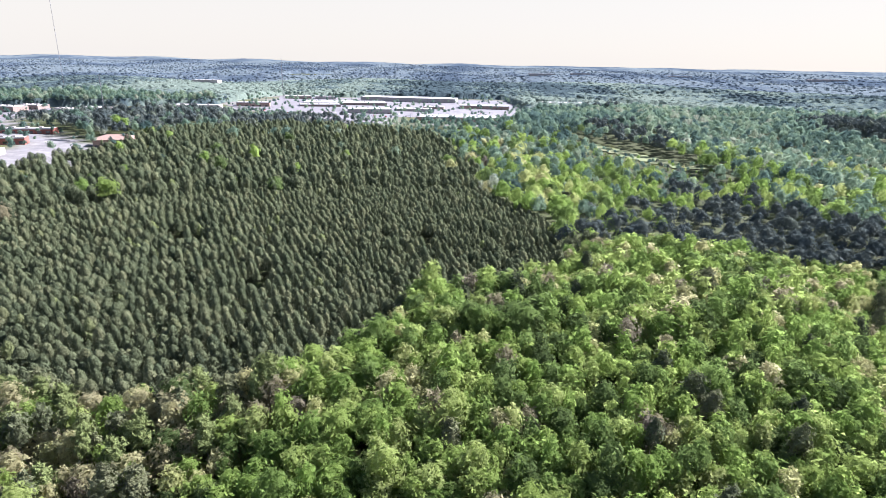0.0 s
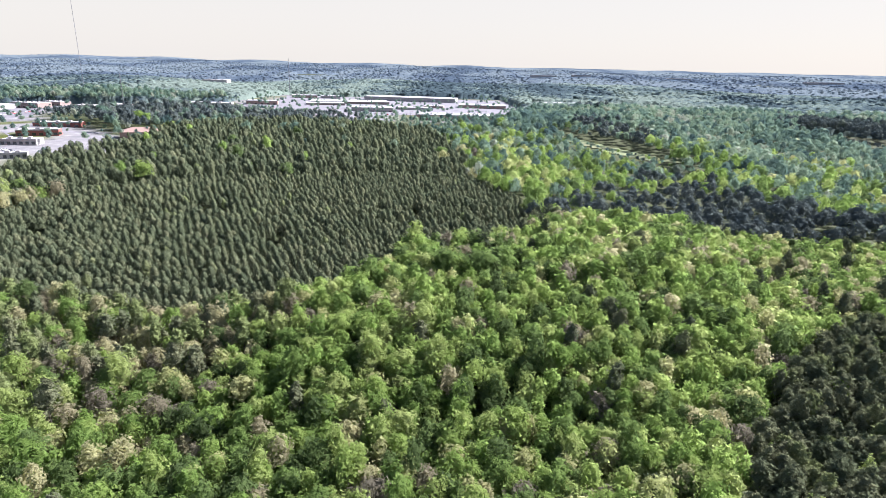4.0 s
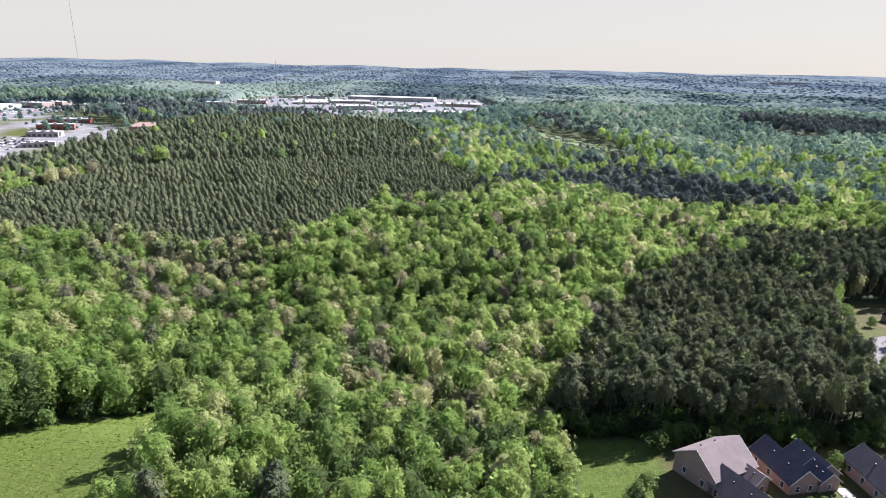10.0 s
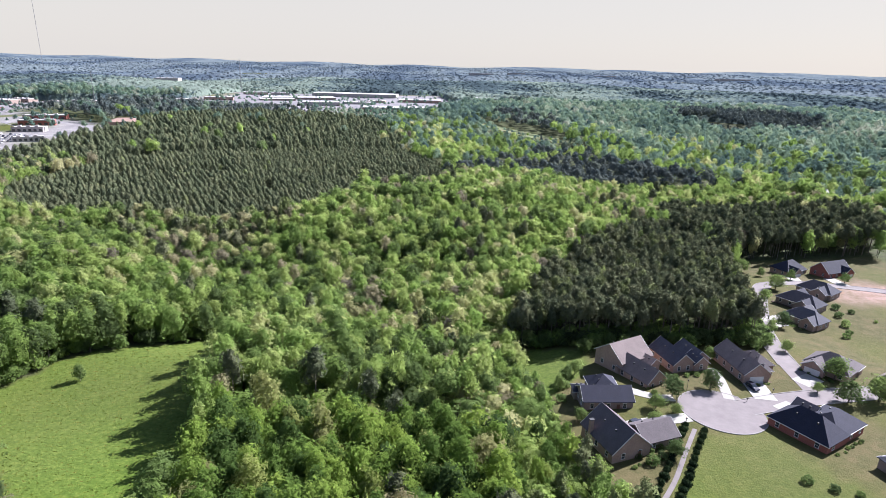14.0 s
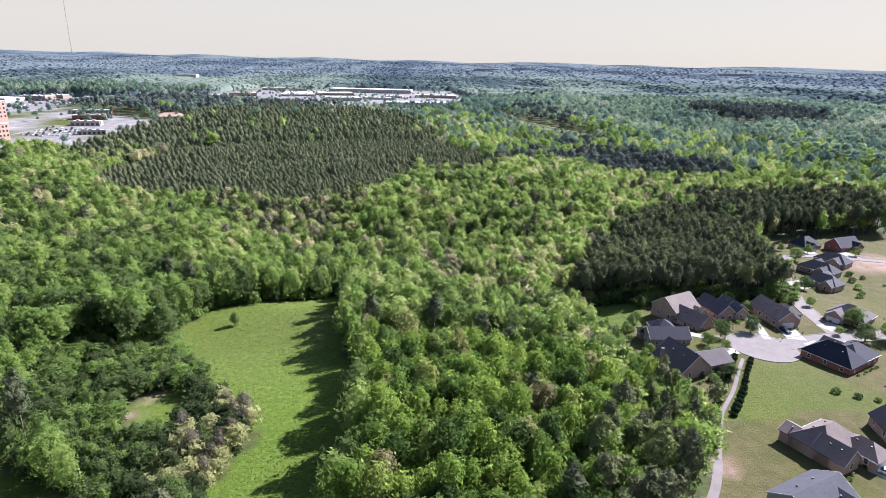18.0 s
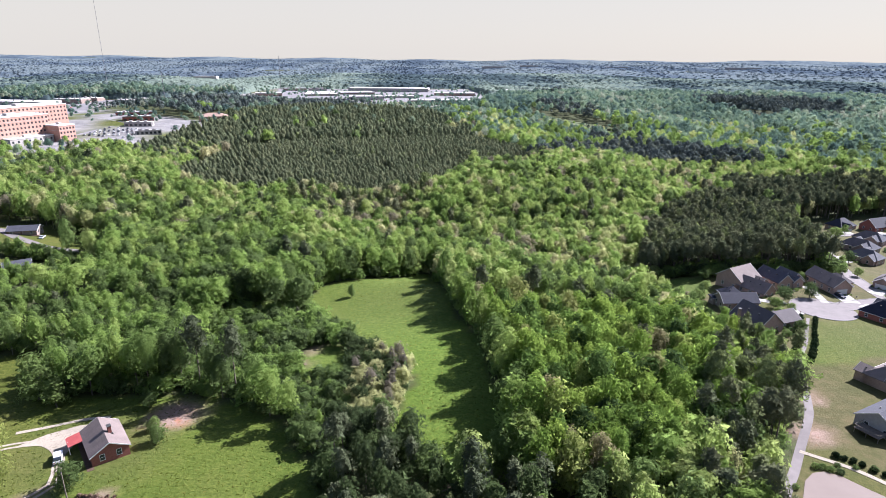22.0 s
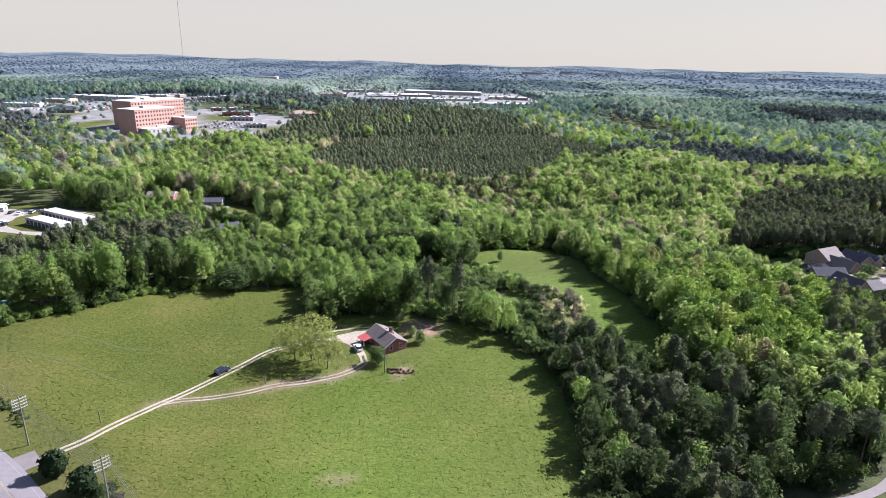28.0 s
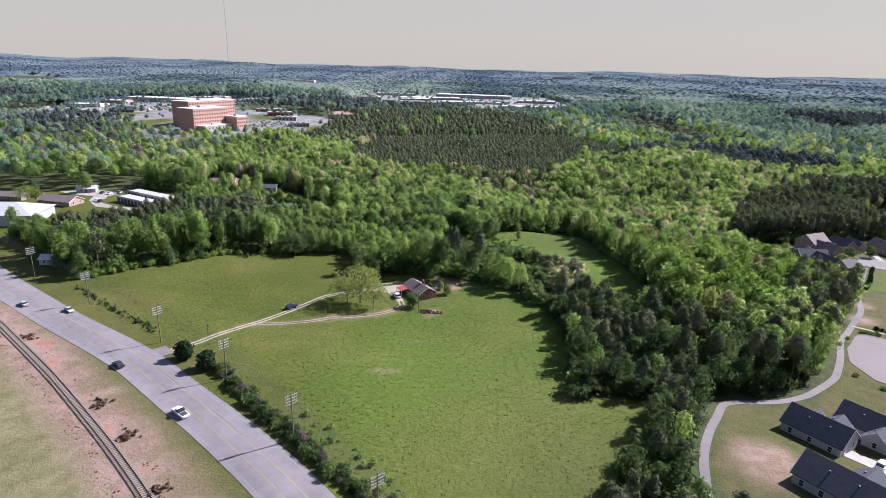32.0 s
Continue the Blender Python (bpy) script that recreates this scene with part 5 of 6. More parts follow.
house_at(98, -100, 25, [(0, 1, 15, 11, 3.4, 0.78, H, False), (-4, -4, 8, 7, 3.4, 0.9, G, True), (5.2, -6, 10, 7, 3.2, 0.75, H, True), (-4.5, 6, 6, 6, 3.2, 0.55, G, True)], BRICK_TAN, SHINGLE_BROWN, "large tan brick house with steep brown-grey gables", garage=(5.2, -11.1, 0), door=(0.8, -4.6, 0))
house_at(121, -99, -10, [(0, 0, 20, 9.5, 3.4, 0.86, G, True), (6.5, -1, 12, 8, 3.3, 0.7, G, True), (0.5, 10, 5, 4, 3.0, 0.6, G, True)], BRICK_TAN, SHINGLE_DARK, "long pale brick house with a charcoal gabled roof")
decked = house_at(79.5, -121, 25, [(0, 0, 17, 11, 3.4, 0.6, G, False), (5, -5, 8, 7, 3.2, 0.65, G, True)], SIDING, SHINGLE_GREY, "grey house with a back deck below a grey roof")
part("deck", boxed(-13, -8.7, -3.2, 3.2, 1.55, 1.75), POST, decked, "weathered timber deck")
for px, py in ((-12.8, -3), (-12.8, 0), (-12.8, 3), (-9, -3), (-9, 3)):
    part("deck_post", boxed(px - 0.08, px + 0.08, py - 0.08, py + 0.08, -1.5, 1.55), POST, decked)
for dims in ((-13, -12.9, -3.2, 3.2, 2.6, 2.7), (-13, -8.7, -3.2, -3.1, 2.6, 2.7), (-13, -8.7, 3.1, 3.2, 2.6, 2.7)):
    part("railing", boxed(*dims), POST, decked)
for k in range(15):
    part("baluster", boxed(-12.97, -12.92, -3.1 + 0.44 * k, -3.05 + 0.44 * k, 1.75, 2.6), POST, decked)
house_at(-14, -218, 38, [(0, 0, 15, 10, 3.5, 0.75, G, True), (4.5, -2, 7, 6, 3.2, 0.8, G, False), (3, 3, 5, 4, 3.8, 0.9, G, False)], SIDING, SHINGLE_GREY, "grey-sided house with a grey gabled roof near the path", stories=1)
house_at(3, -214, 38, [(0, 0, 16, 10, 3.6, 0.75, G, True), (-4, -3, 7, 6, 3.3, 0.8, G, False)], SIDING, SHINGLE_GREY, "grey-sided house with a dark gable near the pond")
house_at(-23, -244, 38, [(0, 0, 17, 11, 3.5, 0.7, G, True), (5, -3, 8, 7, 3.2, 0.75, G, False)], SIDING, SHINGLE_GREY, "grey-sided house with a grey gabled roof by bare red soil")

RUST = material("red_metal_roof", [(0.257, 0.0468, 0.0468), (0.328, 0.078, 0.0702)], 1.0, 0.5, 0.1, 6)
farm = house_at(-130.5, -130.5, -53, [(0, 0, 12.5, 8.2, 2.9, 0.55, G, False)], BRICK_RED, SHINGLE_BROWN, "small red brick farmhouse with a worn grey-brown gabled roof", chimney=(1, 1.2, 6.2), name="farmhouse", door=(-2, -4.15, 0))
part("porch_roof", shell([(-6.6, -7.6, 2.2), (-2.0, -7.6, 2.2), (-2.0, -4.3, 2.75), (-6.6, -4.3, 2.75)], [[0, 1, 2, 3]], 0.1), RUST, farm, "red metal porch roof")
for px, py in ((-6.4, -7.4), (-4.3, -7.4), (-2.2, -7.4)):
    part("porch_post", boxed(px - 0.07, px + 0.07, py - 0.07, py + 0.07, -0.8, 2.25), WHITE, farm)

# ---- vehicles ----
def paint(name, c):
    return material(name, [tuple(v * 0.9 for v in c), c], 0.5, 0.25, spec=0.6)


PAINTS = {"white": paint("white_car_paint", (0.75, 0.75, 0.75)), "black": paint("black_car_paint", (0.02, 0.022, 0.03)), "silver": paint("silver_car_paint", (0.35, 0.36, 0.38)),
          "blue": paint("blue_car_paint", (0.008, 0.011, 0.03)), "red": paint("red_car_paint", (0.3, 0.03, 0.03)), "grey": paint("grey_car_paint", (0.12, 0.12, 0.13))}
RUBBER = material("tyre_rubber", [(0.015, 0.015, 0.015), (0.03, 0.03, 0.03)], 3.0, 0.8)
CHROME = material("wheel_metal", [(0.312, 0.312, 0.328), (0.39, 0.39, 0.406)], 1.0, 0.3, metal=0.8)
LAMP = material("lamp_lens", [(0.546, 0.546, 0.53), (0.624, 0.624, 0.608)], 1.0, 0.1)
TAIL = material("tail_lens", [(0.234, 0.0156, 0.0156), (0.312, 0.0234, 0.0234)], 1.0, 0.2)


def profile(pts, width, taper=0.0):
    """A side outline drawn across the width, with rounded shoulders."""
    bm = bmesh.new()
    rows = []
    for y, s in ((-width / 2, 1 - taper), (-width / 2 + 0.12, 1), (width / 2 - 0.12, 1), (width / 2, 1 - taper)):
        mx = sum(p[0] for p in pts) / len(pts)
        mz = min(p[1] for p in pts)
        rows.append([bm.verts.new((mx + (x - mx) * (0.985 if s < 1 else 1), y, mz + (z - mz) * s)) for x, z in pts])
    for a, b in zip(rows, rows[1:]):
        for i in range(len(pts)):
            j = (i + 1) % len(pts)
            bm.faces.new((a[i], b[i], b[j], a[j]))
    bm.faces.new(rows[0])
    bm.faces.new(rows[-1][::-1])
    bmesh.ops.recalc_face_normals(bm, faces=bm.faces)
    return bm


def disc(r, w, n=14):
    bm = bmesh.new()
    bmesh.ops.create_cone(bm, cap_ends=True, segments=n, radius1=r, radius2=r, depth=w, matrix=pose(0, 0, 0, 90))
    return bm


TYRE, RIM = mesh_of("tyre", disc(0.34, 0.22), RUBBER), mesh_of("rim", disc(0.2, 0.24, 10), CHROME)
CAR_KINDS = {
    "sedan": ([(-2.3, 0.35), (2.3, 0.35), (2.32, 0.62), (2.1, 0.78), (1.0, 0.92), (-1.75, 0.95), (-2.3, 0.85)], [(0.95, 0.9), (0.25, 1.4), (-0.95, 1.42), (-1.75, 0.93)], 1.8),
    "suv": ([(-2.35, 0.4), (2.35, 0.4), (2.38, 0.75), (2.15, 0.95), (1.1, 1.05), (-2.3, 1.08), (-2.38, 0.9)], [(1.05, 1.03), (0.4, 1.68), (-2.0, 1.7), (-2.3, 1.06)], 1.9),
    "pickup": ([(-2.8, 0.5), (2.75, 0.5), (2.78, 0.85), (2.6, 1.08), (1.3, 1.15), (0.0, 1.15), (-0.05, 1.1), (-2.78, 1.1)], [(1.25, 1.13), (0.65, 1.8), (-0.55, 1.82), (-0.75, 1.13)], 1.95),
}


def car_model(kind, colour):
    body, glass, w = CAR_KINDS[kind]
    o = new("car")
    b = part("body", profile(body, w, 0.08), PAINTS[colour], o)
    part("window_glass", profile(glass, w - 0.22, 0.1), GLASS, o, "dark tinted window glass")
    xs, zs = [p[0] for p in glass], max(p[1] for p in glass)
    part("roof", boxed(min(xs) + 0.75, max(xs) - 0.72, -w / 2 + 0.16, w / 2 - 0.16, zs - 0.03, zs + 0.04), PAINTS[colour], o)
    if kind == "pickup":
        part("load_bed", boxed(-2.65, -0.85, -w / 2 + 0.15, w / 2 - 0.15, 1.06, 1.112), DARK, o, "dark open load bed")
    x0, x1 = min(p[0] for p in body), max(p[0] for p in body)
    for sy in (-1, 1):
        part("headlight", boxed(x1 - 0.16, x1 + 0.02, sy * w * 0.36 - 0.18, sy * w * 0.36 + 0.18, 0.62, 0.78), LAMP, o)
        part("tail_light", boxed(x0 - 0.02, x0 + 0.1, sy * w * 0.38 - 0.14, sy * w * 0.38 + 0.14, 0.66, 0.86), TAIL, o)
        for x in (x0 + 0.9, x1 - 0.9):
            wh = new("wheel", TYRE)
            wh.parent = o
            wh.matrix_local = pose(x, sy * (w / 2 - 0.1), 0.34)
            under("rim", RIM, wh, pose(0, 0, 0))
    return o


MODELS = {}


def car(kind, colour, x, y, rot, label, group="", lift=0.1):
    key = kind, colour
    m = pose(x, y, gz(x, y) + lift, 0, 0, rot)
    if key in MODELS:
        o = copy_thing(MODELS[key], m)
    else:
        o = MODELS[key] = car_model(kind, colour)
        o.matrix_world = m
    return tagged(o, label, "pickup" if kind == "pickup" else "car", group)


car("sedan", "silver", -269.5, -173.5, 146, "silver sedan on the highway", "cars on the highway")
car("sedan", "silver", -250.5, -176.5, -34, "silver saloon car in the far lane of the highway", "cars on the highway")
car("sedan", "black", -209, -215, 144, "black sedan on the highway", "cars on the highway")
car("pickup", "white", -180, -236.5, 144, "white pickup on the highway", "cars on the highway")
car("suv", "blue", -177.5, -155, 58, "dark blue car on the gravel farm track")
car("suv", "white", -139.5, -135, 118, "white car parked beside the farmhouse")
car("suv", "blue", 133.4, -24, -80, "dark blue car on a pale concrete driveway")
car("sedan", "white", 107, -110, -40, "white sedan on a pale concrete driveway")
car("suv", "white", -4, -229, 40, "white car on a driveway below a grey house")
car("suv", "black", 87, -45.5, 20, "black car on the driveway of a tan house")

# ---- utility poles and wires ----
POLEWOOD = material("pole_wood", [(0.109, 0.0858, 0.0702), (0.187, 0.156, 0.133)], 1.5, 0.9, 0.3, 9)
ARMWOOD = material("crossarm_wood", [(0.312, 0.296, 0.273), (0.429, 0.406, 0.374)], 1.5, 0.85)
PORCELAIN = material("insulator", [(0.39, 0.39, 0.39), (0.507, 0.507, 0.507)], 1.0, 0.2)
POLES = [(-356, -98), (-321, -122), (-286, -146), (-248, -169), (-205, -199), (-176, -218), (-149, -244), (-125, -268), (-98, -296)]
ARM_Z = (12.3, 11.55, 10.8, 10.05)


def tapered(r0, r1, h, n=8):
    bm = bmesh.new()
    bmesh.ops.create_cone(bm, cap_ends=True, segments=n, radius1=r0, radius2=r1, depth=h, matrix=pose(0, 0, h / 2))
    return bm


def utility_pole(x, y, rot):
    o = tagged(new("utility_pole"), "tall wooden utility pole with four pale crossarms", "utility pole", "poles along the highway")
    o.matrix_world = pose(x, y, gz(x, y) - 0.3, 0, 0, rot)
    part("pole", tapered(0.19, 0.12, 13.0), POLEWOOD, o)
    for k, z in enumerate(ARM_Z):
        half = 1.5
        a = part("crossarm", boxed(-half, half, -0.07, 0.07, z - 0.08, z + 0.08), ARMWOOD, o)
        bm = bmesh.new()
        for q in (-1.35, -0.85, 0.85, 1.35):
            box(bm, q - 0.06, q + 0.06, -0.06, 0.06, z + 0.08, z + 0.3)
        part("insulators", bm, PORCELAIN, a)
    part("brace", boxed(-0.9, 0.9, 0.06, 0.1, ARM_Z[3] - 0.5, ARM_Z[3] - 0.44), DARK, o)
    return o


first = None
for i, (x, y) in enumerate(POLES):
    a, b = POLES[max(0, i - 1)], POLES[min(len(POLES) - 1, i + 1)]
    rot = math.degrees(math.atan2(b[1] - a[1], b[0] - a[0])) + 90
    if first is None:
        first = utility_pole(x, y, rot)
    else:
        copy_thing(first, pose(x, y, gz(x, y) - 0.3, 0, 0, rot))
WIRE = material("wire", [(0.0936, 0.0936, 0.0936), (0.156, 0.156, 0.156)], 1.0, 0.5, metal=0.5)


def wire(points, sag, name, label, group, r=0.016):
    cs = []
    for p, q in zip(points, points[1:]):
        p, q = Vector(p), Vector(q)
        for i in range(8):
            k = i / 8
            cs.append(p.lerp(q, k) - Vector((0, 0, sag * 4 * k * (1 - k))))
    cs.append(Vector(points[-1]))
    vs, fs = [], []
    for i, c in enumerate(cs):
        u = (cs[min(i + 1, len(cs) - 1)] - cs[max(i - 1, 0)]).normalized()
        side = u.cross(Vector((0, 0, 1))).normalized() * r
        vs += [c + side, c + Vector((0, 0, r)), c - side]
        if i:
            fs += [(3 * i - 3 + j, 3 * i - 3 + (j + 1) % 3, 3 * i + (j + 1) % 3, 3 * i + j) for j in range(3)]
    return tagged(new(name, quads(name, np.array(vs), np.array(fs), [WIRE])), label, "wire", group)


for z in ARM_Z:
    for q in (-1.35, -0.85, 0.85, 1.35):
        pts = []
        for i, (x, y) in enumerate(POLES):
            a, b = POLES[max(0, i - 1)], POLES[min(len(POLES) - 1, i + 1)]
            r = math.atan2(b[1] - a[1], b[0] - a[0]) + math.pi / 2
            pts.append((x + q * math.cos(r), y + q * math.sin(r), gz(x, y) + z))
        wire(pts, 0.7, "overhead_wire", "thin dark overhead wire between utility poles", "wires along the highway")
for x, y in ((-129, -150), (-163, -160), (-195, -188)):
    o = tagged(new("service_pole"), "slender weathered pole beside the farm track", "utility pole")
    o.matrix_world = pose(x, y, gz(x, y) - 0.3)
    part("pole", tapered(0.14, 0.1, 8.5 if x > -140 else 3.2), POLEWOOD, o)
    part("cap", boxed(-0.12, 0.12, -0.12, 0.12, 8.4 if x > -140 else 3.1, 8.6 if x > -140 else 3.3), DARK, o)

# ---- radio masts ----
MASTSTEEL = material("mast_steel", [(0.15, 0.15, 0.165), (0.22, 0.22, 0.235)], 0.5, 0.6)


def mast(x, y, h, w, label):
    o = tagged(new("radio_mast"), label, "mast")
    o.matrix_world = pose(x, y, gz(x, y))
    for i in range(3):
        a = i * 2.0944
        bm = boxed(-w * 0.12, w * 0.12, -w * 0.12, w * 0.12, 0, h)
        part("leg", bm, MASTSTEEL, o).matrix_local = pose(math.cos(a) * w * 0.5, math.sin(a) * w * 0.5, 0)
    bm = bmesh.new()
    for k in range(int(h // 4)):
        box(bm, -w * 0.5, w * 0.5, -0.05, 0.05, k * 4, k * 4 + 0.12)
        box(bm, -0.05, 0.05, -w * 0.5, w * 0.5, k * 4 + 2, k * 4 + 2.12)
    part("lattice", bm, MASTSTEEL, o)


mast(-671, 985, 205, 0.6, "very tall slender guyed radio mast")
mast(-395, 1281, 80, 1.4, "steel lattice tower above distant woods")
mast(-470, 760, 55, 0.8, "slim lattice tower behind the pine wood")

# ---- hospital, schools, shops ----
FLAT_ROOF = material("white_flat_roof", [(0.42, 0.405, 0.4), (0.55, 0.535, 0.53)], 0.1, 0.8, big=0.1)
PINK_BRICK = material("orange_brick", [(0.36, 0.2, 0.155), (0.43, 0.255, 0.2)], 0.6, 0.9, big=0.06)
PANEL = material("pale_render", [(0.27, 0.25, 0.235), (0.34, 0.318, 0.3)], 0.3, 0.8, big=0.06)
BROWN_ROOF = material("brown_roof", [(0.234, 0.156, 0.125), (0.281, 0.195, 0.156)], 0.5, 0.8)
CAR_PARK = material("car_park", [(0.125, 0.118, 0.124), (0.185, 0.175, 0.18)], 0.08, 0.9, big=0.1)
BIG_PANE = mesh_of("window", boxed(-0.8, 0.8, -0.06, 0.06, -0.9, 0.9), GLASS)


def flat_block(o, cx, cy, L, W, h, wall, bays, floors):
    part("wall", boxed(cx - L / 2, cx + L / 2, cy - W / 2, cy + W / 2, -3, h), wall, o)
    r = part("roof", boxed(cx - L / 2 - 0.3, cx + L / 2 + 0.3, cy - W / 2 - 0.3, cy + W / 2 + 0.3, h, h + 0.7), FLAT_ROOF, o, "pale flat roof")
    part("roof_unit", boxed(cx - L * 0.12, cx + L * 0.06, cy - W * 0.1, cy + W * 0.12, h + 0.7, h + 2.6), PANEL, r, "pale roof plant box")
    for f in range(floors):
        z = h - 2.4 - 3.9 * f
        for i in range(bays):
            under("window", BIG_PANE, o, pose(cx - L / 2 + L * (i + 0.5) / bays, cy - W / 2 - 0.03, z))
        for i in range(max(2, bays // 4)):
            n = max(2, bays // 4)
            under("window", BIG_PANE, o, pose(cx + L / 2 + 0.03, cy - W / 2 + W * (i + 0.5) / n, z, 0, 0, 90))
        part("band", boxed(cx - L / 2 - 0.1, cx + L / 2 + 0.1, cy - W / 2 - 0.1, cy + W / 2 + 0.1, z - 1.9, z - 1.6), PANEL, o) if f == 0 else None


hos = tagged(new("hospital"), "orange brick hospital of several storeys with pale flat roofs", "hospital")
hos.matrix_world = pose(-417, 296, gz(-405, 335), 0, 0, 67)
flat_block(hos, 0.5, 0, 49, 24, 24, PINK_BRICK, 14, 5)
flat_block(hos, 43, 45, 70, 28, 28, PINK_BRICK, 18, 4)
flat_block(hos, 29, -20, 16, 18, 14, PINK_BRICK, 5, 3)
flat_block(hos, 0, -17, 40, 9.5, 6, PANEL, 8, 1)
flat_block(hos, 38, 12, 24, 30, 10, PINK_BRICK, 6, 2)


def low_building(x, y, L, W, h, rot, wall, roof, label, category="shop", name="building", doors=6, pitched=False, units=3):
    o = tagged(new(name), label, category)
    o.matrix_world = pose(x, y, gz(x, y), 0, 0, rot)
    part("wall", boxed(-L / 2, L / 2, -W / 2, W / 2, -3, h), wall, o)
    if pitched:
        part("roof", hip_roof(L, W, h, 0.35, 0.8), roof, o)
    else:
        part("roof", boxed(-L / 2 + 0.3, L / 2 - 0.3, -W / 2 + 0.3, W / 2 - 0.3, h - 0.3, h + 0.02), roof, o)
        part("parapet", boxed(-L / 2 - 0.15, L / 2 + 0.15, -W / 2 - 0.25, -W / 2 + 0.1, h - 0.6, h + 0.6), PANEL, o)
        for i in range(units):
            part("roof_unit", boxed(L * (-0.3 + 0.27 * i) - 1.5, L * (-0.3 + 0.27 * i) + 1.5, -1.5, 1.5, h, h + 1.5), PANEL, o)
    for i in range(doors):
        under("shopfront", BIG_PANE, o, pose(-L / 2 + L * (i + 0.5) / doors, -W / 2 - 0.04, 1.6) @ Matrix.Diagonal((min(2.5, L / doors * 0.35), 1, 1.3, 1)))
    return o


SHOPS = [(-780, 640, 60, 30, 7, 2), (-786, 735, 45, 30, 8, 2), (-738, 805, 130, 45, 9, -6), (-655, 835, 40, 25, 8, -10), (-410, 900, 68, 26, 7, 8), (-528, 842, 44, 22, 6, -5), (-561, 822, 34, 20, 6, -8),
         (-647, 872, 37, 22, 6, -8), (-683, 856, 43, 22, 6, -9), (-356, 992, 52, 30, 7, 14), (-451, 878, 42, 18, 6, 2), (-229, 1120, 150, 60, 9, 14), (-124, 1290, 200, 60, 10, -4), (-14, 818, 112, 40, 8, 4),
         (-156, 950, 68, 40, 8, 12), (-354, 1250, 52, 30, 7, 20), (-304, 1280, 42, 30, 8, 15), (-60, 1073, 36, 25, 8, -3), (204, 1215, 114, 34, 7, 3), (-257, 1040, 68, 36, 7, 18), (-90, 1010, 60, 30, 7, 5), (30, 1120, 90, 40, 8, 0)]
for i, (x, y, L, W, h, r) in enumerate(SHOPS):
    low_building(x, y, L, W, h, r, (PANEL, BRICK_TAN, PANEL, BRICK_BROWN)[i % 4], FLAT_ROOF, ("long pale flat-roofed shop building", "tan flat-roofed shop building", "pale flat-roofed store", "brown-fronted flat-roofed shop")[i % 4] + " beyond the woods", name="shop_building", doors=max(3, int(L // 9)))
for x, y, L in ((372, 3150, 130), (560, 3120, 90), (1015, 3010, 110), (1585, 2780, 170), (-640, 1470, 60)):
    low_building(x, y, L, 40, 17, 8, PANEL, FLAT_ROOF, "long pale warehouse far off among woods", "warehouse", name="warehouse", doors=5)
low_building(-640, 520, 48, 22, 5, -14, BRICK_BROWN, SHINGLE_GREY, "low building with a dark grey hipped roof near the hospital", "office", pitched=True)
low_building(-437, 578, 46, 16, 5, 15, BRICK_RED, FLAT_ROOF, "low red-brown clinic building with a pale roof", "office")
low_building(-393, 487, 34, 16, 5.5, 25, BRICK_RED, FLAT_ROOF, "low red brick building with a pale flat roof", "school")
low_building(-366, 429, 28, 14, 4.5, 12, PANEL, FLAT_ROOF, "low pale building beside the car park", "office")
low_building(-331, 369, 24, 9, 4, 30, PANEL, FLAT_ROOF, "low pale building at the edge of a car park", "office")
low_building(-312, 516, 34, 20, 7.5, 22, BRICK_TAN, BROWN_ROOF, "building with a broad brown hipped roof among pines", "office", pitched=True)
patch("car_park", [(-396, 350), (-322, 298), (-302, 325), (-318, 350), (-333, 433), (-394, 420)], CAR_PARK, 0.1, "grey asphalt car park beside the hospital", "car park")
patch("car_park", [(-350, 455), (-340, 500), (-390, 530), (-420, 560), (-470, 590), (-500, 560), (-440, 500), (-400, 460)], CAR_PARK, 0.1, "grey asphalt car park by low brick buildings", "car park")
patch("car_park", [(-830, 520), (-700, 480), (-560, 545), (-560, 690), (-640, 850), (-830, 850)], CAR_PARK, 0.1, "wide pale car park in front of shops", "car park")
patch("car_park", [(50, 830), (25, 775), (-115, 785), (-235, 835), (-405, 985), (-405, 1300), (-250, 1370), (70, 1330), (100, 1100)], CAR_PARK, 0.1, "wide pale car park between large stores", "car park")
park = random.Random(9)
for row in range(6):
    for i in range(9):
        u, v = i * 6.2 + park.uniform(-0.4, 0.4), row * 11
        x, y = -384 + 0.87 * u - 0.05 * v, 348 - 0.5 * u + 1.35 * v * 0.75 + 0.25 * u
        if park.random() < 0.72:
            car(park.choice(("sedan", "suv", "sedan")), park.choice(("white", "silver", "grey", "black")), x, y, 108 + 180 * (row % 2), "car parked in the hospital car park", "cars in the hospital car park", 0.12)
patch("car_park", [(-710, 805), (-560, 795), (-405, 858), (-330, 950), (-340, 1005), (-420, 945), (-600, 885), (-710, 880)], CAR_PARK, 0.1, "pale paved strip in front of roadside shops", "car park")
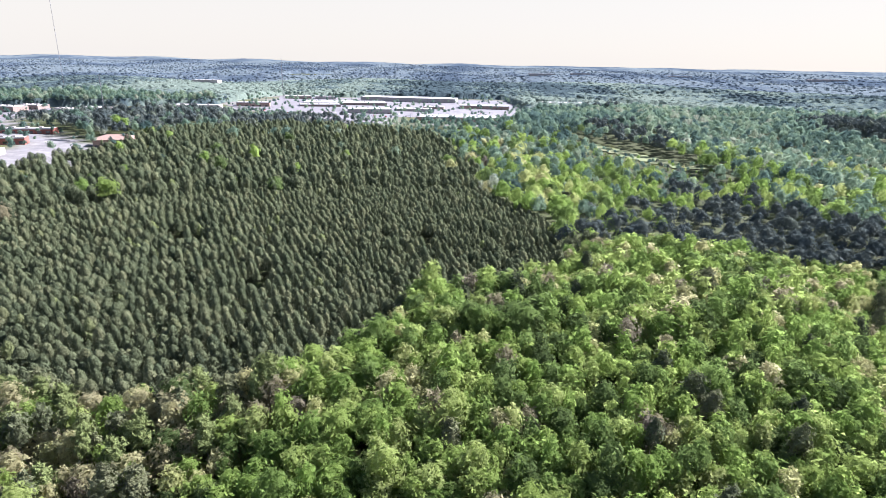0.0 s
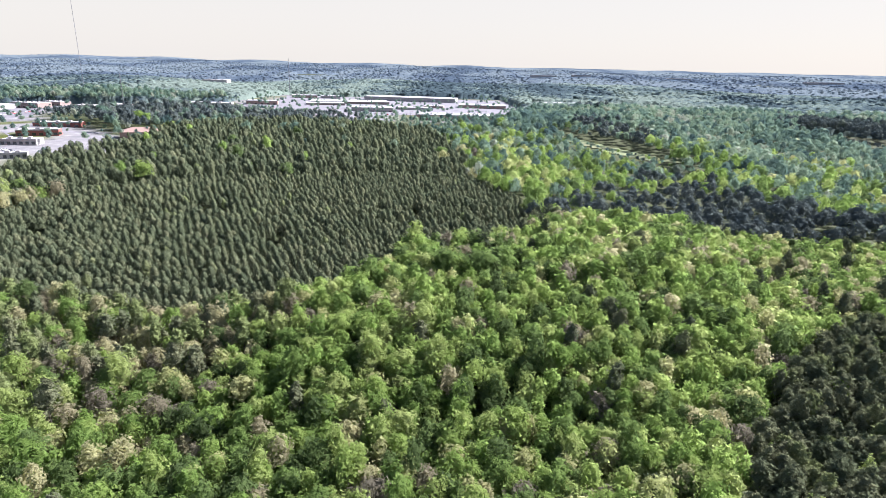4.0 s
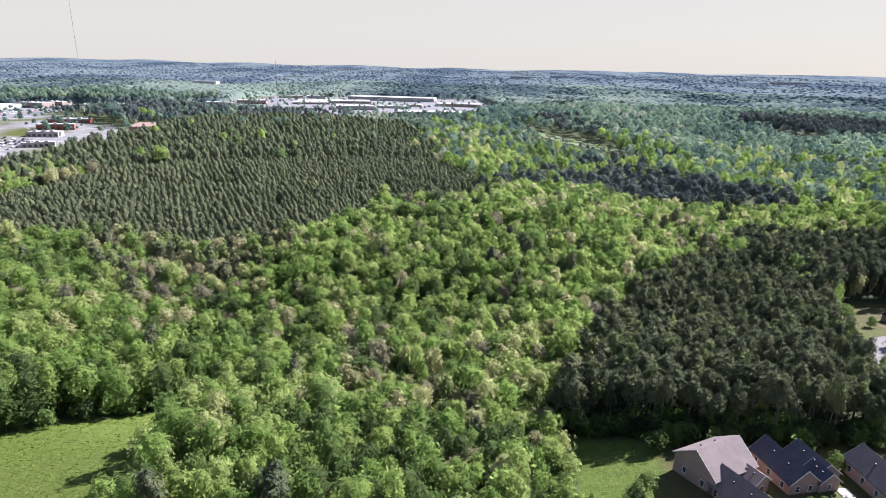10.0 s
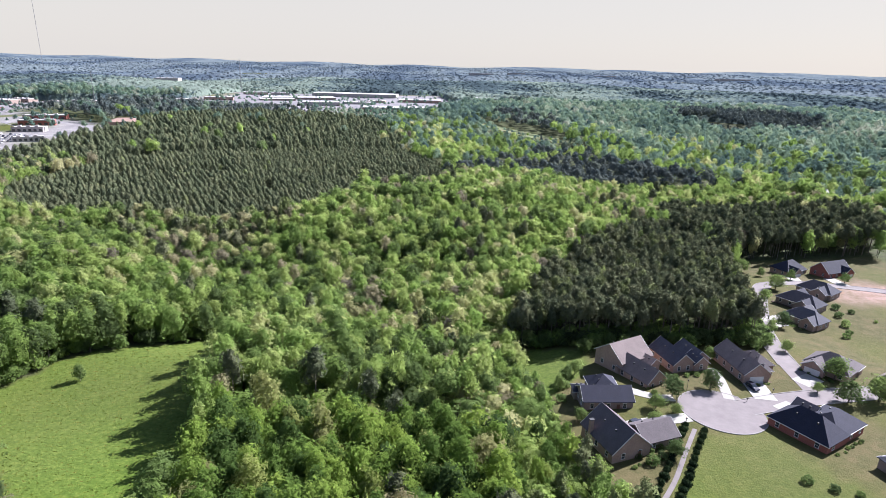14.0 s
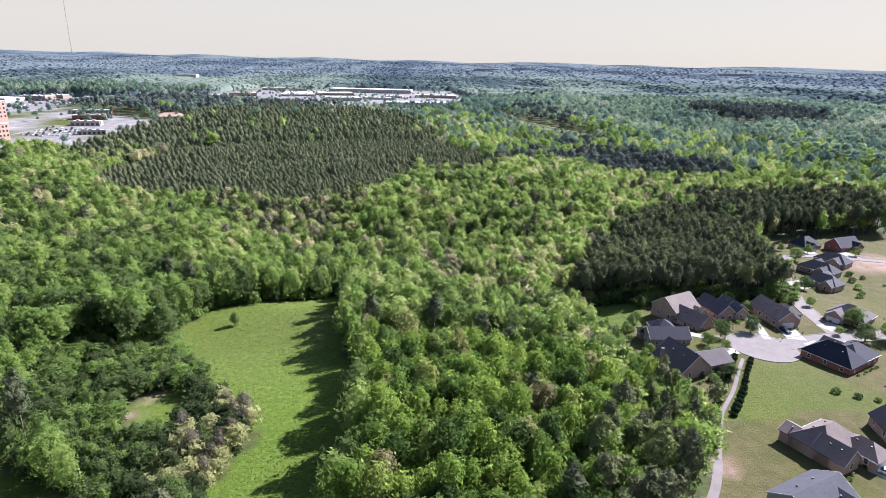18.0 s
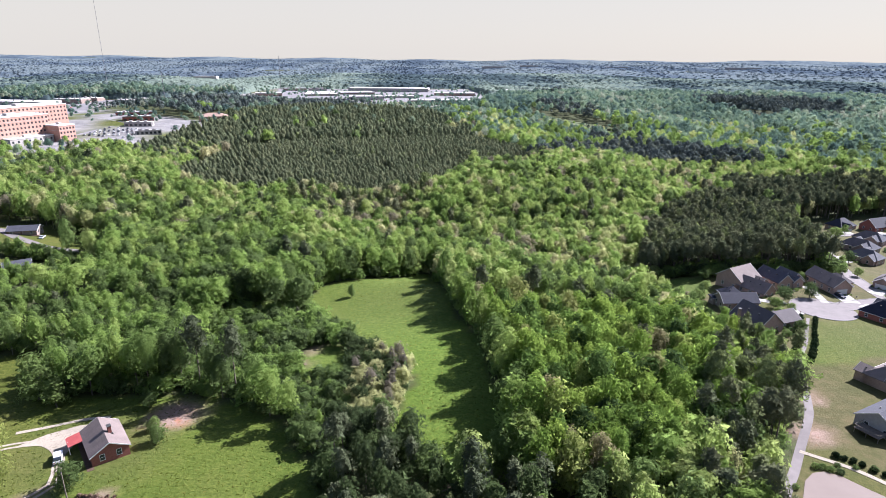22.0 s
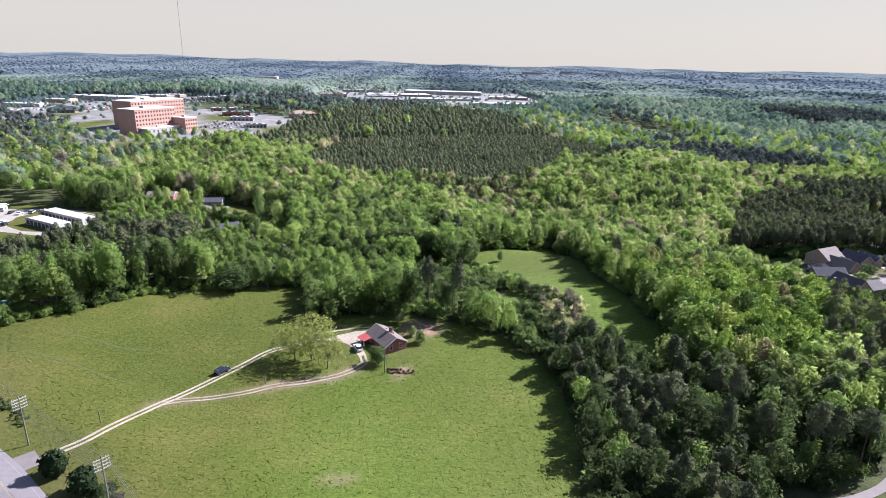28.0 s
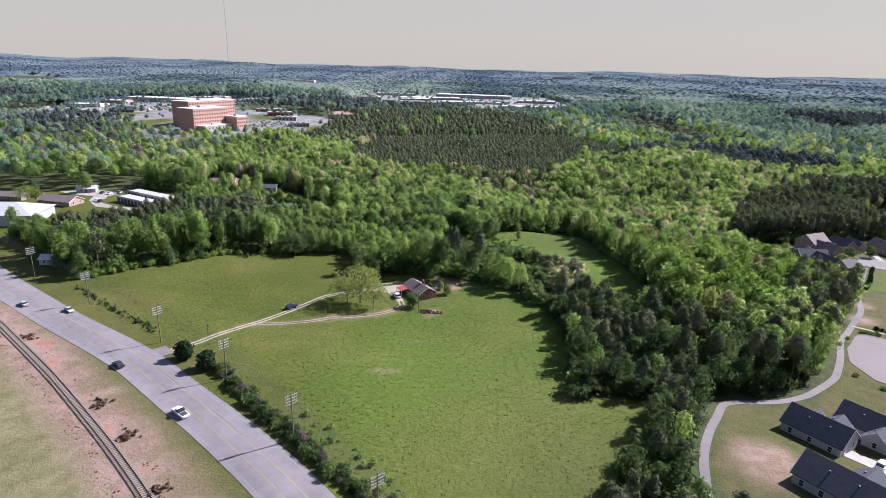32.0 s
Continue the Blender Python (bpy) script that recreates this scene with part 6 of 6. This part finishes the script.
# cars far off in front of the stores
vs, fs = [], []
for i in range(900):
    zone = park.random()
    if zone < 0.45:
        x, y = park.uniform(-330, 50), park.uniform(860, 1180)
    else:
        x, y = park.uniform(-840, -610), park.uniform(570, 770)
    z, b = gz(x, y) + 0.1, len(vs)
    L, W, hh = park.uniform(2.1, 2.6), 0.95, park.uniform(1.3, 1.7)
    vs += [(x + sx * W, y + sy * L, z + 0.3) for sx, sy in ((-1, -1), (1, -1), (1, 1), (-1, 1))] + [(x + sx * W * 0.8, y + sy * L * 0.6, z + hh) for sx, sy in ((-1, -1), (1, -1), (1, 1), (-1, 1))]
    fs += [(b + 4, b + 5, b + 6, b + 7), (b, b + 1, b + 5, b + 4), (b + 1, b + 2, b + 6, b + 5), (b + 2, b + 3, b + 7, b + 6), (b + 3, b, b + 4, b + 7)]
me = quads("distant_parked_cars", np.array(vs), np.array(fs), [PAINTS["white"], PAINTS["silver"], PAINTS["grey"], PAINTS["red"]], np.repeat([park.randrange(4) for _ in range(900)], 5))
tagged(new("distant_parked_cars", me), "rows of parked cars in front of distant stores", "cars", kind="stuff")

# ---- hamlet west of the pasture ----
METAL_WHITE = material("white_metal", [(0.32, 0.318, 0.315), (0.4, 0.398, 0.395)], 0.4, 0.5, 0.1, 5)
YARD = material("pale_yard_gravel", [(0.2, 0.18, 0.16), (0.29, 0.265, 0.24)], 0.8, 0.95, 0.2, 12, big=0.15)
patch("storage_yard", [(-384, 5), (-368, -6), (-348, -12), (-343, -24), (-330, -38), (-305, -44), (-290, -32), (-290, -10), (-318, 6), (-345, 8)], YARD, 0.08, "pale gravel yard round storage sheds", "yard")
for x, y, L in ((-312, -26.5, 25), (-310, -13, 36)):
    o = low_building(x, y, L, 8, 3, -27, METAL_WHITE, METAL_WHITE, "long low white metal storage shed with roller doors", "shed", name="storage_shed", doors=0, pitched=False, units=0)
    for i in range(int(L // 3.4)):
        part("roller_door", boxed(-L / 2 + 0.7 + 3.3 * i, -L / 2 + 3.1 + 3.3 * i, -4.09, -4.01, 0, 2.4), SHINGLE_GREY, o, "grey roller door")
o = low_building(-361, -70, 42, 24, 6, 10, METAL_WHITE, METAL_WHITE, "large white metal shed near the highway", "shed", name="metal_shed", doors=0, pitched=True)
for x, y, L, W, rot, w, r, lab in ((-354, -33, 22, 11, -10, BRICK_TAN, SHINGLE_BROWN, "broad low building with a grey-brown roof beside the storage yard"), (-361, 2, 11, 7, 20, SIDING, FLAT_ROOF, "small pale house beside the storage yard"), (-392, -22, 16, 9, 0, BRICK_BROWN, SHINGLE_BROWN, "brown brick house under tall trees"),
                                  (-287, -130, 13, 6, 7, SIDING, FLAT_ROOF, "pale mobile home with a white roof among pines"), (-277, -124, 7, 5, 30, SIDING, FLAT_ROOF, "small pale shed with a white roof"), (-290, 50, 16, 9, 5, BRICK_RED, SHINGLE_BROWN, "brick house with a brown roof among trees"),
                                  (-228, -8, 10, 7, 35, SIDING, SHINGLE_GREY, "small white-gabled house under hardwoods"), (-258, 46, 14, 8, 10, BRICK_BROWN, SHINGLE_GREY, "low brick house in a wooded lot"), (372, 292, 15, 9, 0, SIDING, FLAT_ROOF, "pale house seen through trees"), (257, 196, 14, 9, 15, SIDING, SHINGLE_GREY, "house with a blue-grey roof behind pines"),
                                  (330, 240, 14, 9, 15, BRICK_TAN, SHINGLE_GREY, "tan house between trees")):
    house_at(x, y, rot, [(0, 0, L, W, 2.8, 0.45, G, False)], w, r, lab, door=(0, -W / 2, 0))
for x, y, k, c in ((-342, -5, "sedan", "white"), (-337, -2, "suv", "silver"), (-331, 0, "pickup", "white"), (-348, -3, "sedan", "black"), (-338, -24, "sedan", "white"), (-334, -27, "suv", "black"), (-345, -62, "pickup", "blue"), (-246, 40, "sedan", "silver")):
    car(k, c, x, y, 100, "vehicle parked on gravel near the storage sheds", "cars near the sheds")

POOL_WATER = material("pool_water", [(0.05, 0.2, 0.28), (0.08, 0.26, 0.34)], 0.5, 0.08, 0.02, 4, spec=0.5)
pool = tagged(new("swimming_pool"), "round raised swimming pool with blue water beside a mobile home", "pool")
pool.matrix_world = pose(-268, -121, gz(-268, -121))
part("rim", tapered(2.9, 2.9, 1.15, 24), METAL_WHITE, pool)
part("water", tapered(2.6, 2.6, 1.17, 24), POOL_WATER, pool, "still blue water")

# ---- single trees, hedges and shrubs ----
THIN_LEAF = foliage("thin_young_leaves", [(0.0, (0.19, 0.235, 0.06)), (1.0, (0.24, 0.27, 0.08))], "object", 0.5, lace=0.52)
DENSE = foliage("dense_evergreen_leaves", [(0.0, (0.022, 0.038, 0.018)), (1.0, (0.04, 0.06, 0.026))], "object", 0.2)
DEAD = foliage("dead_leaves", [(0.0, (0.16, 0.1, 0.065)), (1.0, (0.2, 0.14, 0.1))], "attribute", 0.1)


LAWN_LEAF = leafy("lawn_tree_leaves", [(0.0, (0.08, 0.118, 0.05)), (0.5, (0.14, 0.2, 0.066)), (1.0, (0.21, 0.28, 0.09))], "object")


def tree_model(seed, shape, sparse=False, leaf=None):
    tall, wide, tip = (0.72, 7.2, 0.0) if sparse else SHAPES[shape]
    o = new("tree")
    if sparse:
        v, f, k = join(crown(seed, 900, 0.6, 1.8 * tall, 17.0 * tall, wide, None, tip, 1.5, 0.32, 0.6), crown(seed + 1, 360, 0.55, 5.5 * tall, 14.5 * tall, wide * 0.65, None, tip, 1.6, 0.2, 0.6))
    else:
        v, f, k = crown(seed, 640, 0.5, 1.6 * tall, 17.0 * tall, wide * 1.04, None, tip, 1.85, 0.5, 0.5, (0.6, 0.45, 0.52)[seed % 3], (12, 8), (0.62, 0.5, 0.42)[seed % 3])
    part("crown", quads("crown", v, f, [THIN_LEAF] if sparse else leaf or LEAF, k, smooth=True), None, o)
    rng = np.random.default_rng(seed)
    bits = [stem(0.26, 0, 8.5 * tall, (0.2, 0.1), 0.6, sides=7)]
    part("trunk", quads("trunk", *bits[0], [BARK]), None, o)
    for k in range(16 if sparse else 4):
        a = rng.uniform(0, 6.283)
        z = rng.uniform(3.5, 7.5) * tall
        part("limb", quads("limb", *stem(0.11, z, z + rng.uniform(3, 5.5), (math.cos(a) * wide * 0.6, math.sin(a) * wide * 0.6), 0.3, (0.12 * z / 8.5, 0.06 * z / 8.5), 5), [BARK]), None, o)
    return o


FAMILY = [tree_model(200 + k, k) for k in range(8)]
LAWN_FAMILY = [tree_model(230 + k, k, leaf=LAWN_LEAF) for k in (0, 1, 3, 5)]
OPEN_TREE = tree_model(300, 1, True)
used = set()


def plant(model, x, y, s, rot, label, group=""):
    m = pose(x, y, gz(x, y) - 0.15, 0, 0, rot)
    if model in used:
        o = copy_thing(model, m)
    else:
        used.add(model)
        o = model
        o.matrix_world = m
    o.scale = s if isinstance(s, tuple) else (s, s, s)
    return tagged(o, label, "tree", group)


pick = random.Random(21)
for x, y, s, t in TREES:
    plant(FAMILY[pick.randrange(8)], float(x), float(y), float(s), pick.uniform(0, 360), "leafy spring-green hardwood tree in the wood", "hardwoods between meadow and houses")
for x, y, w, h in ((104, -30, 7, 7.5), (119, -24.5, 7, 8.5), (96, -37, 5, 5), (130, -2, 4.5, 4.5), (101, -40, 4, 4), (179, 33, 6.5, 7.5), (187, 61, 6, 8), (205, 81, 8, 8), (213, 108, 5, 6), (208, 118, 8, 8), (225, 100, 5, 6), (166, -17, 8, 9), (171, -31, 10, 11),
                   (249, 92, 5, 6), (78, -12, 5, 6), (74, -16, 4.5, 6), (70, -22, 4.5, 6), (92, -46, 5, 4.5), (92, -60, 5, 5), (160, -32, 8, 8), (154, -26, 3, 4), (86, 6, 6, 6), (92, 8, 5, 5), (72, -42, 4, 4), (168, 24, 5, 7), (162, 4, 4, 5), (150, 4, 5, 6)):
    plant(LAWN_FAMILY[pick.randrange(4)], x, y, (w / 7.8, w / 7.8, h / 16.5), pick.uniform(0, 360), "round-crowned green tree on a lawn", "lawn trees")
for x, y, s in ((-153, -144, 1.25), (-147, -148.5, 0.85), (-158, -145, 0.9)):
    plant(OPEN_TREE, x, y, s, pick.uniform(0, 360), "wide open-branched tree with thin pale leaves by the farm track", "open trees by the farm track")
plant(OPEN_TREE, -372, -36, 0.95, 100, "tall open-crowned tree with pale thin leaves on a lawn")
plant(LAWN_FAMILY[2], -132, -144, (0.9, 0.9, 0.42), 40, "dark dense tree in front of the farmhouse")
for x, y, w, h in ((-197, -87, 15, 11), (-160, -108, 10, 15), (-153, -112, 7, 10), (-216, -100, 2, 2.5), (-128, -112, 5, 5), (-119, -128, 5, 5), (-122, -123, 4, 4), (-82, -20, 4, 7), (-96, -47, 9, 8), (-100, -42, 7, 7), (-360, 0, 8, 15), (-372, -30, 8, 16)):
    plant(LAWN_FAMILY[pick.randrange(4)], x, y, (w / 7.8, w / 7.8, h / 16.5), pick.uniform(0, 360), "single leafy tree at the edge of the grass")


def bush_mesh(seed, h, r, needles=False):
    v, f, k = crown(seed, 170, 0.2 * r, -0.15 * h, h, r, (9, 5), 0.3 if needles else 0.0, 1.6, 0.25, 0.6)
    return quads("foliage", v, f, [DENSE, BARK, DENSE] if needles else LAWN_LEAF, k, smooth=True)


def bush_model(seed, h, r, needles=False):
    o = new("shrub")
    part("foliage", bush_mesh(seed, h, r, needles), None, o)
    part("stem", quads("stem", *stem(0.06, -0.2, h * 0.6, sides=5), [BARK]), None, o)
    return o


BUSHES = [bush_model(400 + k, 1.6, 1.1) for k in range(3)]
CLIPPED = bush_model(410, 1.5, 1.0, True)
JUNIPER = bush_model(411, 4.2, 1.9, True)


def shrub(model, x, y, s, label, group=""):
    m = pose(x, y, gz(x, y) - 0.1, 0, 0, pick.uniform(0, 360))
    if model in used:
        o = copy_thing(model, m)
    else:
        used.add(model)
        o = model
        o.matrix_world = m
    o.scale = (s, s, s)
    return tagged(o, label, "shrub", group)


hp = np.array([(103, -48), (96, -58), (88, -70), (78, -83)], float)
hs = np.r_[0, np.cumsum(np.hypot(*np.diff(hp, axis=0).T))]
for q in np.arange(0, hs[-1], 3.0):
    x, y = np.interp(q, hs, hp[:, 0]), np.interp(q, hs, hp[:, 1])
    for side in (-1, 1):
        shrub(CLIPPED, x + side * 2.1, y - side * 1.5, pick.uniform(0.92, 1.2), "dark clipped round evergreen shrub beside the footpath", "shrubs along the footpath")
for x, y in ((-193, -208.5), (-184, -213.5)):
    shrub(JUNIPER, x, y, pick.uniform(1.3, 1.45), "dense dark green juniper at the mouth of the farm track")
for x, y in ((56, -139), (60, -140), (64, -141), (52, -138), (47, -138), (66, -143), (36, -146), (29, -153), (-1, -204), (6, -200), (20, -178), (24, -186)):
    shrub(BUSHES[pick.randrange(3)], x, y, pick.uniform(0.5, 1.0), "low round shrub on the bank of the pond", "shrubs by the pond")
for x, y, s in ((213, 46, 1.6), (205, 28, 1.3), (209, 36, 1.8), (218, 55, 1.6), (201, 24, 1.4), (222, 50, 1.2), (226, 40, 0.8), (158, -60, 1.0), (121, -71, 1.2), (126, -74, 1.1), (131, -76, 0.9)):
    shrub(BUSHES[pick.randrange(3)], x, y, s, "rough green shrub on open grass", "shrubs on open grass")
for x, y, k in ((54, -134.5, 1.1), (55.5, -135.5, 0.9), (57, -136.5, 1.0), (58.5, -138, 1.0), (60, -140, 0.9), (61.5, -142, 0.95), (63, -144, 0.9)):
    shrub(CLIPPED, x, y, k * 0.9, "dark round shrub in a row above the pond path", "row of shrubs above the pond")
for x, y in ((46, -138.4), (47.5, -138.6), (49, -139.6), (51, -140.6)):
    shrub(BUSHES[pick.randrange(3)], x, y, 0.85, "grey-green rounded shrub at the pond's edge", "shrubs at the pond's edge")
for x, y, k in ((111, -16.5, 0.9), (115, -16, 0.8), (119, -15.5, 0.9), (99, -28.5, 1.0), (69, -30, 1.5), (72, -21, 1.6), (86, -58.5, 1.0), (82, -60.5, 0.9), (89, -56.5, 1.1), (93, -53, 1.2), (85, -63, 1.5), (88, -61, 1.3)):
    shrub(BUSHES[pick.randrange(3)], x, y, k, "dense green shrub beside a brick house", "shrubs beside houses")
# letterboxes and a lamp along the street
for x, y, r in ((127, -32.2, 20), (102, -44.5, 70), (139, -26.2, 10), (143.5, -34.6, 190)):
    o = tagged(new("letterbox"), "dark letterbox on a post beside a driveway", "letterbox", "letterboxes along the street")
    o.matrix_world = pose(x, y, gz(x, y), 0, 0, r)
    part("post", boxed(-0.06, 0.06, -0.06, 0.06, -0.2, 1.15), POLEWOOD, o)
    part("box", boxed(-0.14, 0.14, -0.28, 0.28, 1.1, 1.38), DARK, o)
    part("flag", boxed(0.14, 0.16, -0.1, 0.1, 1.3, 1.5), TAIL, o)
street_light = tagged(new("street_lamp"), "dark slender lamp post on a front lawn", "lamp post")
street_light.matrix_world = pose(111, -25.2, gz(111, -25.2))
part("post", tapered(0.07, 0.05, 3.2), DARK, street_light)
part("lantern", boxed(-0.16, 0.16, -0.16, 0.16, 3.15, 3.6), DARK, street_light)
# foundation planting round the houses
for hx, hy, hr, L in ((95.5, -9, 27, 14.4), (117, -6, 12, 7), (137, -11, 5, 9.5), (139, -47, 29, 9), (98, -100, 25, 8), (121, -99, -10, 10.5), (82, -53, 18, 9), (193, 39, -62, 8), (169, -11, -55, 8)):
    a = radians(hr)
    for k in range(7):
        u, v = pick.uniform(-9, 9), -L - pick.uniform(0.4, 1.6)
        shrub(BUSHES[pick.randrange(3)], hx + u * math.cos(a) - v * math.sin(a), hy + u * math.sin(a) + v * math.cos(a), pick.uniform(0.35, 0.6), "low green shrub in a planting bed beside a house", "foundation shrubs")
# rough hedge along the highway fence, and scattered weeds in the pasture
fence = [(-262, -155), (-240, -170), (-212, -190)], [(-181, -213), (-167, -227), (-146, -246), (-120, -269), (-90, -299)]
hx, hy, rng = [], [], np.random.default_rng(31)
for line, gapw in zip(fence, (0.7, 0.42)):
    p = np.array(line, float)
    s = np.r_[0, np.cumsum(np.hypot(*np.diff(p, axis=0).T))]
    q = np.arange(0, s[-1], gapw)
    hx.append(np.interp(q, s, p[:, 0]) + rng.normal(0, 0.9, len(q)))
    hy.append(np.interp(q, s, p[:, 1]) + rng.normal(0, 0.9, len(q)))
hx, hy = np.concatenate(hx), np.concatenate(hy)
scatter("roadside_hedge", SHRUB, rng.integers(0, 3, len(hx)), hx, hy, np.where(hx > -185, rng.uniform(0.3, 0.85, len(hx)), rng.uniform(0.15, 0.42, len(hx))), np.where(rng.random(len(hx)) < 0.15, 1.0, rng.uniform(0.0, 0.3, len(hx))), LEAF_STUFF, "rough dark green hedge under the power line", "hedge", 32)
rx = np.concatenate([np.full(26, cx) for cx in (-188, -171, -203, -249)]) + rng.normal(0, 1.1, 104)
ry = np.concatenate([np.full(26, cy) for cy in (-246, -263, -234, -198)]) + rng.normal(0, 1.1, 104)
scatter("dead_brush", SHRUB, rng.integers(0, 3, 104), rx, ry, rng.uniform(0.12, 0.3, 104), rng.random(104), [DEAD, BARK, DEAD], "heaps of dead brown brush beside the railway", "brush", 35)
px, py = rng.uniform(-128, -120, 60), rng.uniform(-150.5, -147.5, 60)
scatter("brush_pile", SHRUB, rng.integers(0, 3, 60), px, py, rng.uniform(0.1, 0.26, 60), rng.random(60), [DEAD, BARK, DEAD], "low pile of grey-brown cut branches near the farmhouse", "brush", 36)
hl = np.array([(-268, -147), (-253, -130), (-240, -119), (-229, -101), (-213, -90), (-202, -84)], float)
hs = np.r_[0, np.cumsum(np.hypot(*np.diff(hl, axis=0).T))]
hq = rng.uniform(0, hs[-1], 190)
scatter("field_hedge", SHRUB, rng.integers(0, 3, 190), np.interp(hq, hs, hl[:, 0]) + rng.normal(0, 0.8, 190), np.interp(hq, hs, hl[:, 1]) + rng.normal(0, 0.8, 190), rng.uniform(0.4, 0.9, 190), rng.uniform(0.3, 0.55, 190), LEAF_STUFF, "fresh green hedge along the far side of the pasture", "hedge", 37)
cq, co = rng.uniform(sr[3] - 60, sr[6] + 30, 420), np.where(rng.random(420) < 0.7, -1, 1) * rng.uniform(2.2, 5.5, 420)
cx, cy = np.interp(cq, sr, pr[:, 0]), np.interp(cq, sr, pr[:, 1])
ex, ey = np.interp(cq + 2, sr, pr[:, 0]) - cx, np.interp(cq + 2, sr, pr[:, 1]) - cy
en = np.hypot(ex, ey) + 1e-6
scatter("railside_debris", SHRUB, rng.integers(0, 3, 420), cx - ey / en * co, cy + ex / en * co, rng.uniform(0.04, 0.13, 420), rng.random(420), [DEAD, BARK, DEAD], "brown clods and broken sleepers strewn beside the railway", "debris", 38)
wx, wy, rng = rng.uniform(-150, -100, 160), rng.uniform(-270, -225, 160), np.random.default_rng(33)
ok = inside(FIELD, wx, wy) & (along(fence[1], wx, wy) < 9) & (along(ROAD, wx, wy) > 14)
wx, wy = wx[ok], wy[ok]
scatter("pasture_weeds", SHRUB, rng.integers(0, 3, len(wx)), wx, wy, rng.uniform(0.2, 0.55, len(wx)), rng.uniform(0.3, 0.6, len(wx)), LEAF_STUFF, "clumps of tall green weeds in the pasture", "weeds", 34)

# grass tufts over pasture and meadow
GRASS = foliage("grass_blades", [(0.0, (0.0367, 0.054, 0.0095)), (0.6, (0.0807, 0.0972, 0.0171)), (1.0, (0.159, 0.14, 0.0427))], "attribute", 0.2)
tx, ty, rng = sites(-265, -25, -320, 30, 1.8, 41, 0.5)
ok = (inside(FIELD, tx, ty) | inside(MEADOW, tx, ty)) & (along(ROAD, tx, ty) > 11) & (along(TRACK, tx, ty) > 2.2) & (along(TRACK_LOW, tx, ty) > 2.2) & (ty > -345 - 0.9 * (tx + 100)) & (np.hypot(tx + 131, ty + 131) > 9) & ~inside(ROAD[1:8] + [(-200, -600), (-900, -300)], tx, ty)
tx, ty = tx[ok], ty[ok]
n = len(tx)
a = rng.uniform(0, 6.283, (n, 3))
w, hgt = rng.uniform(0.14, 0.36, (n, 3)), rng.uniform(0.02, 0.09, (n, 3)) * np.clip(patches(tx, ty, 9, 5) + 0.5, 0.4, 1.4)[:, None]
ox, oy = tx[:, None] + rng.normal(0, 0.35, (n, 3)), ty[:, None] + rng.normal(0, 0.35, (n, 3))
oz = ground(ox, oy)
c, s = np.cos(a) * w, np.sin(a) * w
q = np.stack([np.stack([ox - c, oy - s, oz - 0.03], 2), np.stack([ox + c, oy + s, oz - 0.03], 2), np.stack([ox + c * 0.7 - s, oy + s * 0.7 + c, oz + hgt], 2), np.stack([ox - c * 0.7 - s, oy - s * 0.7 + c, oz + hgt], 2)], 2)
tuft = np.clip(0.35 * patches(tx, ty, 26, 4) + 0.65 * rng.random(n), 0, 1)
me = quads("pasture_grass", q.reshape(-1, 3), np.arange(n * 12).reshape(-1, 4), [GRASS], tint=np.repeat(tuft, 12))
tagged(new("pasture_grass", me), "uneven green pasture grass in tufts", "grass", kind="stuff")
